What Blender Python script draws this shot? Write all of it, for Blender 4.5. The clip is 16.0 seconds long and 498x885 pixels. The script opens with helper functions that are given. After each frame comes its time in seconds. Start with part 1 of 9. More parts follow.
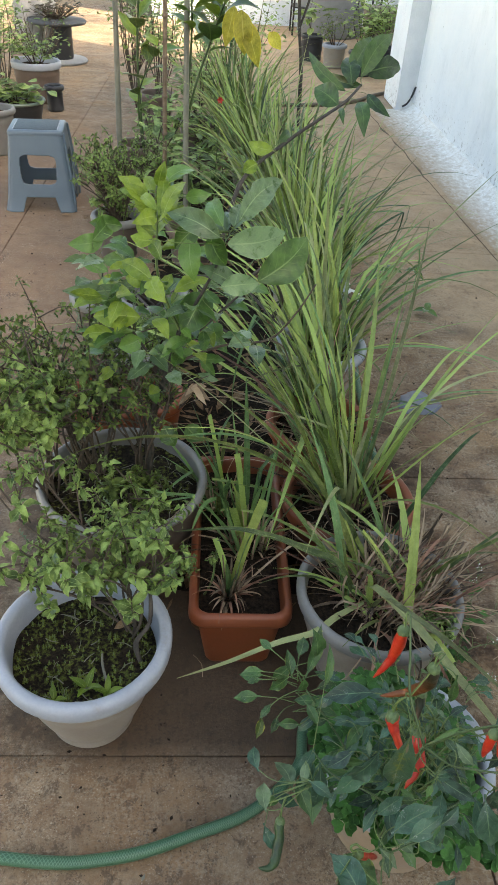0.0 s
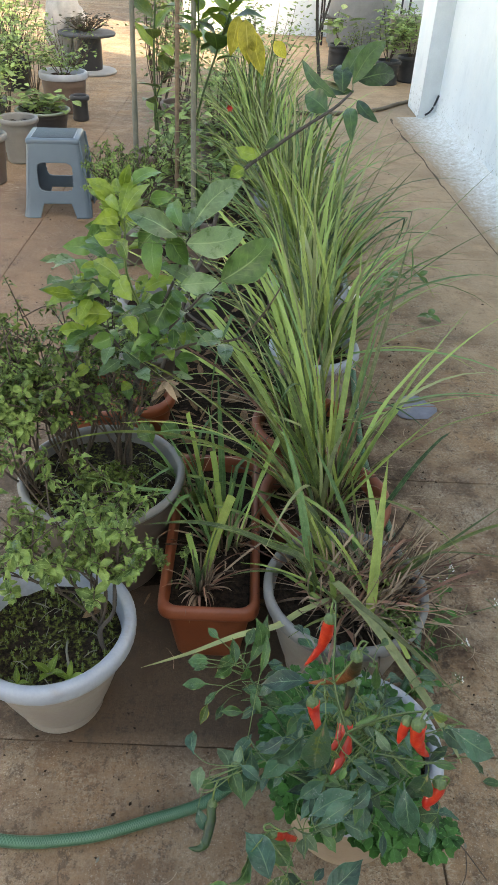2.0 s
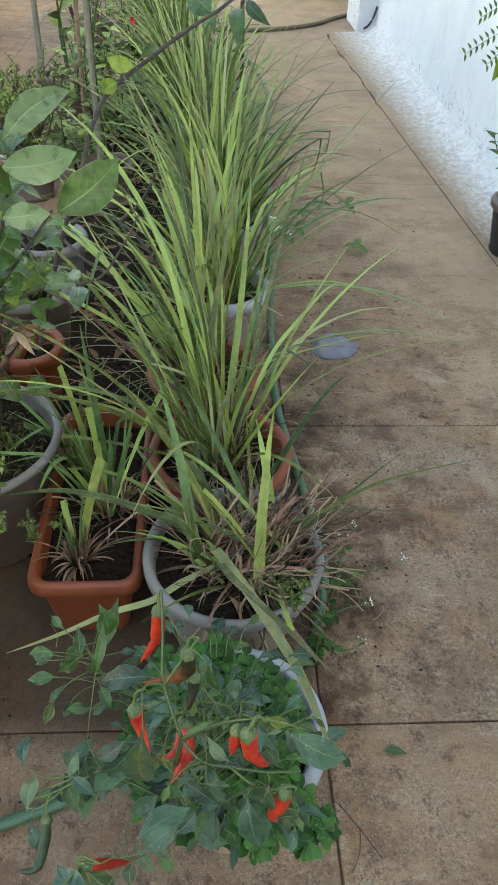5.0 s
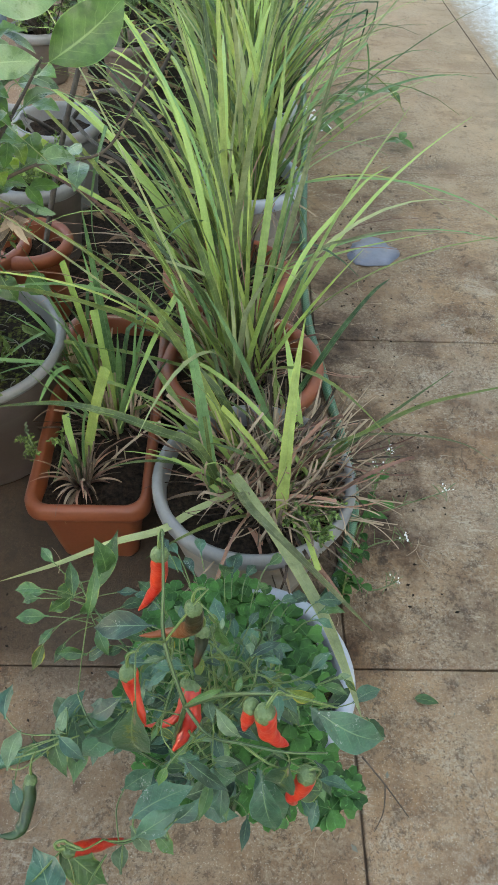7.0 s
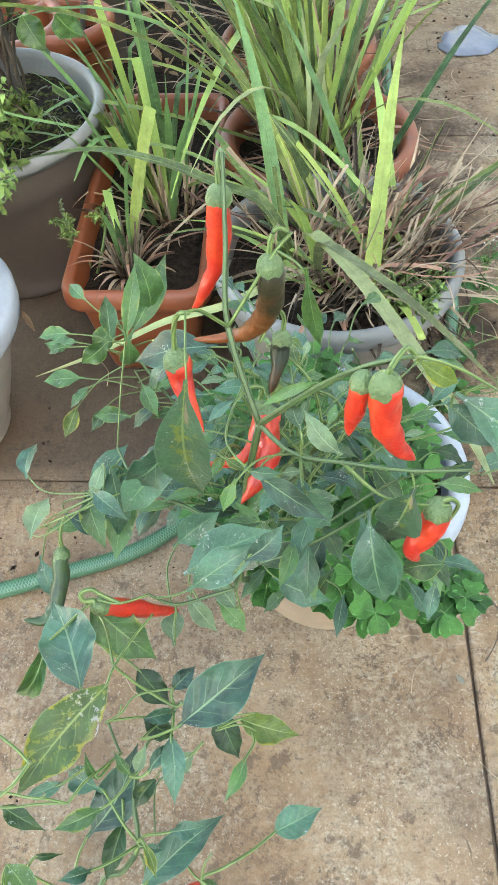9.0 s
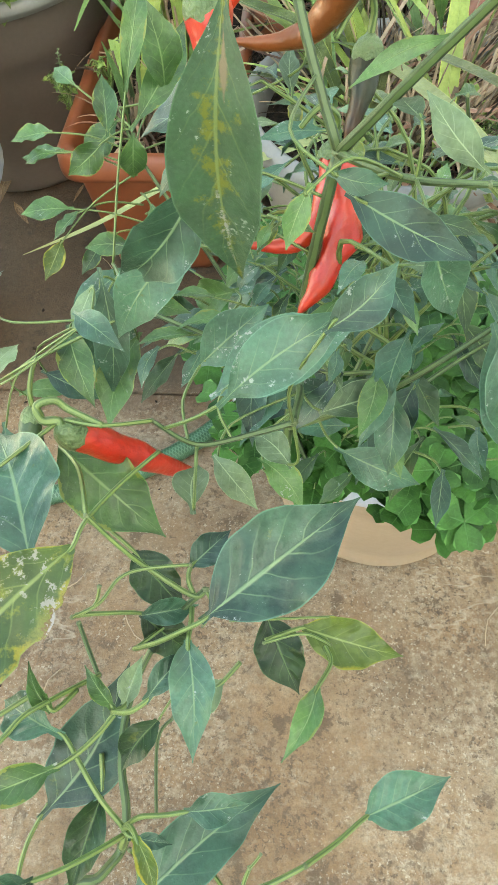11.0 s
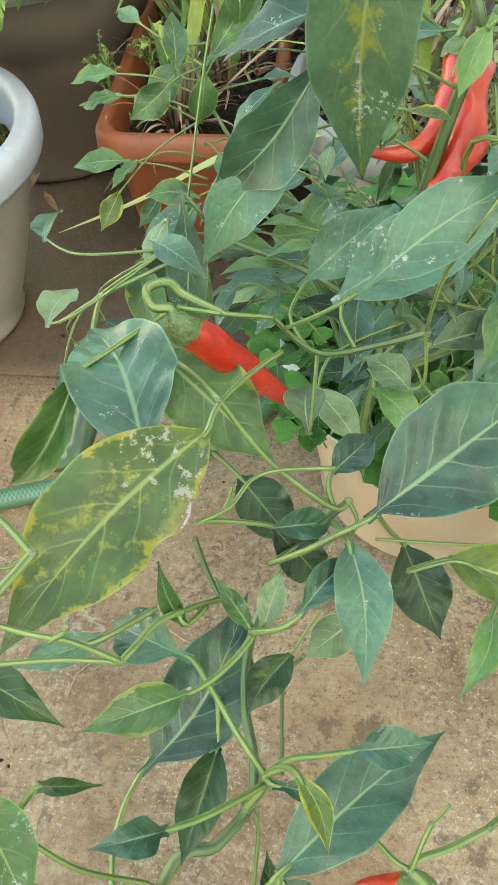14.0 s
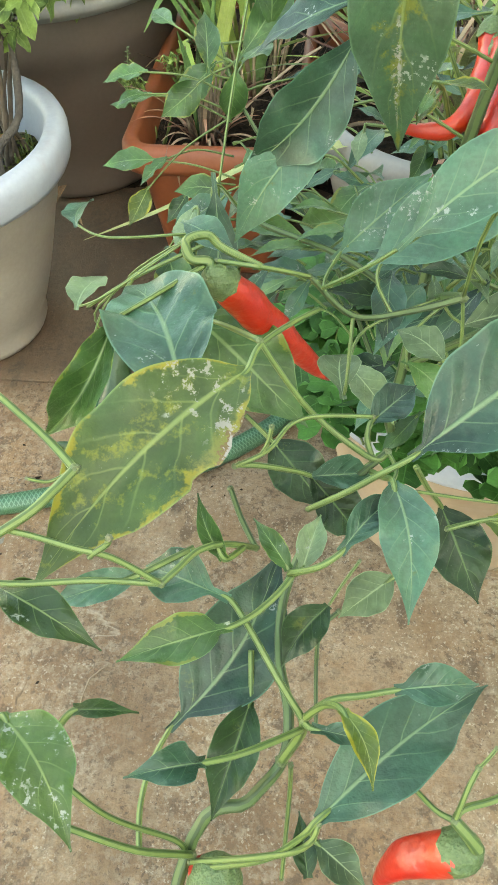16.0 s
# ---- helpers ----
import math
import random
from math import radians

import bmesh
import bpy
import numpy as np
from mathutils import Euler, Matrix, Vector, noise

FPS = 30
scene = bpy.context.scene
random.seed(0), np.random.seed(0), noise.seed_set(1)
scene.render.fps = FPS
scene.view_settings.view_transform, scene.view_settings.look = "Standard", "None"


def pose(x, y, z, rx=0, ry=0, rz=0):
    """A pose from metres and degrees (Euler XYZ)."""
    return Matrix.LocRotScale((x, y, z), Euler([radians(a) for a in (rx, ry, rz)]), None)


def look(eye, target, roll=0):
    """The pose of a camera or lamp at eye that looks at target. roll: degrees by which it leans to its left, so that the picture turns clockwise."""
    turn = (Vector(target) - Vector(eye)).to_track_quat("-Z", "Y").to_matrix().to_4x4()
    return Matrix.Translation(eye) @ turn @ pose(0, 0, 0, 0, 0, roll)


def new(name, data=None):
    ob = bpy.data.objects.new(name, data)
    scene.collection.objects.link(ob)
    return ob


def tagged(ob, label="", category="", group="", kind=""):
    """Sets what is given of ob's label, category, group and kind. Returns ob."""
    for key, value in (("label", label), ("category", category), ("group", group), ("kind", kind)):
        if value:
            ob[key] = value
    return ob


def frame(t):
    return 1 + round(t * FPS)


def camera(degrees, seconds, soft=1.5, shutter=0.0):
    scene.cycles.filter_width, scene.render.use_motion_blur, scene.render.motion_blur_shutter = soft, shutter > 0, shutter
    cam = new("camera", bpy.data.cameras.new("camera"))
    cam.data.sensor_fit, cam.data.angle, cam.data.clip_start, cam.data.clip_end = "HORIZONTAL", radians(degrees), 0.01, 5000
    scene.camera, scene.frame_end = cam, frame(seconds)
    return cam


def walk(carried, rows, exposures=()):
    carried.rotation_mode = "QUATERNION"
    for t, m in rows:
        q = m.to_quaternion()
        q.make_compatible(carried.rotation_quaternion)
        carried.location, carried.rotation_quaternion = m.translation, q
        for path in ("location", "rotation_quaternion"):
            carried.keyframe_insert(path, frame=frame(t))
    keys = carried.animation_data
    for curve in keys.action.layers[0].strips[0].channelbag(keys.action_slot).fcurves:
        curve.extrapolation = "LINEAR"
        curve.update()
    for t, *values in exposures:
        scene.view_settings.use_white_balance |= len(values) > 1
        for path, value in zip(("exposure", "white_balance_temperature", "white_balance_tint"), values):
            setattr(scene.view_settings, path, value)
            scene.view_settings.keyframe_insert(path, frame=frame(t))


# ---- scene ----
# ---- camera ----
cam = camera(38.0, 16.0, soft=0.55)
ROWS = [
    (0.0, 0.0000, 0.0000, 1.4000, -37.14, -3.22, -1.75),
    (0.5, 0.0243, -0.0087, 1.3956, -36.88, -3.58, -0.26),
    (1.0, 0.0551, -0.0138, 1.3928, -36.81, -3.32, 0.50),
    (1.5, 0.0963, -0.0260, 1.3929, -36.60, -2.87, 0.78),
    (2.0, 0.1341, -0.0402, 1.4054, -36.60, -2.42, 0.93),
    (2.5, 0.1638, -0.0512, 1.3995, -36.71, -1.96, 0.78),
    (3.0, 0.2065, -0.0587, 1.3907, -37.32, -1.12, 0.18),
    (3.5, 0.2350, -0.0458, 1.3761, -38.00, -0.77, -0.73),
    (4.0, 0.2886, -0.0072, 1.3644, -38.93, -0.64, -1.95),
    (4.2, 0.2991, 0.0137, 1.3586, -39.27, -1.06, -2.53),
    (6.3, 0.3346, 0.2144, 1.2765, -45.64, -2.78, -1.48),
    (6.5, 0.3310, 0.2220, 1.2615, -46.27, -2.73, -1.18),
    (7.0, 0.3307, 0.2254, 1.2127, -47.82, -1.78, -0.16),
    (7.5, 0.3256, 0.2217, 1.1441, -49.97, -0.14, 0.66),
    (8.0, 0.3182, 0.2175, 1.0653, -51.40, 1.01, 1.30),
    (8.5, 0.3154, 0.2225, 0.9998, -53.22, 2.07, 1.95),
    (9.0, 0.3144, 0.2123, 0.9213, -54.67, 2.44, 2.54),
    (9.5, 0.3108, 0.2104, 0.8558, -56.77, 2.89, 2.94),
    (9.7, 0.3004, 0.2136, 0.8238, -57.20, 2.94, 3.36),
    (11.8, 0.2809, 0.2463, 0.6990, -54.03, 2.18, 4.44),
    (12.0, 0.2823, 0.2482, 0.6977, -53.69, 1.55, 4.60),
    (12.5, 0.2790, 0.2533, 0.7026, -53.74, 2.89, 3.81),
    (13.0, 0.2641, 0.2433, 0.6908, -53.12, 1.37, 4.68),
    (13.5, 0.2492, 0.2348, 0.6695, -53.77, 2.20, 4.59),
    (14.0, 0.2355, 0.2205, 0.6582, -53.56, 1.77, 4.98),
    (14.5, 0.2280, 0.2143, 0.6499, -53.88, 1.96, 5.20),
    (15.0, 0.2309, 0.2066, 0.6485, -52.69, 1.61, 5.96),
    (15.5, 0.2352, 0.2093, 0.6508, -52.35, 1.82, 6.22),
    (16.0, 0.2293, 0.2028, 0.6418, -51.19, 1.88, 6.42),
]
walk(cam, [(t, pose(x, y, z, 90 + pitch, roll, yaw)) for t, x, y, z, pitch, roll, yaw in ROWS], exposures=[(t, e, k, 2.0 + (-5.5 if t > 11 else 3.5 if t < 7 else 0.0)) for t, e, k in ((0.0, 2.23, 8000), (4.0, 2.38, 8000), (6.5, 2.57, 7800), (7.2, 2.96, 7850), (8.0, 3.48, 7850), (9.5, 3.65, 8000), (12.0, 3.54, 9600), (13.5, 3.52, 9600), (16.0, 3.54, 9600))])

# ---- light: open shade beside a tall wall, low sun from behind the wall ----
SUN_EL, SUN_AZ = 32.0, 58.0          # degrees; azimuth from the -y side towards +x
to_sun = Vector((math.sin(radians(SUN_AZ)) * math.cos(radians(SUN_EL)), -math.cos(radians(SUN_AZ)) * math.cos(radians(SUN_EL)), math.sin(radians(SUN_EL))))
world = bpy.data.worlds.new("sky")
scene.world = world
world.use_nodes = True
sky = world.node_tree.nodes.new("ShaderNodeTexSky")
sky.sky_type, sky.sun_disc = "NISHITA", False
sky.sun_elevation, sky.sun_rotation = radians(SUN_EL), radians(180 - SUN_AZ)
sky.air_density, sky.dust_density, sky.ozone_density = 1.0, 4.0, 1.0
back = world.node_tree.nodes["Background"]
back.inputs["Strength"].default_value = 0.15
world.node_tree.links.new(sky.outputs[0], back.inputs["Color"])
sun = new("sun", bpy.data.lights.new("sun", "SUN"))
sun.data.energy, sun.data.angle, sun.data.color = 4.0, radians(0.6), (1.0, 0.93, 0.82)
sun.matrix_world = look((0, 0, 0), -to_sun) @ pose(0, 0, 0)
sun.location = (4, -4, 8)


# ---- materials ----
class Nodes:
    """A node material under construction."""

    def __init__(self, name, rough=0.5, metal=0.0, spec=0.5):
        self.m = bpy.data.materials.new(name)
        self.m.use_nodes = True
        self.t = self.m.node_tree
        self.b = self.t.nodes["Principled BSDF"]
        self.b.inputs["Roughness"].default_value = rough
        self.b.inputs["Metallic"].default_value = metal
        self.b.inputs["Specular IOR Level"].default_value = spec

    def n(self, kind, **put):
        node = self.t.nodes.new("ShaderNode" + kind)
        for k, v in put.items():
            key = k.replace("_", " ")
            if isinstance(v, bpy.types.NodeSocket):
                self.t.links.new(v, node.inputs[key])
            else:
                node.inputs[key].default_value = v
        return node

    def link(self, a, b):
        self.t.links.new(a, b)

    def place(self, scale=(1, 1, 1)):
        g = self.t.nodes.new("ShaderNodeNewGeometry")
        mp = self.t.nodes.new("ShaderNodeMapping")
        mp.inputs["Scale"].default_value = scale
        self.link(g.outputs["Position"], mp.inputs["Vector"])
        return mp.outputs["Vector"]

    def noise(self, vec, scale, detail=4.0, rough=0.6):
        nd = self.n("TexNoise", Scale=scale, Detail=detail, Roughness=rough)
        self.link(vec, nd.inputs["Vector"])
        return nd.outputs["Fac"]

    def ramp(self, fac, *stops):
        nd = self.t.nodes.new("ShaderNodeValToRGB")
        self.link(fac, nd.inputs["Fac"])
        el = nd.color_ramp.elements
        while len(el) < len(stops):
            el.new(0.5)
        for e, (p, c) in zip(el, stops):
            e.position = p
            e.color = (c, c, c, 1) if isinstance(c, (int, float)) else (*c, 1)
        return nd.outputs["Color"]

    def mix(self, fac, a, b, how="MIX"):
        nd = self.t.nodes.new("ShaderNodeMix")
        nd.data_type, nd.blend_type = "RGBA", how
        for v, i in ((fac, 0), (a, 6), (b, 7)):
            if isinstance(v, bpy.types.NodeSocket):
                self.link(v, nd.inputs[i])
            elif i == 0:
                nd.inputs[0].default_value = v
            else:
                nd.inputs[i].default_value = (*v, 1)
        return nd.outputs[2]

    def math(self, op, a, b=0.0, c=0.0):
        nd = self.t.nodes.new("ShaderNodeMath")
        nd.operation = op
        for i, v in enumerate((a, b, c)):
            if isinstance(v, bpy.types.NodeSocket):
                self.link(v, nd.inputs[i])
            else:
                nd.inputs[i].default_value = v
        return nd.outputs[0]

    def bump(self, height, strength=0.3, dist=0.01):
        nd = self.n("Bump", Strength=strength, Distance=dist)
        self.link(height, nd.inputs["Height"])
        self.link(nd.outputs["Normal"], self.b.inputs["Normal"])
        return nd

    def color(self, sock):
        self.link(sock, self.b.inputs["Base Color"])

    def rough(self, sock):
        self.link(sock, self.b.inputs["Roughness"])

    def vary(self):
        return self.t.nodes.new("ShaderNodeObjectInfo").outputs["Random"]

    def island(self):
        return self.t.nodes.new("ShaderNodeNewGeometry").outputs["Random Per Island"]


def leaf_material(name, dark, light, vein=(0.30, 0.42, 0.20), rough=0.5, veins=5.0, glow=0.10, joined=False, own=0.40, scale=1.0):
    """A leaf or blade with midrib and side veins along its uv and uneven colour."""
    dark, light, vein = [tuple(c * scale * f for c in q) for q, f in ((dark, 0.38), (light, 1.19), (vein, 1.0))]
    k = Nodes(name, rough=rough, spec=0.52 if rough < 0.45 else 0.36)
    uv = k.t.nodes.new("ShaderNodeUVMap").outputs["UV"]
    sp = k.t.nodes.new("ShaderNodeSeparateXYZ")
    k.link(uv, sp.inputs[0])
    side = k.math("ABSOLUTE", k.math("SUBTRACT", sp.outputs[0], 0.5))
    mid = k.math("SUBTRACT", 1.0, k.math("SMOOTH_MIN", k.math("MULTIPLY", side, 30.0), 1.0, 0.2))
    wave = k.math("SINE", k.math("MULTIPLY", k.math("SUBTRACT", sp.outputs[1], k.math("ADD", k.math("MULTIPLY", side, 0.5), k.math("MULTIPLY", k.noise(k.place(), 90.0, 2.0), 0.10))), veins * 6.283))
    ribs = k.math("POWER", k.math("MAXIMUM", wave, 0.0), 26.0)
    lines = k.math("MAXIMUM", mid, k.math("MULTIPLY", ribs, 0.24))
    vec = k.place()
    rnd = k.island() if joined else k.vary()
    blot = k.noise(vec, 34.0, 6.0, 0.7)
    shade = k.math("ADD", k.math("MULTIPLY", blot, 1.15 - own), k.math("MULTIPLY", rnd, own))
    col = k.mix(k.ramp(shade, (0.34, 0.0), (0.78, 1.0)), dark, light)
    col = k.mix(k.ramp(k.noise(vec, 260.0, 5.0, 0.8), (0.42, 0.0), (0.66, 0.55 if veins else 0.18)), col, (dark[0] * 0.55, dark[1] * 0.55, dark[2] * 0.55))
    col = k.mix(k.math("MULTIPLY", lines, 0.75 if veins else 0.22), col, vein)
    edge = k.ramp(k.math("ADD", side, k.math("MULTIPLY", blot, 0.10)), (0.50, 0.0), (0.56, 0.5))
    col = k.mix(edge, col, (light[0] * 1.5 + 0.04, light[1] * 1.25 + 0.02, light[2] * 0.8))
    # paler patches painted in for the sky's sheen on leaf and blade
    bloom = k.ramp(k.noise(vec, 22.0, 7.0, 0.8), (0.50, 0.0), (0.68, 0.30))
    col = k.mix(bloom, col, (light[0] * 1.25 + 0.03, light[1] * 1.1 + 0.03, light[2] * 1.25 + 0.03))
    k.color(col)
    k.bump(k.math("SUBTRACT", k.math("ADD", k.math("ADD", k.math("MULTIPLY", blot, 1.3), k.math("MULTIPLY", wave, -0.04 if veins else 0.0)), k.math("MULTIPLY", k.noise(vec, 160.0, 3.0), 0.5)), k.math("MULTIPLY", lines, 0.2)), 0.8, 0.004)
    k.rough(k.math("ADD", rough - 0.16, k.math("MULTIPLY", k.noise(vec, 40.0), 0.34)))
    tr = k.t.nodes.new("ShaderNodeBsdfTranslucent")
    k.link(k.mix(0.5, col, light), tr.inputs["Color"])
    mx = k.t.nodes.new("ShaderNodeMixShader")
    mx.inputs[0].default_value = glow
    k.link(k.b.outputs[0], mx.inputs[1])
    k.link(tr.outputs[0], mx.inputs[2])
    k.link(mx.outputs[0], k.t.nodes["Material Output"].inputs["Surface"])
    return k.m


def chili_leaf_material(name, dark, light, rib=(0.15, 0.24, 0.12), margin=None, margin_at=0.75, blotch=None, blotch_at=0.60, core=0.0, specks=0.0, burn=0.0, rough=0.42, glow=0.10, veins=6.0, joined=False, scorch=None, bloom=0.30, spec=0.34):
    """A smooth pepper leaf: fine pale ribs, soft uneven green under a dusty bloom, a thin light edge; optional yellowing, blotches, white scars, a dry patch and a scorched edge."""
    k = Nodes(name, rough=rough, spec=spec)
    sp = k.t.nodes.new("ShaderNodeSeparateXYZ")
    k.link(k.t.nodes.new("ShaderNodeUVMap").outputs["UV"], sp.inputs[0])
    u, v = sp.outputs[0], sp.outputs[1]
    side = k.math("MULTIPLY", k.math("ABSOLUTE", k.math("SUBTRACT", u, 0.5)), 2.0)
    vec = k.place()
    rnd = k.island() if joined else k.vary()
    soft = k.noise(vec, 55.0, 4.0, 0.55)
    fine = k.noise(vec, 520.0, 3.0, 0.6)
    cells = k.noise(vec, 1500.0, 2.0, 0.5)
    tone = k.math("ADD", k.math("MULTIPLY", soft, 0.85), k.math("MULTIPLY", rnd, 0.40))
    col = k.mix(k.ramp(tone, (0.38, 0.0), (0.84, 1.0)), tuple(c * 0.56 for c in dark), tuple(c * 1.16 for c in light))
    film = k.ramp(k.math("ADD", k.noise(vec, 85.0, 6.0, 0.72), k.math("MULTIPLY", k.math("SUBTRACT", rnd, 0.5), 0.12)), (0.47, 0.0), (0.68, bloom))
    col = k.mix(film, col, tuple(0.55 * c + 0.45 * max(light) + 0.015 for c in light))
    col = k.mix(k.ramp(fine, (0.40, 0.22), (0.62, 0.0)), col, tuple(c * 0.45 for c in dark))
    if blotch:
        near = k.math("ADD", k.noise(vec, 120.0, 6.0, 0.7), k.math("MULTIPLY", k.math("SUBTRACT", 0.5, side), core))
        col = k.mix(k.ramp(near, (blotch_at, 0.0), (blotch_at + 0.09, 0.95)), col, blotch)
    if margin:
        rim = k.math("ADD", side, k.math("MULTIPLY", k.math("SUBTRACT", k.noise(vec, 60.0, 5.0, 0.7), 0.5), 1.3))
        col = k.mix(k.ramp(rim, (margin_at - 0.12, 0.0), (margin_at + 0.25, 0.9)), col, margin)
    wide = k.math("MULTIPLY", k.math("SUBTRACT", 1.15, v), 0.075)
    mid = k.ramp(k.math("DIVIDE", side, wide), (0.35, 1.0), (1.0, 0.0))
    turn = k.math("ADD", k.math("MULTIPLY", k.math("SUBTRACT", v, k.math("MULTIPLY", side, 0.26)), veins), k.math("MULTIPLY", k.math("GREATER_THAN", u, 0.5), 0.5))
    turn = k.math("ADD", turn, k.math("MULTIPLY", k.noise(vec, 70.0, 2.0), 0.5))
    gap = k.math("ABSOLUTE", k.math("SUBTRACT", k.math("FRACT", turn), 0.5))
    ribs = k.math("MULTIPLY", k.ramp(gap, (0.012, 1.0), (0.055, 0.0)), k.ramp(side, (0.05, 1.0), (0.85, 0.15)))
    col = k.mix(k.math("MULTIPLY", ribs, 0.42), col, rib)
    col = k.mix(k.math("MULTIPLY", mid, 0.72), col, rib)
    col = k.mix(k.ramp(side, (0.955, 0.0), (0.985, 0.55)), col, tuple(min(0.5, c * 1.6 + 0.03) for c in light))
    if specks:
        where = k.ramp(k.math("ADD", k.noise(vec, 65.0, 3.0, 0.6), k.math("MULTIPLY", rnd, 0.10)), (0.755 - specks * 0.12, 0.0), (0.79 - specks * 0.12, 1.0))
        scar = k.math("MULTIPLY", k.ramp(k.noise(vec, 470.0, 5.0, 0.72), (0.56, 0.0), (0.59, 1.0)), where)
        col = k.mix(k.math("MULTIPLY", scar, 0.8), col, (0.25, 0.27, 0.245))
        dust = k.ramp(k.noise(vec, 900.0, 3.0, 0.7), (0.68, 0.0), (0.72, 0.4))
        col = k.mix(dust, col, (0.20, 0.24, 0.20))
    if scorch:
        gap = k.math("ADD", k.math("MULTIPLY", k.math("ABSOLUTE", k.math("SUBTRACT", u, scorch[0])), 1.3), k.math("ABSOLUTE", k.math("SUBTRACT", v, scorch[1])))
        dry = k.math("ADD", gap, k.math("MULTIPLY", k.math("SUBTRACT", k.noise(vec, 160.0, 5.0, 0.7), 0.5), 0.16))
        col = k.mix(k.ramp(dry, (0.07, 0.9), (0.12, 0.0)), col, (0.15, 0.11, 0.07))
        trail = k.math("ADD", k.math("MULTIPLY", k.math("ABSOLUTE", k.math("SUBTRACT", u, 0.47)), 2.2), k.math("ABSOLUTE", k.math("SUBTRACT", v, 0.74)))
        flake = k.math("MULTIPLY", k.ramp(trail, (0.12, 1.0), (0.22, 0.0)), k.ramp(k.noise(vec, 380.0, 5.0, 0.75), (0.50, 0.0), (0.55, 0.9)))
        col = k.mix(flake, col, (0.23, 0.22, 0.20))
    if burn:
        off = k.math("ABSOLUTE", k.math("SUBTRACT", v, 0.25))
        reach = k.math("ADD", k.math("SUBTRACT", u, k.math("MULTIPLY", off, 0.9)), k.math("MULTIPLY", k.math("SUBTRACT", k.noise(vec, 190.0, 6.0, 0.75), 0.5), burn))
        col = k.mix(k.ramp(reach, (0.76, 0.0), (0.86, 0.6)), col, (0.15, 0.15, 0.03))
        col = k.mix(k.ramp(reach, (0.90, 0.0), (0.92, 0.9)), col, (0.11, 0.065, 0.030))
        col = k.mix(k.ramp(reach, (0.945, 0.0), (0.965, 0.95)), col, (0.23, 0.22, 0.21))
        neck = k.math("MULTIPLY", k.ramp(v, (0.04, 0.0), (0.10, 1.0)), k.ramp(v, (0.24, 1.0), (0.34, 0.0)))
        col = k.mix(k.math("MULTIPLY", neck, k.ramp(k.noise(vec, 240.0, 5.0, 0.75), (0.57, 0.0), (0.60, 0.9))), col, (0.22, 0.215, 0.20))
    k.color(col)
    k.bump(k.math("ADD", k.math("ADD", k.math("MULTIPLY", soft, 1.1), k.math("ADD", k.math("MULTIPLY", cells, 0.10), k.math("MULTIPLY", k.noise(vec, 170.0, 3.0, 0.6), 0.16))), k.math("ADD", k.math("MULTIPLY", ribs, -0.04), k.math("MULTIPLY", mid, -0.12))), 0.45, 0.003)
    k.rough(k.math("ADD", rough - 0.06, k.math("MULTIPLY", soft, 0.14)))
    tr = k.t.nodes.new("ShaderNodeBsdfTranslucent")
    k.link(k.mix(0.5, col, light), tr.inputs["Color"])
    mx = k.t.nodes.new("ShaderNodeMixShader")
    mx.inputs[0].default_value = glow
    k.link(k.b.outputs[0], mx.inputs[1])
    k.link(tr.outputs[0], mx.inputs[2])
    k.link(mx.outputs[0], k.t.nodes["Material Output"].inputs["Surface"])
    return k.m


def plain_material(name, low, high, rough=0.5, scale=12.0, spec=0.5, fine=180.0, relief=0.15, dirt=None, dirt_at=0.6, metal=0.0):
    """Uneven colour at two scales, fine relief, optional dirt."""
    k = Nodes(name, rough=rough, spec=spec, metal=metal)
    vec = k.place()
    big, small = k.noise(vec, scale, 5.0), k.noise(vec, fine, 3.0)
    col = k.mix(k.ramp(k.math("ADD", k.math("MULTIPLY", big, 0.7), k.math("MULTIPLY", small, 0.3)), (0.3, 0.0), (0.7, 1.0)), low, high)
    if dirt:
        col = k.mix(k.ramp(k.noise(vec, scale * 0.6, 6.0, 0.7), (dirt_at, 0.0), (dirt_at + 0.15, 1.0)), col, dirt)
    k.color(col)
    k.rough(k.math("ADD", rough - 0.1, k.math("MULTIPLY", big, 0.2)))
    k.bump(k.math("ADD", small, big), relief, 0.004)
    return k.m


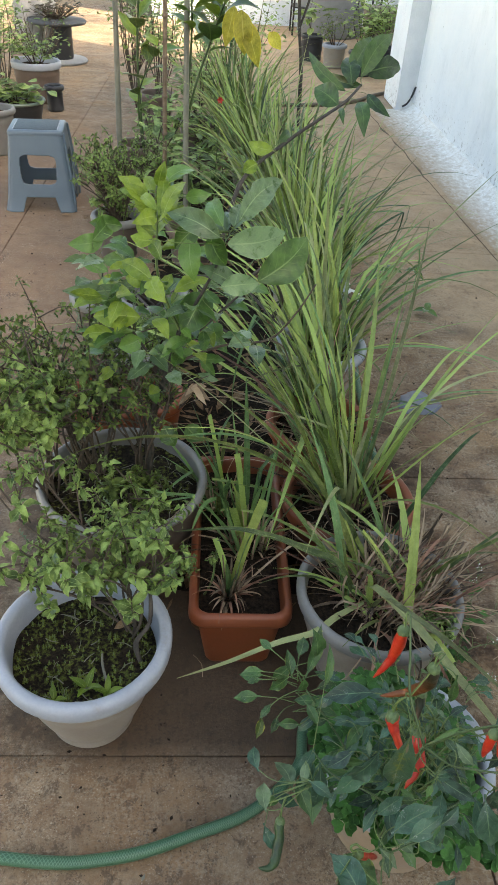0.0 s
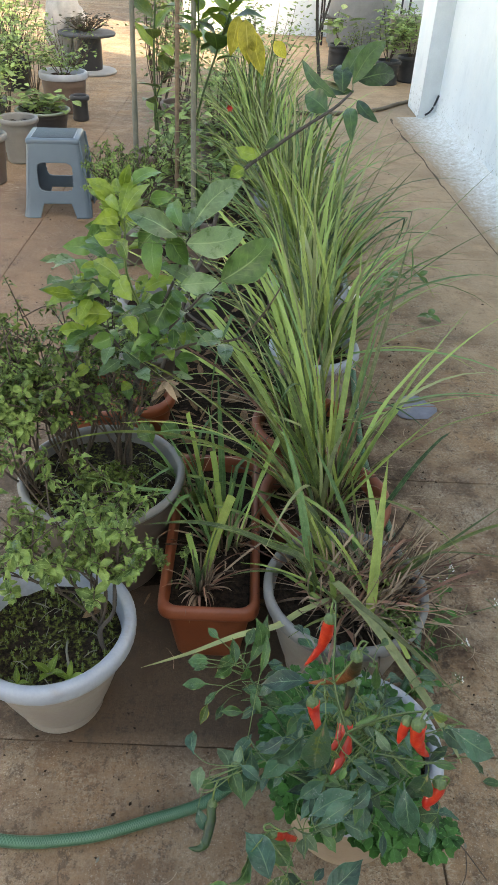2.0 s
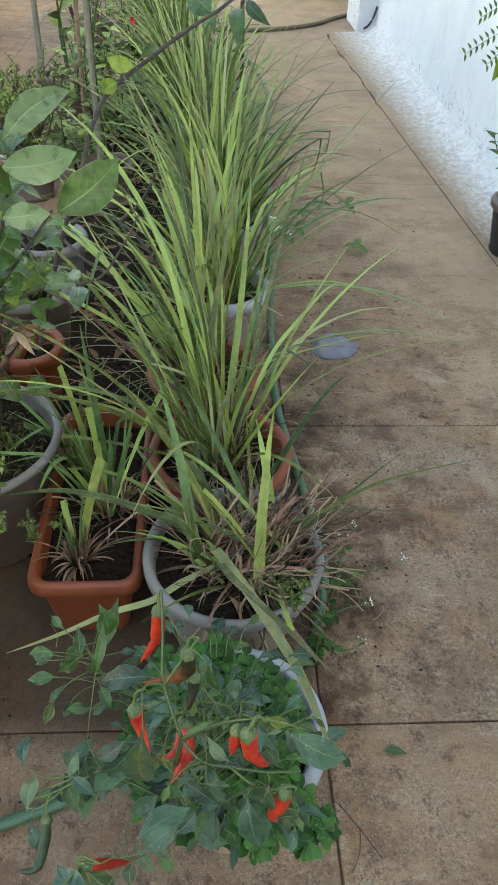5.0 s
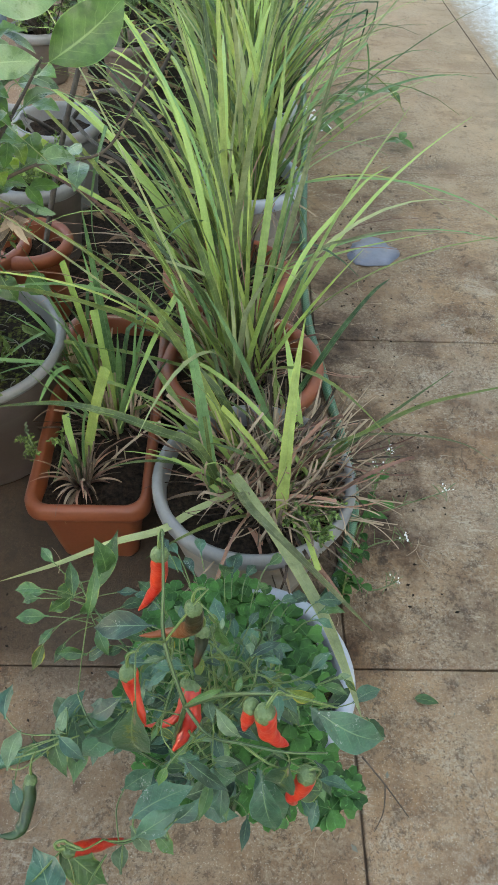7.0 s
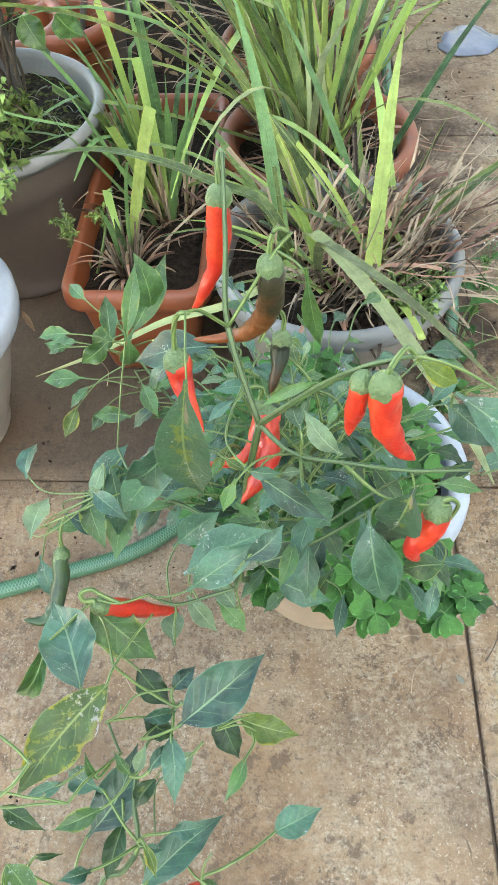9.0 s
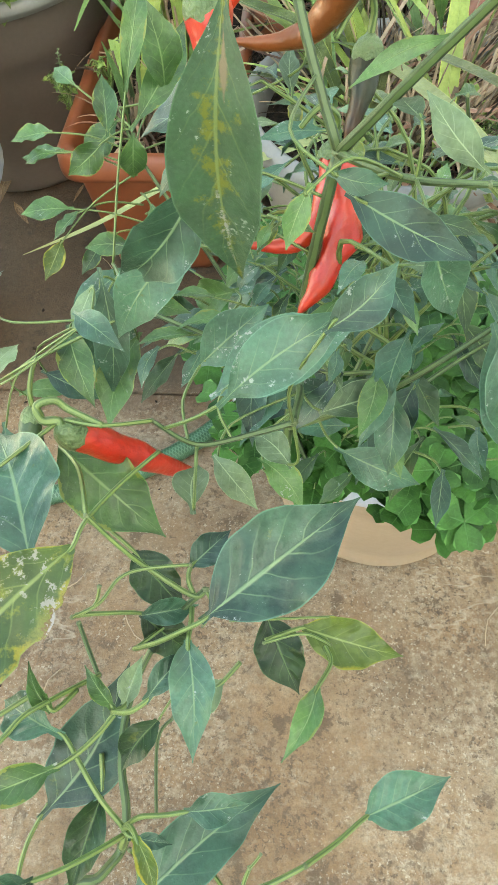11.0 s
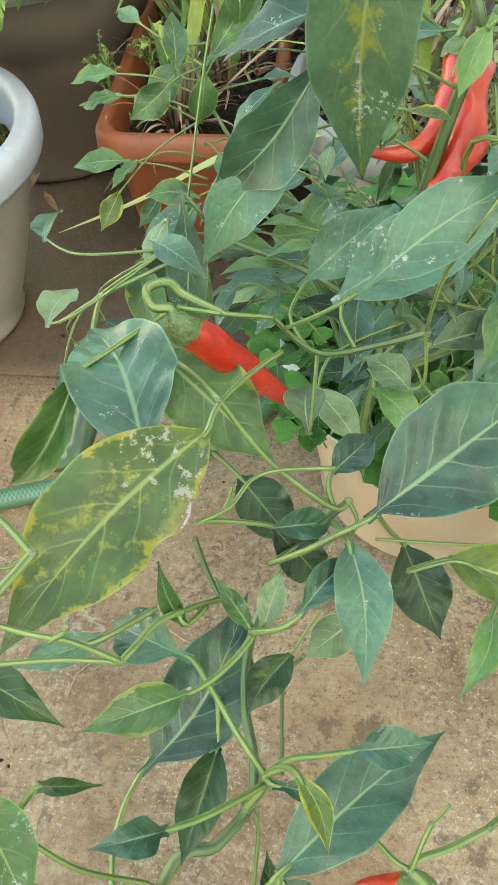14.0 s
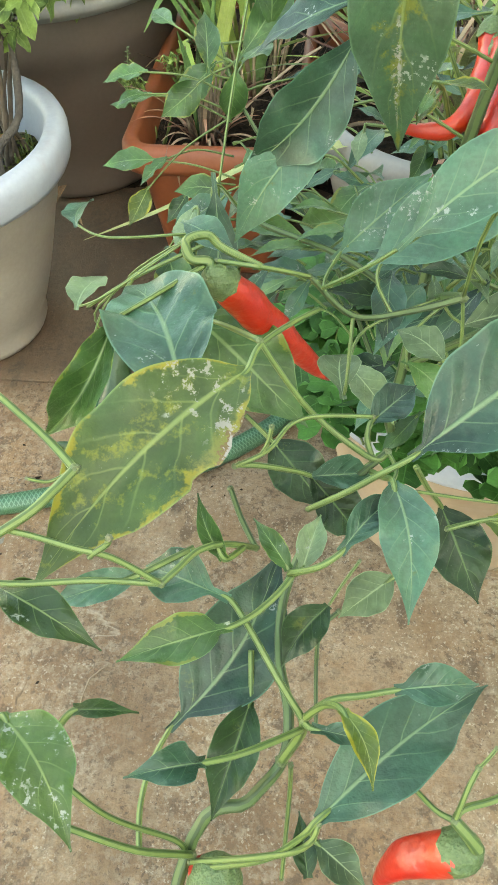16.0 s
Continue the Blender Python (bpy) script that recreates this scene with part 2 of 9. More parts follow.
def concrete_material():
    k = Nodes("stained_concrete", rough=0.85, spec=0.25)
    vec = k.place()
    broad = k.noise(vec, 1.1, 4.0, 0.6)
    mid = k.noise(vec, 5.0, 9.0, 0.75)
    patch = k.noise(k.place((1.0, 1.3, 1.0)), 2.7, 10.0, 0.72)
    fine = k.noise(vec, 60.0, 8.0, 0.85)
    grain = k.noise(vec, 330.0, 3.0, 0.8)
    pores = k.noise(vec, 150.0, 2.0, 0.5)
    col = k.mix(k.ramp(broad, (0.35, 0.0), (0.65, 1.0)), (0.258, 0.147, 0.074), (0.390, 0.243, 0.130))
    # dry dust along the wall, with the wall's bounced light painted in
    axis = k.t.nodes.new("ShaderNodeSeparateXYZ")
    k.link(vec, axis.inputs[0])
    lit_lane = k.math("ADD", k.math("ADD", axis.outputs[0], k.math("MULTIPLY", k.math("SUBTRACT", axis.outputs[1], 3.4), 0.20)), k.math("MULTIPLY", k.math("SUBTRACT", mid, 0.5), 1.2))
    col = k.mix(k.ramp(k.math("MULTIPLY", lit_lane, 0.5), (0.33, 0.0), (0.56, 0.75)), col, (0.50, 0.335, 0.20))
    # broad darker and greyer areas
    tone = k.noise(k.place((1.0, 0.8, 1.0)), 2.3, 7.0, 0.62)
    col = k.mix(k.ramp(tone, (0.44, 0.0), (0.60, 0.75)), col, (0.165, 0.112, 0.074))
    col = k.mix(k.ramp(k.noise(k.place((0.9, 1.2, 1.0)), 1.7, 8.0, 0.66), (0.52, 0.0), (0.64, 0.55)), col, (0.375, 0.305, 0.235))
    # damp and soil washed out of the pots, plus painted shade between them
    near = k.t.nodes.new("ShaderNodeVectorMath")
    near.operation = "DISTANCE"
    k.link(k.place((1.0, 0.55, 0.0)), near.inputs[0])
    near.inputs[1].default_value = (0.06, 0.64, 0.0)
    damp_shade = k.math("ADD", near.outputs["Value"], k.math("MULTIPLY", k.math("SUBTRACT", mid, 0.5), 1.5))
    col = k.mix(k.ramp(patch, (0.50, 0.0), (0.56, 0.85)), col, (0.172, 0.098, 0.053))
    col = k.mix(k.ramp(k.noise(vec, 3.6, 3.0), (0.56, 0.0), (0.72, 0.45)), col, (0.265, 0.145, 0.075))
    # worn pale cement and lime splashes, broken up by the grit
    pale = k.math("MULTIPLY", k.ramp(mid, (0.46, 0.0), (0.62, 1.0)), k.ramp(fine, (0.42, 0.0), (0.58, 1.0)))
    col = k.mix(k.math("MULTIPLY", pale, 0.75), col, (0.40, 0.32, 0.225))
    lime = k.math("MULTIPLY", k.ramp(k.noise(vec, 3.1, 6.0, 0.7), (0.55, 0.0), (0.66, 1.0)), k.ramp(fine, (0.50, 0.0), (0.58, 1.0)))
    col = k.mix(k.math("MULTIPLY", lime, 0.7), col, (0.52, 0.47, 0.39))
    col = k.mix(k.ramp(fine, (0.56, 0.0), (0.61, 0.7)), col, (0.095, 0.060, 0.037))
    dots = k.math("MULTIPLY", k.ramp(pores, (0.60, 0.0), (0.66, 1.0)), k.ramp(k.noise(vec, 8.0, 4.0), (0.45, 0.2), (0.6, 1.0)))
    col = k.mix(k.math("MULTIPLY", dots, 0.8), col, (0.060, 0.042, 0.030))
    col = k.mix(k.ramp(k.noise(vec, 24.0, 7.0, 0.72), (0.565, 0.0), (0.605, 0.7)), col, (0.070, 0.043, 0.027))
    chalk = k.math("MULTIPLY", k.ramp(k.noise(vec, 115.0, 4.0, 0.75), (0.48, 0.0), (0.57, 1.0)), k.ramp(k.noise(vec, 8.0, 6.0, 0.7), (0.43, 0.0), (0.56, 1.0)))
    col = k.mix(k.math("MULTIPLY", chalk, 0.55), col, (0.45, 0.375, 0.28))
    pock = k.math("MULTIPLY", k.ramp(k.noise(vec, 95.0, 5.0, 0.75), (0.52, 0.0), (0.60, 1.0)), k.ramp(k.noise(k.place((1.0, 1.0, 2.0)), 6.0, 6.0, 0.7), (0.45, 0.0), (0.55, 1.0)))
    col = k.mix(k.math("MULTIPLY", pock, 0.65), col, (0.088, 0.056, 0.036))
    brush = k.noise(k.place((110, 4, 110)), 1.0, 4.0)
    col = k.mix(k.ramp(brush, (0.54, 0.0), (0.70, 0.16)), col, (0.38, 0.30, 0.21))
    col = k.mix(k.ramp(grain, (0.40, 0.0), (0.68, 0.45)), col, (0.13, 0.09, 0.06))
    # red soil trodden into the path beside the stool, and damp earth washed along the grass row
    for spot, squeeze, near_, far_, tint, seen in (((-0.95, 1.25, 0.0), 0.35, 0.40, 1.10, (0.175, 0.098, 0.058), 0.62), ((0.60, 1.00, 0.0), 0.52, 0.06, 0.34, (0.125, 0.082, 0.054), 0.45)):
        trod = k.t.nodes.new("ShaderNodeVectorMath")
        trod.operation = "DISTANCE"
        k.link(k.place((1.0, squeeze, 0.0)), trod.inputs[0])
        trod.inputs[1].default_value = spot
        col = k.mix(k.ramp(k.math("ADD", trod.outputs["Value"], k.math("MULTIPLY", k.math("SUBTRACT", mid, 0.5), 1.1)), (near_, seen), (far_, 0.0)), col, tint)
    dry = k.ramp(axis.outputs[1], (0.72, 0.07), (0.745, 0.0))
    col = k.mix(k.math("MULTIPLY", dry, k.ramp(fine, (0.38, 0.4), (0.60, 1.0))), col, (0.40, 0.285, 0.170))
    pit = k.math("MULTIPLY", k.ramp(k.noise(vec, 210.0, 4.0, 0.7), (0.57, 0.0), (0.61, 1.0)), k.ramp(k.noise(vec, 13.0, 5.0, 0.7), (0.47, 0.0), (0.56, 1.0)))
    col = k.mix(k.math("MULTIPLY", pit, 0.8), col, (0.095, 0.062, 0.042))
    grit = k.math("MULTIPLY", k.ramp(k.noise(vec, 260.0, 4.0, 0.7), (0.58, 0.0), (0.62, 1.0)), k.ramp(k.noise(vec, 9.0, 5.0, 0.7), (0.46, 0.0), (0.55, 1.0)))
    col = k.mix(k.math("MULTIPLY", grit, 0.6), col, (0.52, 0.45, 0.35))
    # hairline scratches and cracks, dark and pale
    for size, keep, tint, seen in (((5.0, 2.2, 1.0), 5.0, (0.055, 0.036, 0.024), 0.75), ((2.5, 7.0, 1.0), 3.3, (0.46, 0.40, 0.31), 0.55), ((9.0, 9.0, 1.0), 7.0, (0.050, 0.034, 0.023), 0.7)):
        bend = k.noise(k.place(size), 1.0, 5.0, 0.62)
        hair = k.ramp(k.math("ABSOLUTE", k.math("SUBTRACT", bend, 0.5)), (0.002, 1.0), (0.007, 0.0))
        here = k.ramp(k.noise(k.place((1.3, 0.9, 1.0)), keep, 5.0, 0.7), (0.53, 0.0), (0.60, 1.0))
        col = k.mix(k.math("MULTIPLY", k.math("MULTIPLY", hair, here), seen), col, tint)
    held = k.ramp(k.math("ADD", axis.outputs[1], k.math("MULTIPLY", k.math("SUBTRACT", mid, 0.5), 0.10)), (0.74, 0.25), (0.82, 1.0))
    # darkens the floor round the pots: damp plus painted shade, weaker before the joint
    col = k.mix(k.math("MULTIPLY", k.ramp(damp_shade, (0.44, 1.0), (0.76, 0.0)), held), col, (0.17, 0.13, 0.11), "MULTIPLY")
    col = k.mix(k.math("MULTIPLY", k.vary(), 0.10), col, (0.40, 0.33, 0.24))
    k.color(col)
    # floor colour lightened again towards the wall for bounced light
    col = k.mix(k.ramp(k.math("MULTIPLY", lit_lane, 0.5), (0.36, 0.0), (0.58, 0.40)), col, (0.52, 0.355, 0.215))
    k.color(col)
    k.rough(k.math("ADD", 0.62, k.math("MULTIPLY", mid, 0.40)))
    k.bump(k.math("ADD", k.math("ADD", fine, k.math("MULTIPLY", mid, 1.5)), k.math("MULTIPLY", grain, 0.5)), 0.6, 0.004)
    return k.m


def plaster_material():
    k = Nodes("limewash_plaster", rough=0.9, spec=0.2)
    vec = k.place()
    col = k.mix(k.ramp(k.noise(vec, 2.0, 7.0, 0.75), (0.38, 0.0), (0.68, 1.0)), (0.84, 0.88, 0.90), (0.91, 0.93, 0.93))
    streak = k.noise(k.place((2.2, 2.2, 0.8)), 2.0, 8.0, 0.75)
    col = k.mix(k.ramp(streak, (0.54, 0.0), (0.72, 0.24)), col, (0.50, 0.55, 0.58))
    # scuffs and chips, most of them in the splash zone along the foot
    hgt = k.t.nodes.new("ShaderNodeSeparateXYZ")
    k.link(k.place(), hgt.inputs[0])
    chip = k.noise(vec, 30.0, 7.0, 0.8)
    foot = k.ramp(k.math("ADD", hgt.outputs[2], k.math("MULTIPLY", streak, 0.5)), (0.30, 0.11), (0.62, 0.0))
    scuff = k.ramp(k.math("ADD", chip, foot), (0.64, 0.0), (0.70, 0.75))
    col = k.mix(scuff, col, (0.34, 0.33, 0.31))
    grey = k.math("MULTIPLY", k.ramp(k.noise(k.place((1.0, 1.0, 0.6)), 3.2, 8.0, 0.8), (0.48, 0.0), (0.62, 1.0)), k.ramp(hgt.outputs[2], (0.02, 0.8), (0.9, 0.15)))
    col = k.mix(k.math("MULTIPLY", grey, 0.2), col, (0.46, 0.49, 0.51))
    k.color(col)
    k.bump(k.math("ADD", k.noise(vec, 9.0, 6.0, 0.7), k.math("MULTIPLY", chip, 0.7)), 0.6, 0.012)
    return k.m


def apron_material():
    k = Nodes("splashed_lime_mortar", rough=0.95, spec=0.15)
    vec = k.place()
    sp = k.t.nodes.new("ShaderNodeSeparateXYZ")
    k.link(k.t.nodes.new("ShaderNodeUVMap").outputs["UV"], sp.inputs[0])
    rim = k.noise(k.place((1.6, 1.0, 1.0)), 24.0, 8.0, 0.8)
    grit = k.noise(k.place((1.6, 1.0, 1.0)), 110.0, 6.0, 0.85)
    col = k.mix(k.ramp(rim, (0.36, 0.0), (0.62, 1.0)), (0.66, 0.64, 0.58), (0.84, 0.85, 0.83))
    col = k.mix(k.ramp(grit, (0.56, 0.0), (0.64, 0.4)), col, (0.36, 0.35, 0.31))
    col = k.mix(k.ramp(k.noise(k.place((1.6, 1.0, 1.0)), 42.0, 6.0, 0.75), (0.55, 0.0), (0.62, 0.35)), col, (0.40, 0.38, 0.33))
    # bare brown floor shows through at the outer edge
    bare = k.ramp(k.math("ADD", sp.outputs[0], k.math("MULTIPLY", k.math("SUBTRACT", rim, 0.5), 1.3)), (0.10, 0.95), (0.85, 0.0))
    col = k.mix(bare, col, (0.37, 0.27, 0.18))
    k.color(col)
    k.bump(k.math("ADD", rim, k.math("MULTIPLY", grit, 0.8)), 0.25, 0.006)
    return k.m


def stem_material(name, low, high, dark):
    """A ribbed stem with darker stripes along it."""
    k = Nodes(name, rough=0.45, spec=0.4)
    vec = k.place()
    sp = k.t.nodes.new("ShaderNodeSeparateXYZ")
    k.link(k.t.nodes.new("ShaderNodeUVMap").outputs["UV"], sp.inputs[0])
    line = k.math("SINE", k.math("MULTIPLY", k.math("ADD", sp.outputs[0], k.math("MULTIPLY", k.noise(vec, 40.0, 3.0), 0.12)), 6.283 * 4))
    col = k.mix(k.noise(vec, 70.0, 4.0), low, high)
    col = k.mix(k.ramp(k.math("ADD", line, k.noise(vec, 220.0, 3.0)), (0.55, 0.0), (1.1, 0.75)), col, dark)
    k.color(col)
    k.bump(k.math("ADD", line, k.noise(vec, 260.0)), 0.25, 0.001)
    return k.m


def soil_material(name, moss=0.0):
    k = Nodes(name, rough=0.95, spec=0.15)
    vec = k.place()
    a, b = k.noise(vec, 110.0, 5.0, 0.7), k.noise(vec, 24.0, 4.0)
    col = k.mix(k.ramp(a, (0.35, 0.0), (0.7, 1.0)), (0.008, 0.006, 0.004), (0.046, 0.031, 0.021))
    if moss:
        col = k.mix(k.math("MULTIPLY", k.ramp(b, (0.58 - moss * 0.15, 0.0), (0.66 - moss * 0.15, 1.0)), k.ramp(a, (0.48, 0.0), (0.62, 1.0))), col, (0.105, 0.130, 0.028))
    k.color(col)
    k.bump(k.math("ADD", a, b), 1.0, 0.012)
    return k.m


def fruit_material(name, base, tint, at=0.55, rough=0.33, spec=0.6, ripen=None):
    """Waxy fruit skin; with ripen it turns from base to tint along the fruit between those two shares of its length."""
    k = Nodes(name, rough=rough, spec=spec)
    vec = k.place()
    patchy = k.noise(vec, 28.0, 3.0)
    if ripen:
        sp = k.t.nodes.new("ShaderNodeSeparateXYZ")
        k.link(k.t.nodes.new("ShaderNodeUVMap").outputs["UV"], sp.inputs[0])
        along = k.math("ADD", sp.outputs[1], k.math("MULTIPLY", k.math("SUBTRACT", patchy, 0.5), 0.8))
        col = k.mix(k.ramp(along, (ripen[0], 0.0), (ripen[1], 1.0)), base, tint)
    else:
        col = k.mix(k.ramp(patchy, (at - 0.08, 0.0), (at + 0.12, 1.0)), base, tint)
    col = k.mix(k.ramp(k.noise(vec, 140.0, 5.0, 0.7), (0.60, 0.0), (0.70, 0.35)), col, tuple(c * 0.45 for c in base))
    k.color(col)
    k.b.inputs["Coat Weight"].default_value = 0.08
    k.b.inputs["Coat Roughness"].default_value = 0.12
    k.b.inputs["Subsurface Weight"].default_value = 0.06
    k.b.inputs["Subsurface Radius"].default_value = (0.01, 0.003, 0.002)
    k.bump(k.math("ADD", k.noise(vec, 60.0, 3.0), k.math("MULTIPLY", k.noise(vec, 230.0, 3.0), 0.3)), 0.45, 0.004)
    k.rough(k.math("ADD", rough - 0.05, k.math("MULTIPLY", k.noise(vec, 120.0, 4.0), 0.22)))
    return k.m


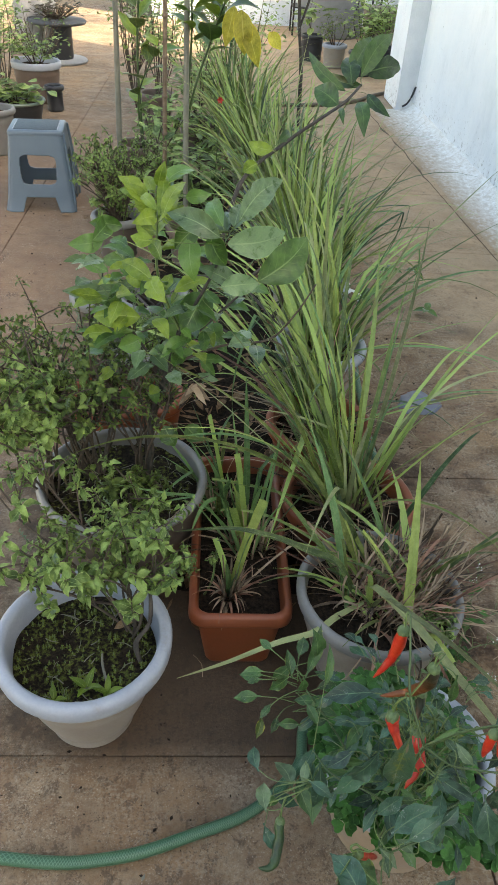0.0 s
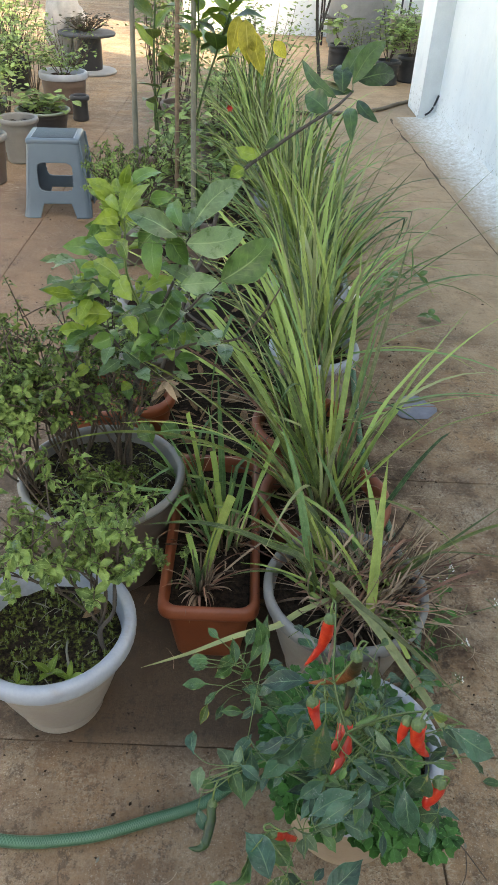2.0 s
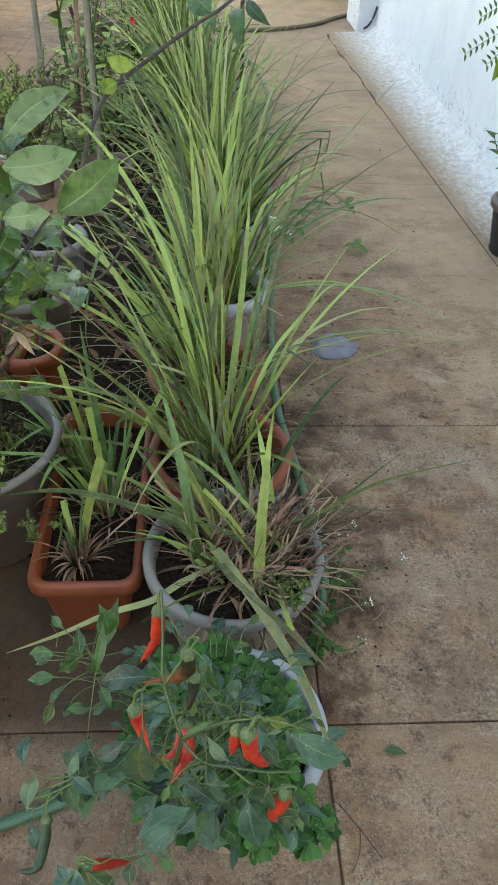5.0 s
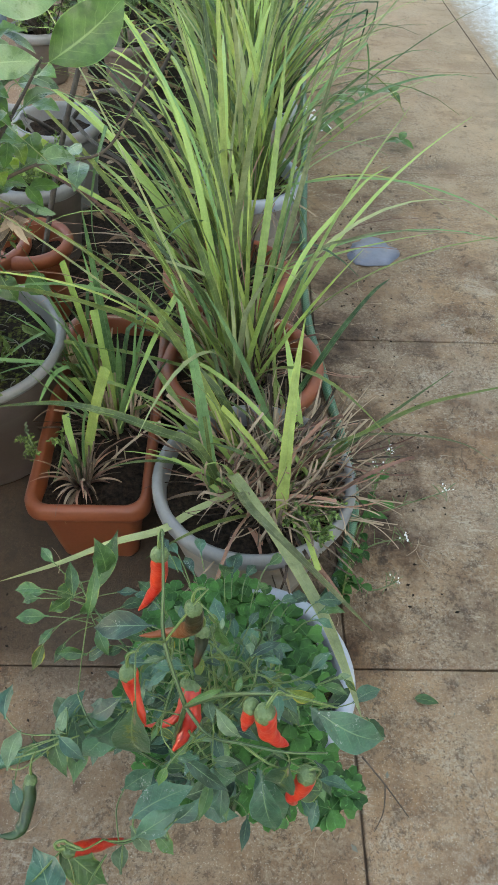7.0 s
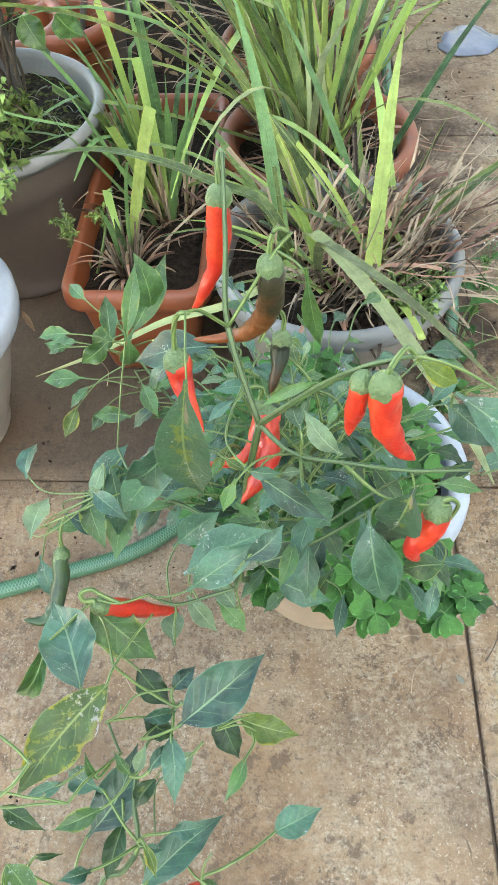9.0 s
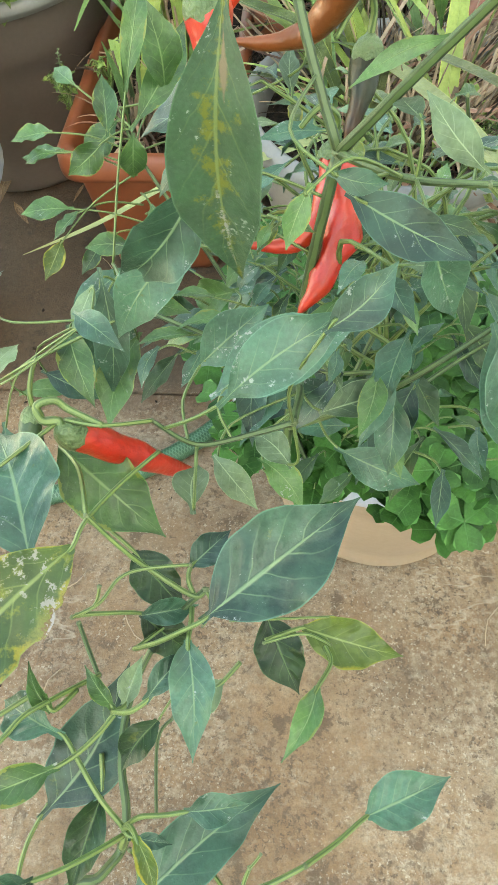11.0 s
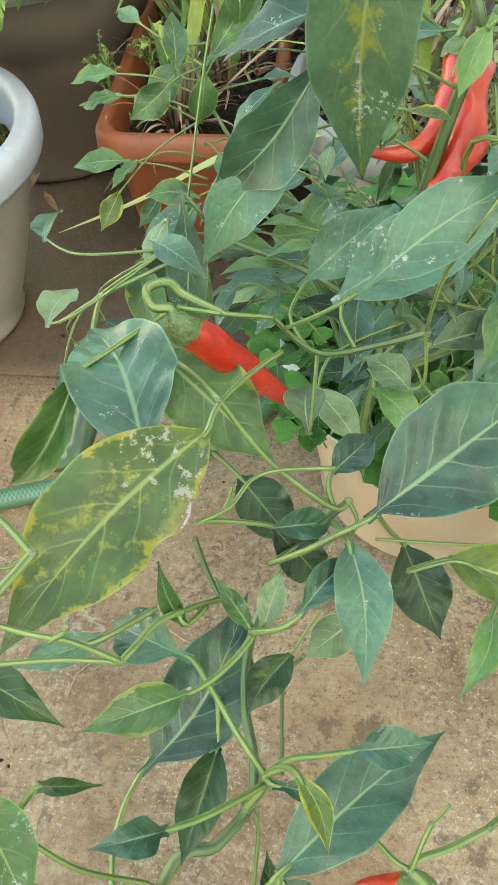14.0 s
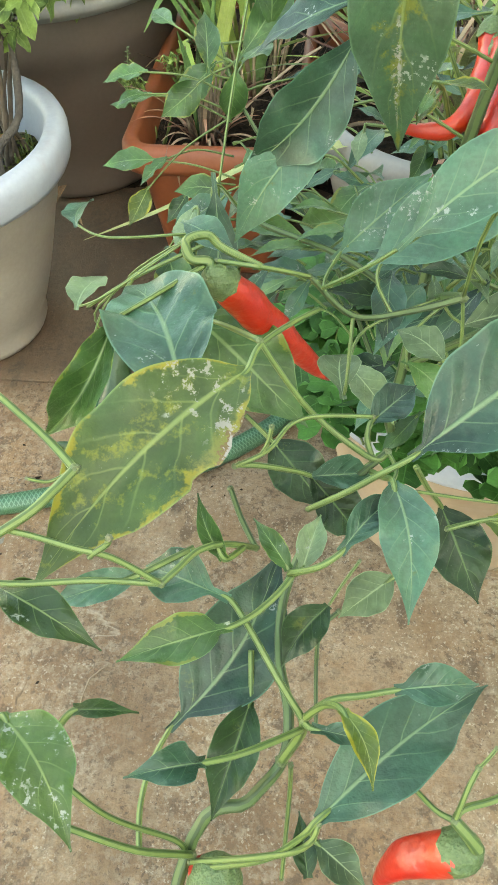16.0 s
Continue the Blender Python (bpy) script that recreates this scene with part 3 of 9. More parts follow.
MAT = {
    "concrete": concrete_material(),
    "joint": plain_material("joint_grit", (0.10, 0.07, 0.048), (0.19, 0.14, 0.10), rough=0.95, spec=0.1),
    "plaster": plaster_material(),
    "apron": apron_material(),
    "face_grey": plain_material("pilaster_grey", (0.56, 0.59, 0.60), (0.72, 0.75, 0.76), rough=0.9, scale=5, spec=0.2, fine=90, relief=0.4, dirt=(0.40, 0.41, 0.40), dirt_at=0.6),
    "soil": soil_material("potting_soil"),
    "moss_soil": soil_material("mossy_soil", 1.0),
    "white_plastic": plain_material("weathered_white_plastic", (0.235, 0.260, 0.300), (0.335, 0.362, 0.405), rough=0.45, scale=9, relief=0.04, dirt=(0.22, 0.205, 0.185), dirt_at=0.55),
    "grey_plastic": plain_material("weathered_grey_plastic", (0.135, 0.133, 0.128), (0.205, 0.202, 0.195), rough=0.5, scale=9, relief=0.04, dirt=(0.17, 0.145, 0.12), dirt_at=0.60),
    "taupe_plastic": plain_material("taupe_plastic", (0.082, 0.064, 0.053), (0.120, 0.094, 0.080), rough=0.5, scale=8, relief=0.04, dirt=(0.10, 0.078, 0.062), dirt_at=0.62),
    "pot_body": plain_material("mud_stained_white_plastic", (0.22, 0.185, 0.155), (0.32, 0.285, 0.245), rough=0.5, scale=10, relief=0.05, dirt=(0.30, 0.23, 0.17), dirt_at=0.55),
    "beige_plastic": plain_material("beige_stained_plastic", (0.25, 0.175, 0.115), (0.34, 0.25, 0.175), rough=0.5, scale=10, relief=0.05, dirt=(0.30, 0.20, 0.13), dirt_at=0.58),
    "brown_plastic": plain_material("dull_brown_plastic", (0.105, 0.074, 0.060), (0.16, 0.115, 0.095), rough=0.55, scale=10, relief=0.05, dirt=(0.11, 0.075, 0.055), dirt_at=0.6),
    "green_grey": plain_material("grey_green_plastic", (0.13, 0.17, 0.145), (0.19, 0.235, 0.205), rough=0.5, scale=9, relief=0.05),
    "pipe": plain_material("muddy_brown_pipe", (0.085, 0.062, 0.038), (0.15, 0.112, 0.072), rough=0.6, scale=9, relief=0.1),
    "terracotta": plain_material("terracotta_plastic", (0.155, 0.036, 0.012), (0.220, 0.060, 0.022), rough=0.5, scale=10, relief=0.05, dirt=(0.19, 0.085, 0.048), dirt_at=0.6),
    "black_plastic": plain_material("black_plastic", (0.012, 0.013, 0.016), (0.03, 0.032, 0.038), rough=0.45),
    "stool_grey": plain_material("blue_grey_moulded_plastic", (0.078, 0.112, 0.146), (0.105, 0.143, 0.18), rough=0.4, scale=6, relief=0.03, fine=400),
    "stool_top": plain_material("dark_grey_textured_plastic", (0.030, 0.046, 0.056), (0.045, 0.064, 0.078), rough=0.6, scale=20, relief=0.3, fine=700),
    "hose": None,
    "stem": stem_material("green_stem", (0.075, 0.120, 0.028), (0.170, 0.225, 0.070), (0.030, 0.066, 0.018)),
    "stem_dark": stem_material("striped_green_stem", (0.045, 0.078, 0.024), (0.095, 0.145, 0.052), (0.018, 0.036, 0.013)),
    "node": plain_material("scarred_stem_node", (0.055, 0.080, 0.028), (0.150, 0.185, 0.085), rough=0.6, scale=160, fine=600, relief=0.6, dirt=(0.20, 0.17, 0.12), dirt_at=0.56),
    "bark": plain_material("grey_brown_bark", (0.022, 0.018, 0.015), (0.085, 0.072, 0.060), rough=0.9, scale=40, fine=300, relief=0.6),
    "pole": plain_material("weathered_wooden_stake", (0.12, 0.118, 0.092), (0.21, 0.205, 0.165), rough=0.85, scale=20, fine=220, relief=0.4),
    "cane": plain_material("brown_cane", (0.10, 0.065, 0.040), (0.21, 0.145, 0.095), rough=0.7, scale=22, relief=0.3),
    "twig": plain_material("dry_twig", (0.035, 0.025, 0.018), (0.105, 0.078, 0.056), rough=0.9, scale=50),
    "red_chili": fruit_material("ripe_red_chili", (0.36, 0.012, 0.005), (0.50, 0.040, 0.009), rough=0.28),
    "brown_chili": fruit_material("ripening_brown_chili", (0.022, 0.019, 0.007), (0.185, 0.048, 0.010), spec=0.4, ripen=(0.15, 0.70)),
    "dark_chili": fruit_material("unripe_dark_chili", (0.016, 0.020, 0.008), (0.085, 0.022, 0.008), spec=0.35, ripen=(0.55, 1.0)),
    "green_chili": fruit_material("green_chili", (0.010, 0.026, 0.007), (0.022, 0.050, 0.012), 0.5, spec=0.45),
    "calyx": plain_material("chili_calyx", (0.040, 0.078, 0.022), (0.115, 0.165, 0.062), rough=0.5, scale=90, fine=400, relief=0.5, dirt=(0.085, 0.060, 0.030), dirt_at=0.60),
    "drum": plain_material("dark_weathered_drum", (0.03, 0.033, 0.038), (0.065, 0.07, 0.078), rough=0.7),
    "tank": plain_material("grey_tank", (0.17, 0.18, 0.19), (0.24, 0.25, 0.26), rough=0.6),
    "dry_leaf": leaf_material("dead_brown_leaf", (0.13, 0.07, 0.035), (0.30, 0.19, 0.10), vein=(0.32, 0.22, 0.13), rough=0.8, glow=0.08),
    "dry_blade": leaf_material("dry_straw_blade", (0.045, 0.027, 0.017), (0.36, 0.27, 0.185), vein=(0.42, 0.35, 0.27), rough=0.8, veins=0.0, glow=0.12, scale=0.95, own=0.75),
    "pink_blade": leaf_material("dried_reddish_blade", (0.22, 0.10, 0.07), (0.40, 0.22, 0.15), vein=(0.45, 0.3, 0.2), rough=0.75, veins=0.0, glow=0.12, scale=0.8, own=0.6),
    "blade": leaf_material("lemongrass_blade", (0.062, 0.112, 0.022), (0.205, 0.290, 0.072), vein=(0.32, 0.40, 0.18), veins=0.0, rough=0.42, glow=0.15, scale=1.26, own=0.70),
    "blade_lime": leaf_material("yellow_green_blade", (0.12, 0.180, 0.030), (0.25, 0.310, 0.075), vein=(0.36, 0.42, 0.19), veins=0.0, glow=0.15, scale=1.08, own=0.6),
    "blade_pale": leaf_material("pale_olive_blade", (0.150, 0.180, 0.065), (0.30, 0.335, 0.150), vein=(0.40, 0.42, 0.25), veins=0.0, glow=0.2, own=0.7, rough=0.55),
    "blade_blue": leaf_material("blue_green_blade", (0.026, 0.072, 0.024), (0.105, 0.190, 0.066), vein=(0.24, 0.34, 0.20), veins=0.0, glow=0.15, scale=1.42, own=0.6),
    "blue_leaf": chili_leaf_material("blue_green_chili_leaf", (0.013, 0.045, 0.024), (0.044, 0.114, 0.062), rib=(0.15, 0.23, 0.11), blotch=(0.066, 0.088, 0.020), blotch_at=0.63, specks=0.85, rough=0.34, spec=0.42),
    "green_leaf": chili_leaf_material("green_chili_leaf", (0.021, 0.064, 0.014), (0.062, 0.138, 0.034), rib=(0.16, 0.24, 0.09), margin=(0.13, 0.15, 0.025), margin_at=1.08, blotch=(0.085, 0.115, 0.020), blotch_at=0.62, specks=0.3, rough=0.35, spec=0.40),
    # darker chili leaf copy with shade from the leaves above put into its colour
    "shade_leaf": chili_leaf_material("shaded_chili_leaf", (0.012, 0.036, 0.010), (0.030, 0.072, 0.020), rib=(0.09, 0.15, 0.05), blotch=(0.085, 0.10, 0.018), blotch_at=0.63, specks=0.3, rough=0.36),
    "pale_leaf": chili_leaf_material("pale_chili_leaf", (0.075, 0.130, 0.062), (0.150, 0.215, 0.105), rib=(0.26, 0.34, 0.18), specks=0.3, rough=0.5),
    "lime_leaf": chili_leaf_material("yellowing_chili_leaf", (0.042, 0.082, 0.010), (0.100, 0.142, 0.020), rib=(0.20, 0.25, 0.08), blotch=(0.028, 0.060, 0.012), blotch_at=0.56, margin=(0.23, 0.20, 0.018), margin_at=0.98, specks=0.4, rough=0.36),
    "yellow_leaf": chili_leaf_material("yellowed_scarred_leaf", (0.044, 0.088, 0.022), (0.078, 0.126, 0.030), rib=(0.17, 0.22, 0.07), blotch=(0.120, 0.138, 0.016), blotch_at=0.53, margin=(0.20, 0.17, 0.015), margin_at=1.04, specks=0.80, burn=0.55, rough=0.40, bloom=0.10),
    "speckled_leaf": chili_leaf_material("white_specked_chili_leaf", (0.024, 0.064, 0.012), (0.058, 0.110, 0.020), rib=(0.15, 0.21, 0.07), margin=(0.17, 0.155, 0.013), margin_at=1.16, specks=2.2, rough=0.36, spec=0.40, bloom=0.08),
    "spotted_leaf": chili_leaf_material("blotched_chili_leaf", (0.015, 0.046, 0.020), (0.034, 0.078, 0.036), rib=(0.13, 0.17, 0.06), blotch=(0.105, 0.118, 0.017), blotch_at=0.585, core=0.24, specks=0.60, scorch=(0.60, 0.20), rough=0.34),
    "clover": chili_leaf_material("clover_leaflet", (0.019, 0.080, 0.013), (0.048, 0.148, 0.025), rib=(0.07, 0.17, 0.05), joined=True, rough=0.5, veins=4.0, spec=0.25, bloom=0.1),
    "moss_leaf": chili_leaf_material("mossy_seedling_leaf", (0.050, 0.072, 0.010), (0.135, 0.165, 0.028), rib=(0.10, 0.13, 0.03), joined=True, rough=0.6, veins=3.0, spec=0.2, bloom=0.1),
    "tulsi": chili_leaf_material("basil_leaf", (0.050, 0.105, 0.018), (0.230, 0.335, 0.090), rib=(0.27, 0.37, 0.14), margin=(0.32, 0.40, 0.15), margin_at=1.08, joined=True, rough=0.5, veins=4.0, glow=0.12, spec=0.25, bloom=0.12),
    "tulsi_dark": chili_leaf_material("dull_basil_leaf", (0.032, 0.062, 0.010), (0.150, 0.215, 0.048), rib=(0.13, 0.19, 0.07), joined=True, rough=0.5, veins=4.0, glow=0.14, spec=0.25, bloom=0.10),
    "shrub": chili_leaf_material("glossy_shrub_leaf", (0.056, 0.130, 0.022), (0.092, 0.185, 0.032), rib=(0.18, 0.28, 0.09), rough=0.30, veins=7.0, glow=0.18, spec=0.45, bloom=0.10),
    "arch_leaf": chili_leaf_material("dark_oval_leaf", (0.018, 0.048, 0.010), (0.052, 0.108, 0.022), rib=(0.12, 0.19, 0.06), rough=0.33, veins=6.0, glow=0.14, spec=0.40, bloom=0.08),
    "shrub_grey": chili_leaf_material("grey_green_shrub_leaf", (0.085, 0.155, 0.062), (0.128, 0.212, 0.088), rib=(0.23, 0.33, 0.15), rough=0.28, veins=7.0, glow=0.16, spec=0.5, bloom=0.14),
    "shrub_lime": chili_leaf_material("young_lime_leaf", (0.110, 0.205, 0.016), (0.235, 0.330, 0.040), rib=(0.33, 0.42, 0.12), rough=0.4, veins=7.0, glow=0.32),
    "yellow_far": leaf_material("yellow_dying_leaf", (0.36, 0.34, 0.03), (0.56, 0.51, 0.07), vein=(0.6, 0.55, 0.15), veins=6.0, glow=0.35),
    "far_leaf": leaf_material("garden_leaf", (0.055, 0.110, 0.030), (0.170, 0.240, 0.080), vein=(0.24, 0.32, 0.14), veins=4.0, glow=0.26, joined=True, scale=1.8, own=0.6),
    "red_petal": plain_material("red_petal", (0.42, 0.025, 0.02), (0.55, 0.05, 0.03), rough=0.6),
    "dead_twigs": leaf_material("withered_grey_leaf", (0.030, 0.032, 0.022), (0.10, 0.095, 0.065), vein=(0.12, 0.11, 0.08), rough=0.8, veins=3.0, joined=True),
    "white_petal": plain_material("white_petal", (0.72, 0.72, 0.70), (0.82, 0.82, 0.80), rough=0.6),
    "bag": plain_material("white_woven_sack", (0.25, 0.24, 0.235), (0.36, 0.35, 0.34), rough=0.7, scale=14, relief=0.5),
    "cloth_lid": plain_material("dusty_blue_plastic_sheet", (0.10, 0.11, 0.15), (0.17, 0.185, 0.235), rough=0.45, scale=20, relief=0.2, dirt=(0.24, 0.19, 0.15), dirt_at=0.55),
    "metal_black": plain_material("black_painted_steel", (0.015, 0.015, 0.016), (0.035, 0.035, 0.036), rough=0.5),
}


def hose_material():
    k = Nodes("braided_green_hose", rough=0.4)
    uv = k.t.nodes.new("ShaderNodeUVMap").outputs["UV"]
    sp = k.t.nodes.new("ShaderNodeSeparateXYZ")
    k.link(uv, sp.inputs[0])
    a = k.math("SINE", k.math("MULTIPLY", k.math("ADD", k.math("MULTIPLY", sp.outputs[1], 700.0), k.math("MULTIPLY", sp.outputs[0], 8.0)), 6.283))
    b = k.math("SINE", k.math("MULTIPLY", k.math("SUBTRACT", k.math("MULTIPLY", sp.outputs[1], 700.0), k.math("MULTIPLY", sp.outputs[0], 8.0)), 6.283))
    braid = k.ramp(k.math("MAXIMUM", a, b), (0.55, 0.0), (0.9, 1.0))
    col = k.mix(k.noise(k.place(), 30.0), (0.015, 0.062, 0.028), (0.034, 0.108, 0.052))
    col = k.mix(k.math("MULTIPLY", braid, 0.60), col, (0.12, 0.23, 0.14))
    col = k.mix(k.ramp(k.noise(k.place(), 9.0, 5.0), (0.6, 0.0), (0.75, 0.7)), col, (0.16, 0.13, 0.09))
    k.color(col)
    k.bump(braid, 0.2, 0.002)
    return k.m


MAT["hose"] = hose_material()


# ---- geometry helpers ----
class Geo:
    """Vertices, faces and one uv per vertex, gathered for one mesh."""

    def __init__(self):
        self.v, self.f, self.uv = [], [], []

    def add(self, verts, faces, uvs=None):
        k = len(self.v)
        self.v += [tuple(p) for p in verts]
        self.f += [tuple(i + k for i in q) for q in faces]
        self.uv += list(uvs) if uvs else [(0.5, 0.5)] * len(verts)
        return self

    def mesh(self, name, material, smooth=True):
        me = bpy.data.meshes.new(name)
        me.from_pydata(self.v, [], self.f)
        layer = me.uv_layers.new(name="UVMap")
        idx = np.empty(len(me.loops), dtype=np.int32)
        me.loops.foreach_get("vertex_index", idx)
        layer.data.foreach_set("uv", np.array(self.uv, dtype=np.float32)[idx].ravel())
        me.polygons.foreach_set("use_smooth", [smooth] * len(me.polygons))
        me.materials.append(material)
        me.update()
        return me

    # --- shapes ---
    def tube(self, pts, r0, r1=None, seg=7, fine=4, cap=True, power=1.0, lumps=0.0):
        r1 = r0 if r1 is None else r1
        path = smooth_path(pts, fine)
        n = len(path)
        ref = Vector((0.31, 0.17, 0.93))
        vs, us = [], []
        for i, p in enumerate(path):
            d = (path[min(i + 1, n - 1)] - path[max(i - 1, 0)]).normalized()
            a = d.cross(ref)
            if a.length < 0.15:
                a = d.cross(Vector((1, 0, 0)))
            a.normalize()
            b = d.cross(a)
            s = i / (n - 1)
            r = r0 + (r1 - r0) * s ** power
            if lumps:
                r *= 1 + lumps * noise.noise(p * 60)
            for j in range(seg):
                t = 2 * math.pi * j / seg
                vs.append(p + a * (r * math.cos(t)) + b * (r * math.sin(t)))
                us.append((j / seg, s))
        fs = [(i * seg + j, i * seg + (j + 1) % seg, (i + 1) * seg + (j + 1) % seg, (i + 1) * seg + j) for i in range(n - 1) for j in range(seg)]
        if cap:
            fs += [tuple(range(seg - 1, -1, -1)), tuple(range((n - 1) * seg, n * seg))]
        return self.add(vs, fs, us)

    def lathe(self, profile, seg=40, centre=(0, 0, 0), wobble=0.0, close=False):
        vs, us = [], []
        m = len(profile)
        for j in range(seg):
            t = 2 * math.pi * j / seg
            w = 1 + wobble * math.sin(2 * t + 0.7)
            for i, (r, z) in enumerate(profile):
                vs.append((centre[0] + r * w * math.cos(t), centre[1] + r * w * math.sin(t), centre[2] + z))
                us.append((j / seg, i / (m - 1)))
        fs = []
        for j in range(seg):
            k = (j + 1) % seg
            for i in range(m - 1):
                fs.append((j * m + i, k * m + i, k * m + i + 1, j * m + i + 1))
        return self.add(vs, fs, us)

    def disc(self, r, z=0.0, seg=40, rings=6, bump=0.0, seed=0, centre=(0, 0)):
        vs, fs = [(centre[0], centre[1], z)], []
        for i in range(1, rings + 1):
            for j in range(seg):
                t = 2 * math.pi * j / seg
                q = r * i / rings
                x, y = centre[0] + q * math.cos(t), centre[1] + q * math.sin(t)
                h = z + bump * noise.noise(Vector((x * 22 + seed, y * 22, seed * 1.7))) if i < rings + 1 else z
                vs.append((x, y, h))
        for j in range(seg):
            fs.append((0, 1 + j, 1 + (j + 1) % seg))
            for i in range(rings - 1):
                a, b = 1 + i * seg, 1 + (i + 1) * seg
                fs.append((a + j, b + j, b + (j + 1) % seg, a + (j + 1) % seg))
        return self.add(vs, fs)

    def leaf(self, base, tip, width, normal=(0, 0, 1), curl=0.15, fold=0.25, wave=0.0, n=7, m=2, peak=0.62, twist=0.0, root=0.72, rag=0.0, tail=0.0):
        """An ovate leaf from base to tip; its middle bows up by curl, its halves rise by fold."""
        base, tip = Vector(base), Vector(tip)
        ax = tip - base
        length = ax.length
        ax.normalize()
        nr = Vector(normal)
        nr = nr - ax * nr.dot(ax)
        if nr.length < 1e-3:
            nr = ax.orthogonal()
        nr.normalize()
        sd = nr.cross(ax)
        vs, us = [], []
        ph = random.uniform(0, 6)
        top = root / (root + 1.8 * peak)
        scale = 1 / (top ** root * (1 - top) ** (1.8 * peak))
        for i in range(n + 1):
            t = i / n
            s = max(0.0, (t - tail) / (1 - tail))
            w = width * 0.5 * max(0.012 + 0.6 * min(tail, t * 0.6), (s ** root) * ((1 - s) ** (1.8 * peak)) * scale)
            if t > 0.9 and peak > 0.7:
                w = min(w, width * 0.5 * (1.02 - t) * 3.4)
            tw = twist * t
            s2, n2 = sd * math.cos(tw) + nr * math.sin(tw), nr * math.cos(tw) - sd * math.sin(tw)
            mid = base + ax * (length * t) + nr * (curl * length * math.sin(math.pi * t) * 0.6)
            for j in range(-m, m + 1):
                q = j / m
                lift = fold * abs(q) * w + wave * w * math.sin(ph + t * 8 + (1.2 if q > 0 else 0)) * abs(q)
                we = w * (1 + rag * noise.noise(Vector((t * 11, ph + (3.0 if q > 0 else 0.0), 0.3)))) if rag and abs(q) == 1 else w
                vs.append(mid + s2 * (q * we) + n2 * lift)
                us.append((0.5 + q / 2, t))
        c = 2 * m + 1
        fs = [(i * c + j, i * c + j + 1, (i + 1) * c + j + 1, (i + 1) * c + j) for i in range(n) for j in range(c - 1)]
        return self.add(vs, fs, us)

    def lamina(self, base, tip, width, normal=(0, 0, 1), arch=0.08, fold=0.2, wave=0.08, sway=0.0, n=22, m=5, a=0.88, b=1.22, wing=0.0, quilt=0.09, veins=6, rag=0.06, torn=0.0, drip=0.40):
        """A broad leaf blade: its base narrows into the stalk, its midrib arches and sways, its halves rise from it and bulge between the side veins."""
        base, tip = Vector(base), Vector(tip)
        ax = tip - base
        length = ax.length
        ax.normalize()
        nr = Vector(normal)
        nr = nr - ax * nr.dot(ax)
        if nr.length < 1e-3:
            nr = ax.orthogonal()
        nr.normalize()
        sd = nr.cross(ax)
        top = (a / (a + b)) ** a * (b / (a + b)) ** b
        ph = random.uniform(0, 6.28)
        vs, us = [], []
        for i in range(n + 1):
            t = i / n
            s = max(0.0, (t - wing) / (1 - wing))
            h = width * 0.5 * (s ** a) * ((1 - s) ** b) / top * (1 - drip * max(0.0, (s - 0.66) / 0.34) ** 0.8)
            h = max(h, 0.0011 * (1 - t) + 0.0002)
            mid = base + ax * (length * t) + nr * (arch * length * (4 * t * (1 - t) - 0.9 * t * t)) + sd * (sway * length * math.sin(math.pi * t))
            for j in range(-m, m + 1):
                u = j / m
                e = abs(u)
                edge = 1 + (rag * noise.noise(Vector((t * 7 + ph, 3.0 if u > 0 else 0.0, 0.4))) if e > 0.7 else 0.0)
                if torn and u > 0.55 and 0.12 < t < 0.5:
                    edge *= 1 - 0.22 * torn * max(0.0, noise.noise(Vector((t * 26, ph, 1.7))) + 0.25)
                swell = quilt * math.sin(6.283 * (veins * (t - 0.26 * e) + (0.5 if u > 0 else 0.0))) * e * (1 - e) * 2.0
                lift = h * (fold * e ** 1.25 + swell + wave * (math.sin(ph + t * 11 + (1.9 if u > 0 else 0)) + 0.6 * math.sin(2.1 * ph + t * 25 + (0.8 if u > 0 else 0))) * e ** 3)
                vs.append(mid + sd * (u * h * edge) + nr * lift)
                us.append((0.5 + u / 2, t))
        c = 2 * m + 1
        fs = [(i * c + j, i * c + j + 1, (i + 1) * c + j + 1, (i + 1) * c + j) for i in range(n) for j in range(c - 1)]
        return self.add(vs, fs, us)

    def blade(self, base, azimuth, lean, bend, length, width, n=12, kink=None, cut=False, sag=0.0):
        """A grass blade: leaves its base at lean degrees from upright and bends further over its length."""
        p = Vector(base)
        h = Vector((math.cos(azimuth), math.sin(azimuth), 0))
        s = Vector((-math.sin(azimuth), math.cos(azimuth), 0))
        vs, us = [], []
        side = random.uniform(-0.25, 0.25)
        for i in range(n + 1):
            t = i / n
            a = radians(lean + bend * t ** 1.7 + (kink[1] if kink and t > kink[0] else 0))
            d = h * math.sin(a) + Vector((0, 0, 1)) * math.cos(a) + s * (side * t * 0.5)
            if i:
                p = p + d * (length / n)
                if p.z < 0.012:
                    p.z = 0.012
            up = h * math.cos(a) * -1 + Vector((0, 0, 1)) * math.sin(a)
            w = width * 0.5 * min(1.0, 0.55 + t * 3) * ((1 - t ** 2.6) if not cut else 1.0)
            w = max(w, 0.0006)
            vs += [p - s * w + up * (w * 0.35), p.copy(), p + s * w + up * (w * 0.35)]
            us += [(0, t), (0.5, t), (1, t)]
        fs = [(i * 3 + j, i * 3 + j + 1, (i + 1) * 3 + j + 1, (i + 1) * 3 + j) for i in range(n) for j in (0, 1)]
        return self.add(vs, fs, us)

    def box(self, x0, y0, z0, x1, y1, z1):
        vs = [(x, y, z) for z in (z0, z1) for y in (y0, y1) for x in (x0, x1)]
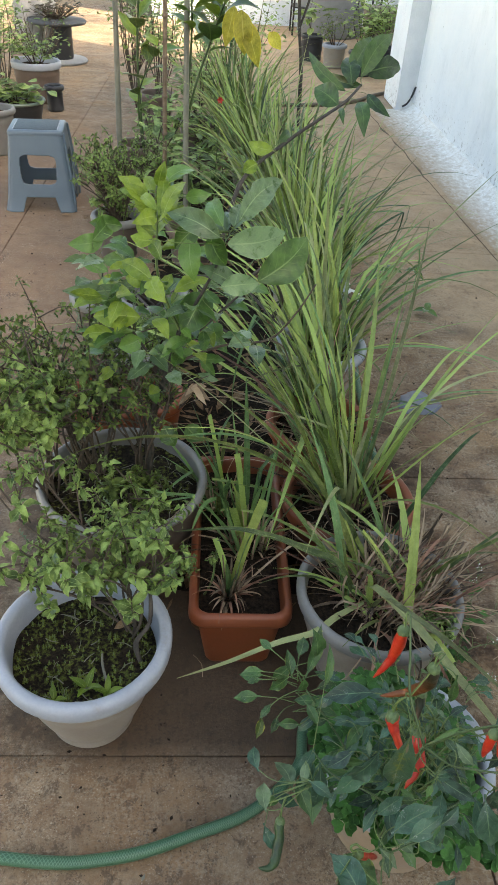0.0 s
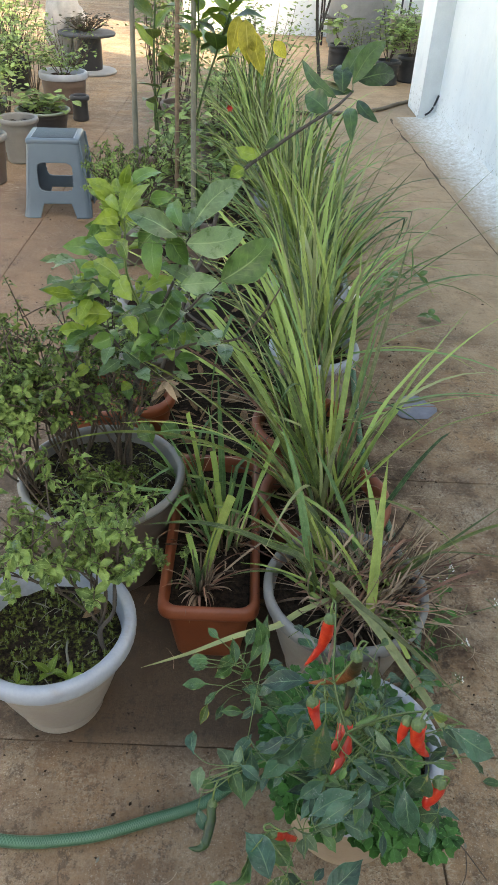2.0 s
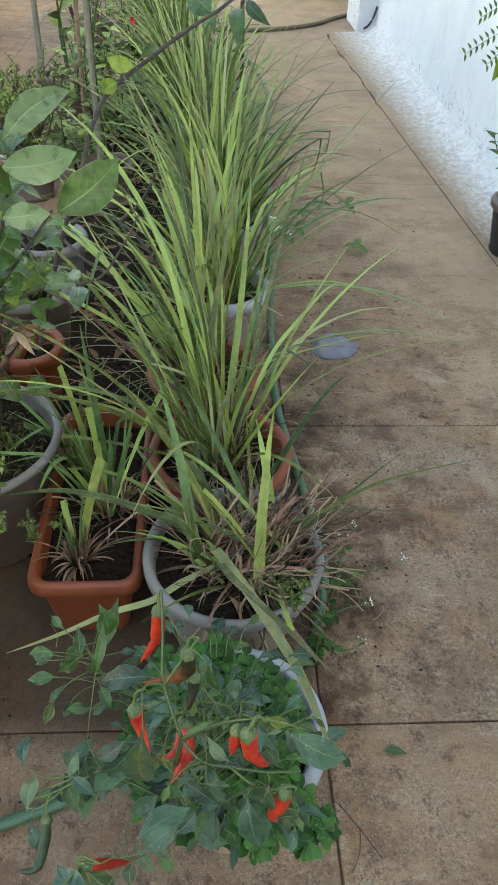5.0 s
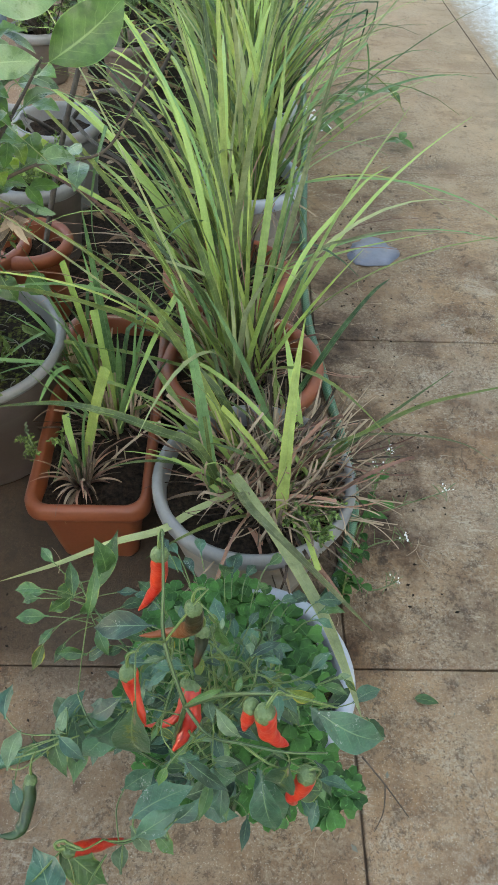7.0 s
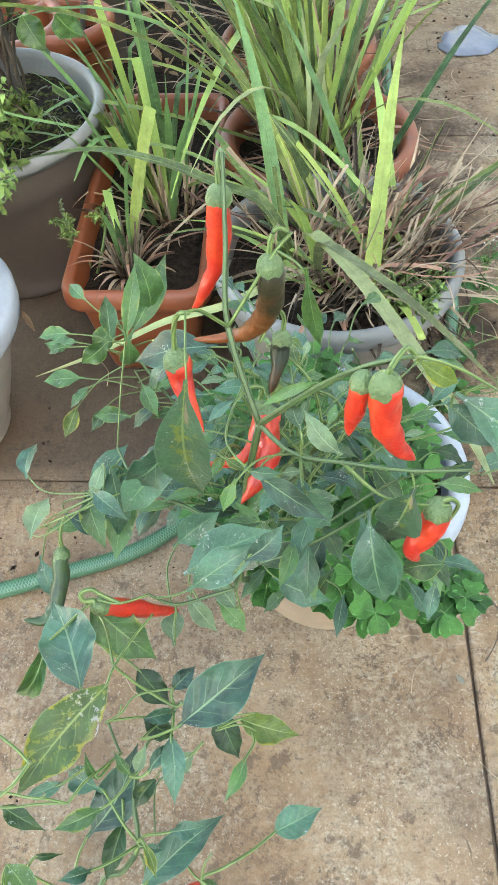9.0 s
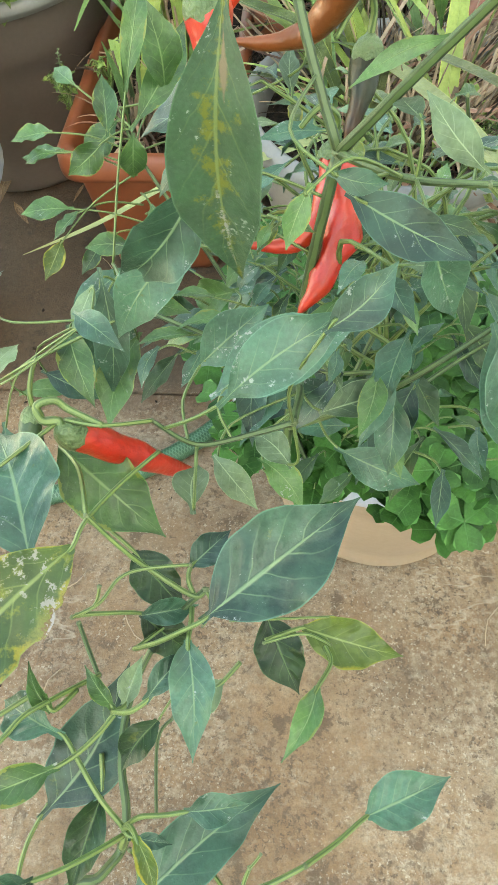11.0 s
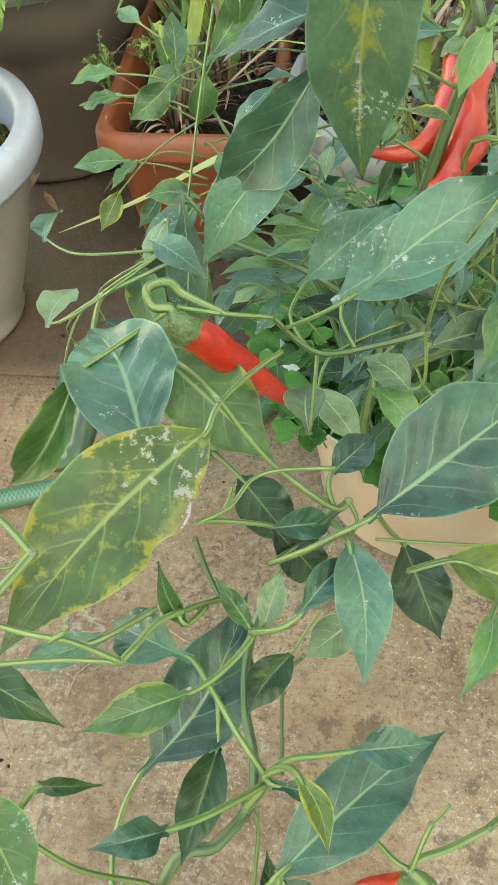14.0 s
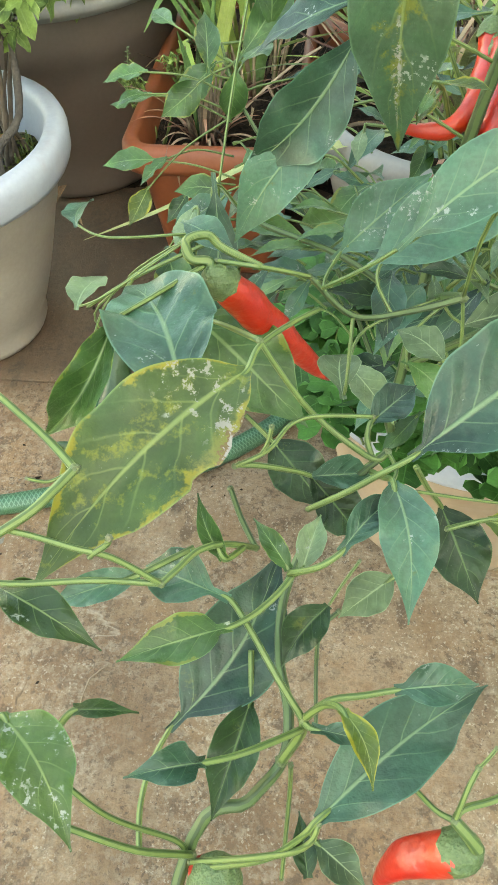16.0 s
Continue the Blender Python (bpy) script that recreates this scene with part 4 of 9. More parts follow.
        return self.add(vs, [(0, 2, 3, 1), (4, 5, 7, 6), (0, 1, 5, 4), (2, 6, 7, 3), (0, 4, 6, 2), (1, 3, 7, 5)])


def smooth_path(pts, fine=4):
    """A Catmull-Rom curve through the points."""
    p = [Vector(q) for q in pts]
    if len(p) < 3:
        return [p[0].lerp(p[-1], i / max(1, fine)) for i in range(max(1, fine) + 1)]
    out = []
    for i in range(len(p) - 1):
        a, b, c, d = p[max(i - 1, 0)], p[i], p[i + 1], p[min(i + 2, len(p) - 1)]
        for k in range(fine):
            t = k / fine
            out.append(0.5 * ((2 * b) + (c - a) * t + (2 * a - 5 * b + 4 * c - d) * t * t + (3 * b - a - 3 * c + d) * t ** 3))
    return out + [p[-1]]


def part(name, geo, material, parent=None, label="", smooth=True):
    """Links a Geo (or a finished mesh) as one mesh object under a thing or a part."""
    me = geo if isinstance(geo, bpy.types.Mesh) else geo.mesh(name, material, smooth)
    ob = new(name, me)
    if parent is not None:
        ob.parent = parent
        up = parent.matrix_basis if parent.parent is None else parent.parent.matrix_basis @ parent.matrix_parent_inverse @ parent.matrix_basis
        ob.matrix_parent_inverse = up.inverted()
    if label:
        ob["label"] = label
    return ob


def thing(name, at, label, category, group="", kind=""):
    ob = new(name)
    ob.location = at
    ob.empty_display_size = 0.05
    ob.matrix_basis = Matrix.Translation(at)
    return tagged(ob, label, category, group, kind)


def soft_box(w, d, h, r, seg=3):
    """A rounded box mesh, base centre at the origin."""
    bm = bmesh.new()
    bmesh.ops.create_cube(bm, size=1.0)
    bmesh.ops.scale(bm, vec=(w, d, h), verts=bm.verts)
    bmesh.ops.translate(bm, vec=(0, 0, h / 2), verts=bm.verts)
    bmesh.ops.bevel(bm, geom=list(bm.edges), offset=r, segments=seg, profile=0.5, affect="EDGES")
    return bm


def from_bm(bm, name, material, smooth=True):
    me = bpy.data.meshes.new(name)
    bm.to_mesh(me)
    bm.free()
    me.polygons.foreach_set("use_smooth", [smooth] * len(me.polygons))
    me.materials.append(material)
    return me


rng = random.Random(7)

# ---- setting ----
JX, JY, SLAB_W, SLAB_D = 0.544, 0.788, 0.764, 0.905
bed = part("floor", Geo().box(-60, -60, -0.12, 60, 60, -0.009), MAT["joint"])
tagged(bed, "stained brown concrete terrace floor laid in slabs", "floor", kind="structure")


def wall_x(y):
    return 1.70 - 0.015 * (y - 5.2)


# the tall limewashed wall with its pilaster at the far end
wall = thing("wall_east", (wall_x(0), 0, 0), "tall white limewashed wall with grey stains along its foot", "wall", kind="structure")
g = Geo()
ys = [-5.0 + i * 0.29 for i in range(41)]
zs = [0.0, 0.1, 0.25, 0.5, 1.0, 1.6, 2.4, 3.4]
for y in ys:
    for z in zs:
        bulge = 0.012 * noise.noise(Vector((y * 1.5, z * 2, 3))) - 0.05 * max(0.0, 0.25 - z) * (1 + noise.noise(Vector((y * 3, z, 0))))
        g.v.append((wall_x(y) + bulge, y, z))
        g.uv.append((0.5, 0.5))
c = len(zs)
g.f += [(i * c + j, i * c + j + 1, (i + 1) * c + j + 1, (i + 1) * c + j) for i in range(len(ys) - 1) for j in range(c - 1)]
part("wall_face", g, MAT["plaster"], wall)
g = Geo()
a, b = wall_x(-5.0), wall_x(6.6)
g.add([(a + 0.03, -5, 0), (a + 0.3, -5, 0), (b + 0.3, 6.6, 0), (b + 0.03, 6.6, 0), (a + 0.03, -5, 3.4), (a + 0.3, -5, 3.4), (b + 0.3, 6.6, 3.4), (b + 0.03, 6.6, 3.4)],
      [(0, 1, 2, 3), (7, 6, 5, 4), (0, 4, 5, 1), (1, 5, 6, 2), (2, 6, 7, 3), (3, 7, 4, 0)])
part("wall_core", g, MAT["plaster"], wall, smooth=False)
bm = soft_box(0.30, 0.50, 3.4, 0.012, 2)
pil = part("pilaster", from_bm(bm, "pilaster", MAT["plaster"], False), None, wall)
pil.matrix_basis = pose(1.675, 6.85, 0, rz=1.0)

# thin panel that makes the pilaster's near face greyer than the wall
face = part("pilaster_face", from_bm(soft_box(0.29, 0.012, 3.4, 0.003, 1), "pilaster_face", MAT["face_grey"], False), None, wall, "grey near face of the pilaster")
face.matrix_basis = pose(1.673, 6.595, 0, rz=1.0)
cable = thing("wall_cable", (1.62, 6.55, 0), "black cable curving out of the pilaster's foot", "cable")
part("lead", Geo().tube([(1.575, 6.555, 0.045), (1.61, 6.55, 0.07), (1.64, 6.555, 0.12), (1.665, 6.56, 0.20)], 0.009, seg=6), MAT["black_plastic"], cable)

# the mortar apron along the wall's foot
def apron_x(y):
    return 1.41 - 0.05 * (y - 4.2)


g = Geo()
ys = [-4.8 + i * 0.09 for i in range(128)]
for y in ys:
    x0 = apron_x(y) + 0.02 * noise.noise(Vector((y * 4, 0, 5)))
    x1 = wall_x(y) + 0.01
    for j in range(7):
        t = j / 6
        z = 0.003 + 0.085 * t ** 5 + 0.004 * noise.noise(Vector((y * 9, t * 7, 1))) * min(1, t * 3)
        g.v.append((x0 + (x1 - x0) * t, y, z if j else -0.004))
        g.uv.append((t, y))
g.f += [(i * 7 + j, i * 7 + j + 1, (i + 1) * 7 + j + 1, (i + 1) * 7 + j) for i in range(len(ys) - 1) for j in range(6)]
tagged(part("mortar_apron", g, MAT["apron"]), "rough white mortar fillet splashed along the foot of the wall", "skirting", kind="structure")
# dirt gathered in the crack along the apron's edge
g = Geo()
for i in range(120):
    y = 0.6 + i * 0.05
    x = apron_x(y) - 0.012 + (0.03 * noise.noise(Vector((y * 3.1, 1, 2))) if y > 4.7 else 0.002 * noise.noise(Vector((y * 9, 1, 2))))
    w = 0.0016 if y < 4.7 else 0.001 + 0.012 * max(0.0, noise.noise(Vector((y * 5, 4, 2))) + 0.25)
    g.v += [(x - w, y, 0.0015), (x, y, 0.0045), (x + w, y, 0.0025)]
    g.uv += [(0, 0)] * 3
g.f += [(i * 3 + j, i * 3 + j + 1, i * 3 + j + 4, i * 3 + j + 3) for i in range(119) for j in (0, 1)]
tagged(part("crack_dirt", g, MAT["joint"]), "dark dirt lodged in the crack beside the mortar", "dirt", kind="stuff")

# far end: low white wall, parapets that close the terrace, an added shade wall
for nm, x0, y0, x1, y1, h, lab in (
    ("wall_north", -0.7, 11.3, 3.2, 11.5, 2.2, "white plastered wall at the far end of the terrace"),
    ("wall_return", -0.9, 11.3, -0.7, 16.0, 2.2, "white side of the building beyond the terrace"),
    ("wall_far", -7.0, 16.0, -0.7, 16.2, 1.0, "low white parapet at the far edge"),
    # unseen wall added to keep the low sun off the far floor
    ("wall_setback", 2.55, 4.6, 2.75, 11.3, 2.0, "unseen white wall added to shade the far floor"),
    ("wall_west", -7.2, -5.2, -7.0, 16.2, 1.0, "low white parapet wall of the terrace"),
    ("wall_south", -7.0, -5.2, 2.4, -5.0, 1.0, "low white parapet wall behind the walker"),
):
    tagged(part(nm, Geo().box(x0, y0, -0.01, x1, y1, h), MAT["plaster"], smooth=False), lab, "wall", kind="structure")


# ---- pots ----
def pot(at, r_rim, h, r_base, mat_body, mat_rim, label, soil="soil", rim_h=0.035, fill=0.045, tilt=(0, 0), lip=0.012, group="flower pots", name="flower_pot"):
    """A round pot with a rolled rim, ribs, a wall thickness and soil; at is the centre of its base."""
    p = thing(name, at, label, "flower pot", group)
    body = Geo()
    rw = r_rim - lip - 0.004
    prof = [(r_base * 0.3, 0.0), (r_base * 0.94, 0.0), (r_base, 0.006), (r_base + 0.004, 0.014), (r_base + 0.001, 0.024)]
    for i in range(1, 9):
        t = i / 8
        r = r_base + (rw - r_base) * t ** 0.8
        prof.append((r, 0.024 + (h - rim_h - 0.024) * t))
    k = prof[-3]
    prof.insert(len(prof) - 2, (k[0] + 0.0025, k[1] + 0.003))
    body.lathe(prof, 48, at, wobble=rng.uniform(-0.008, 0.008))
    part("body", body, MAT[mat_body], p)
    rim = Geo()
    z1 = h - rim_h
    rim.lathe([(rw, z1), (r_rim - 0.003, z1 + 0.002), (r_rim, z1 + 0.008), (r_rim + 0.001, h - 0.012), (r_rim - 0.002, h - 0.004), (r_rim - 0.008, h), (r_rim - lip - 0.006, h),
               (r_rim - lip - 0.011, h - 0.005), (r_rim - lip - 0.013, h - 0.012), (r_rim - lip - 0.022, h - fill - 0.03), (r_rim - lip - 0.03, h - fill - 0.05)], 48, at)
    part("rim", rim, MAT[mat_rim], p)
    s = Geo().disc(r_rim - lip - 0.017, 0, 40, 8, 0.016, rng.uniform(0, 50))
    s.v = [(x + at[0], y + at[1], z + at[2] + h - fill) for x, y, z in s.v]
    part("soil", s, MAT[soil], p, "dark potting soil")
    if tilt != (0, 0):
        p.matrix_basis = pose(*at, *tilt, 0)
    return p


P = {}
P["white"] = pot((-0.225, 0.885, 0), 0.168, 0.265, 0.084, "pot_body", "white_plastic", "white plastic pot with a wide rolled rim and mossy soil", "moss_soil", rim_h=0.04, fill=0.055)
P["taupe"] = pot((-0.195, 1.312, 0), 0.198, 0.30, 0.135, "taupe_plastic", "grey_plastic", "large taupe plastic pot with a pale rim", "moss_soil", rim_h=0.022, fill=0.04, lip=0.006)
P["lemon"] = pot((0.372, 1.015, 0), 0.175, 0.26, 0.11, "pot_body", "grey_plastic", "white plastic pot of cut lemongrass", fill=0.04, lip=0.006)
P["chili"] = pot((0.362, 0.668, 0), 0.152, 0.235, 0.105, "beige_plastic", "white_plastic", "beige plastic pot with a white rim, clover spilling over it", "moss_soil", fill=0.03)
P["terra_a"] = pot((0.352, 1.335, 0), 0.165, 0.235, 0.10, "terracotta", "terracotta", "round terracotta-coloured pot of lemongrass")
P["terra_b"] = pot((0.315, 1.655, 0), 0.150, 0.235, 0.095, "terracotta", "terracotta", "terracotta-coloured pot crowded by grass blades")
P["white_b"] = pot((0.365, 2.075, 0), 0.150, 0.25, 0.095, "pot_body", "white_plastic", "white plastic pot of tall lemongrass beside the hose")
P["terra_c"] = pot((-0.165, 1.775, 0), 0.100, 0.23, 0.065, "terracotta", "terracotta", "small terracotta pot of bare soil")
P["terra_d"] = pot((-0.29, 1.76, 0), 0.125, 0.235, 0.085, "terracotta", "terracotta", "terracotta pot behind the leafy shrub")
P["white_c"] = pot((-0.205, 2.05, 0), 0.132, 0.26, 0.09, "taupe_plastic", "grey_plastic", "grey plastic pot with low green weeds", "moss_soil")
P["white_d"] = pot((-0.20, 2.36, 0), 0.130, 0.26, 0.09, "grey_plastic", "grey_plastic", "grey plastic pot under bent branches")
P["white_e"] = pot((0.37, 2.55, 0), 0.150, 0.25, 0.095, "pot_body", "white_plastic", "white pot of lemongrass further down the row")
P["white_f"] = pot((0.36, 3.05, 0), 0.150, 0.25, 0.095, "terracotta", "terracotta", "terracotta pot of lemongrass further down the row")
P["white_g"] = pot((0.30, 3.6, 0), 0.150, 0.25, 0.095, "pot_body", "white_plastic", "white pot of lemongrass near the end of the row")
P["white_h"] = pot((0.22, 4.25, 0), 0.150, 0.25, 0.095, "pot_body", "white_plastic", "white pot of lemongrass at the end of the row")
P["white_i"] = pot((0.16, 4.85, 0), 0.150, 0.25, 0.095, "terracotta", "terracotta", "terracotta pot of lemongrass at the end of the row")
P["white_j"] = pot((0.10, 5.45, 0), 0.150, 0.25, 0.095, "pot_body", "white_plastic", "white pot of lemongrass at the end of the row")
P["mid_a"] = pot((-0.40, 2.48, 0), 0.12, 0.2, 0.075, "taupe_plastic", "grey_plastic", "small grey pot half hidden by leaves")
P["mid_b"] = pot((-0.44, 3.3, 0), 0.12, 0.2, 0.08, "taupe_plastic", "grey_plastic", "grey pot with a bushy basil plant")
P["mid_c"] = pot((-0.10, 3.25, 0), 0.115, 0.18, 0.085, "brown_plastic", "brown_plastic", "brown pot with a staked sapling")
P["mid_d"] = pot((-0.42, 4.3, 0), 0.13, 0.25, 0.09, "brown_plastic", "brown_plastic", "dull brown pot with a tall staked plant")
P["mid_e"] = pot((-0.10, 4.9, 0), 0.14, 0.25, 0.09, "taupe_plastic", "taupe_plastic", "taupe pot among crowded garden plants")
P["mid_f"] = pot((-0.42, 5.6, 0), 0.13, 0.25, 0.09, "brown_plastic", "brown_plastic", "brown pot among crowded garden plants")
P["fore"] = pot((0.165, 0.03, 0), 0.13, 0.23, 0.09, "grey_plastic", "grey_plastic", "grey plastic pot holding a leaning chili plant")
P["left_a"] = pot((-1.44, 4.38, 0), 0.135, 0.28, 0.095, "taupe_plastic", "grey_plastic", "brown-grey pot with a pale rim and leafy seedling")
P["left_b"] = pot((-1.37, 4.85, 0), 0.130, 0.27, 0.09, "grey_plastic", "grey_plastic", "grey-white pot of dry soil beside the stool")
P["left_c"] = pot((-1.40, 6.30, 0), 0.19, 0.29, 0.15, "brown_plastic", "white_plastic", "brown tub with a broad white rim and herbs", rim_h=0.05)
P["left_d"] = pot((-1.42, 5.65, 0), 0.20, 0.15, 0.16, "black_plastic", "green_grey", "low grey-green basin of broad-leaved seedlings", rim_h=0.02)
P["left_e"] = pot((-1.22, 6.0, 0), 0.075, 0.18, 0.06, "black_plastic", "black_plastic", "small dark plastic pot")
P["far_black"] = pot((1.02, 8.8, 0), 0.13, 0.25, 0.11, "black_plastic", "black_plastic", "black nursery pot with a young plant")
P["far_a"] = pot((1.45, 8.1, 0), 0.135, 0.22, 0.115, "black_plastic", "black_plastic", "black nursery pot of leafy seedlings")
P["far_b"] = pot((1.72, 8.3, 0), 0.14, 0.24, 0.12, "black_plastic", "black_plastic", "black nursery pot of leafy seedlings")
P["far_c"] = pot((1.22, 8.45, 0), 0.13, 0.22, 0.10, "pot_body", "white_plastic", "pale pot with a trailing plant")
P["far_d"] = pot((-2.0, 7.0, 0), 0.17, 0.26, 0.12, "black_plastic", "black_plastic", "black pot of tangled dry twigs")
P["far_e"] = pot((-1.75, 5.4, 0), 0.15, 0.26, 0.10, "black_plastic", "black_plastic", "dark pot with a slender tall plant")


# ---- the rectangular planter ----
def planter(x0, y0, x1, y1, h):
    p = thing("planter_box", ((x0 + x1) / 2, (y0 + y1) / 2, 0), "terracotta-coloured rectangular plastic planter with a rounded rim", "planter", "flower pots")
    w, d = x1 - x0, y1 - y0
    cx, cy = (x0 + x1) / 2, (y0 + y1) / 2

    def ring(inset, z, r=0.035, k=5):
        pts = []
        a, b = w / 2 - inset, d / 2 - inset
        r = max(0.008, r - inset * 0.4)
        for sx, sy, t0 in ((1, 1, 0), (-1, 1, 90), (-1, -1, 180), (1, -1, 270)):
            for i in range(k + 1):
                t = radians(t0 + 90 * i / k)
                pts.append((cx + sx * (a - r) + r * math.cos(t), cy + sy * (b - r) + r * math.sin(t), z))
        return pts

    def loft(rings, name, mat):
        g = Geo()
        m = len(rings[0])
        for rg in rings:
            g.add(rg, [])
        g.f += [(i * m + j, i * m + (j + 1) % m, (i + 1) * m + (j + 1) % m, (i + 1) * m + j) for i in range(len(rings) - 1) for j in range(m)]
        return part(name, g, mat, p)

    loft([ring(0.05, 0.0), ring(0.042, 0.003), ring(0.038, 0.012), ring(0.016, h - 0.035)], "body", MAT["terracotta"])
    loft([ring(0.016, h - 0.035), ring(0.001, h - 0.032), ring(0.0, h - 0.026), ring(0.001, h - 0.006), ring(0.006, h), ring(0.014, h), ring(0.019, h - 0.006), ring(0.024, h - 0.08)], "rim", MAT["terracotta"])
    g = Geo()
    n, m = 14, 8
    for i in range(n + 1):
        for j in range(m + 1):
            x, y = x0 + 0.022 + (w - 0.044) * j / m, y0 + 0.022 + (d - 0.044) * i / n
            g.v.append((x, y, h - 0.045 + 0.014 * noise.noise(Vector((x * 20, y * 20, 4)))))
            g.uv.append((0.5, 0.5))
    g.f += [(i * (m + 1) + j, i * (m + 1) + j + 1, (i + 1) * (m + 1) + j + 1, (i + 1) * (m + 1) + j) for i in range(n) for j in range(m)]
    part("soil", g, MAT["soil"], p, "dark potting soil")
    return p


planter(-0.03, 0.972, 0.192, 1.52, 0.205)


# ---- the plastic stool ----
def stool(at, turn):
    s = thing("plastic_stool", (0, 0, 0), "blue-grey moulded plastic stool with a textured dark top", "stool")
    w0, d0, w1, d1, h = 0.325, 0.29, 0.245, 0.215, 0.36

    def panel(flip, half, reach, name):
        """One splayed side with an oval window and an arched foot."""
        g = Geo()
        n, m = 84, 84
        keep = {}
        for i in range(n + 1):
            z = h * i / n
            t = i / n
            hw = half[0] + (half[1] - half[0]) * t
            off = reach[0] + (reach[1] - reach[0]) * t + (0.010 * (1 - t) ** 8)
            for j in range(m + 1):
                u = -1 + 2 * j / m
                keep[i, j] = len(g.v)
                x, y = u * hw, -off
                if abs(u) > 0.86:
                    y += 0.012 * ((abs(u) - 0.86) / 0.14) ** 2
                g.v.append((x, y, z) if not flip else (y, x, z))
                g.uv.append((0.5, 0.5))
        for i in range(n):
            for j in range(m):
                zc, uc = h * (i + 0.5) / n, -1 + 2 * (j + 0.5) / m
                arch = zc < 0.068 and abs(uc) < 0.56 - 0.12 * (zc / 0.068)
                win = ((abs(uc) / (0.60 + 0.6 * (zc - 0.2))) ** 6 + ((zc - 0.195) / 0.066) ** 6) < 1
                if not (arch or win):
                    g.f.append((keep[i, j], keep[i, j + 1], keep[i + 1, j + 1], keep[i + 1, j]))
        ob = part(name, g, MAT["stool_grey"], s)
        md = ob.modifiers.new("thickness", "SOLIDIFY")
        md.thickness, md.offset = 0.007, 0
        return ob

    panel(False, (w0 / 2, w1 / 2), (d0 / 2, d1 / 2), "front_panel")
    panel(False, (w0 / 2, w1 / 2), (-d0 / 2, -d1 / 2), "back_panel")
    panel(True, (d0 / 2, d1 / 2), (w0 / 2, w1 / 2), "side_panel")
    panel(True, (d0 / 2, d1 / 2), (-w0 / 2, -w1 / 2), "side_panel")
    bm = soft_box(w1 + 0.012, d1 + 0.012, 0.03, 0.011, 3)
    o = part("seat", from_bm(bm, "seat", MAT["stool_grey"]), None, s)
    o.location = (0, 0, h - 0.018)
    bm = soft_box(w1 - 0.045, d1 - 0.03, 0.006, 0.002, 2)
    o = part("seat_panel", from_bm(bm, "seat_panel", MAT["stool_top"]), None, s, "dark textured seat inlay")
    o.location = (0, 0, h + 0.009)
    for sx in (-1, 1):
        g = Geo()
        for i in range(14):
            y = -0.082 + i * 0.0126
            g.box(sx * 0.102 - 0.003, y - 0.004, h + 0.010, sx * 0.102 + 0.003, y + 0.004, h + 0.0145)
        part("edge_beading", g, MAT["white_plastic"], s, "pale raised beading")
    g = Geo()
    for sx in (-1, 1):
        for sy in (-1, 1):
            g.lathe([(0.02, 0), (0.034, 0.0), (0.036, 0.005), (0.03, 0.010)], 12, (sx * (w0 / 2 - 0.032), sy * (d0 / 2 - 0.03), 0))
    s.matrix_basis = pose(*at, 0, 0, turn) @ Matrix.Scale(1.07, 4)
    return s


stool((-0.915, 3.985, 0), 5)


# ---- hose ----
hose = thing("garden_hose", (0, 0, 0), "green braided garden hose lying on the concrete", "hose")
part("tube", Geo().tube([(-1.6, 0.95, 0.012), (-0.9, 0.68, 0.012), (-0.347, 0.590, 0.012), (-0.15, 0.588, 0.012), (0.0, 0.63, 0.012), (0.11, 0.675, 0.012), (0.20, 0.76, 0.012), (0.235, 0.86, 0.012), (0.40, 0.835, 0.012),
                              (0.52, 0.93, 0.012), (0.575, 1.07, 0.012), (0.592, 1.22, 0.012), (0.560, 1.49, 0.012), (0.528, 1.78, 0.012), (0.535, 2.1, 0.012), (0.565, 2.6, 0.012), (0.60, 3.3, 0.012), (0.63, 3.9, 0.012), (0.70, 4.8, 0.012), (0.62, 5.6, 0.012), (0.50, 6.0, 0.012), (0.3, 6.3, 0.012)], 0.0112, seg=12, fine=8), MAT["hose"], hose)

pipe = thing("floor_pipe", (1.0, 6.6, 0), "muddy brown pipe lying across the floor", "pipe")
part("tube", Geo().tube([(0.35, 6.52, 0.016), (0.7, 6.55, 0.016), (1.0, 6.66, 0.016), (1.25, 6.85, 0.016), (1.42, 7.08, 0.016), (1.75, 7.35, 0.016), (2.5, 7.6, 0.016)], 0.016, seg=10, fine=6), MAT["pipe"], pipe)


# ---- lemongrass ----
def blade_meshes(kind, mats, count, lean, bend, length, width, seed, cut=0.0):
    """A set of blade meshes that the clumps share."""
    random.seed(seed)
    out = []
    for i in range(count):
        g = Geo()
        L = random.uniform(*length)
        g.blade((0, 0, 0), 0.0, 0, random.uniform(*bend), L, random.uniform(*width), n=12, kink=(random.uniform(0.45, 0.8), random.uniform(25, 110)) if random.random() < 0.14 else None, cut=random.random() < cut)
        out.append(g.mesh(kind, MAT[random.choice(mats)]))
    return out


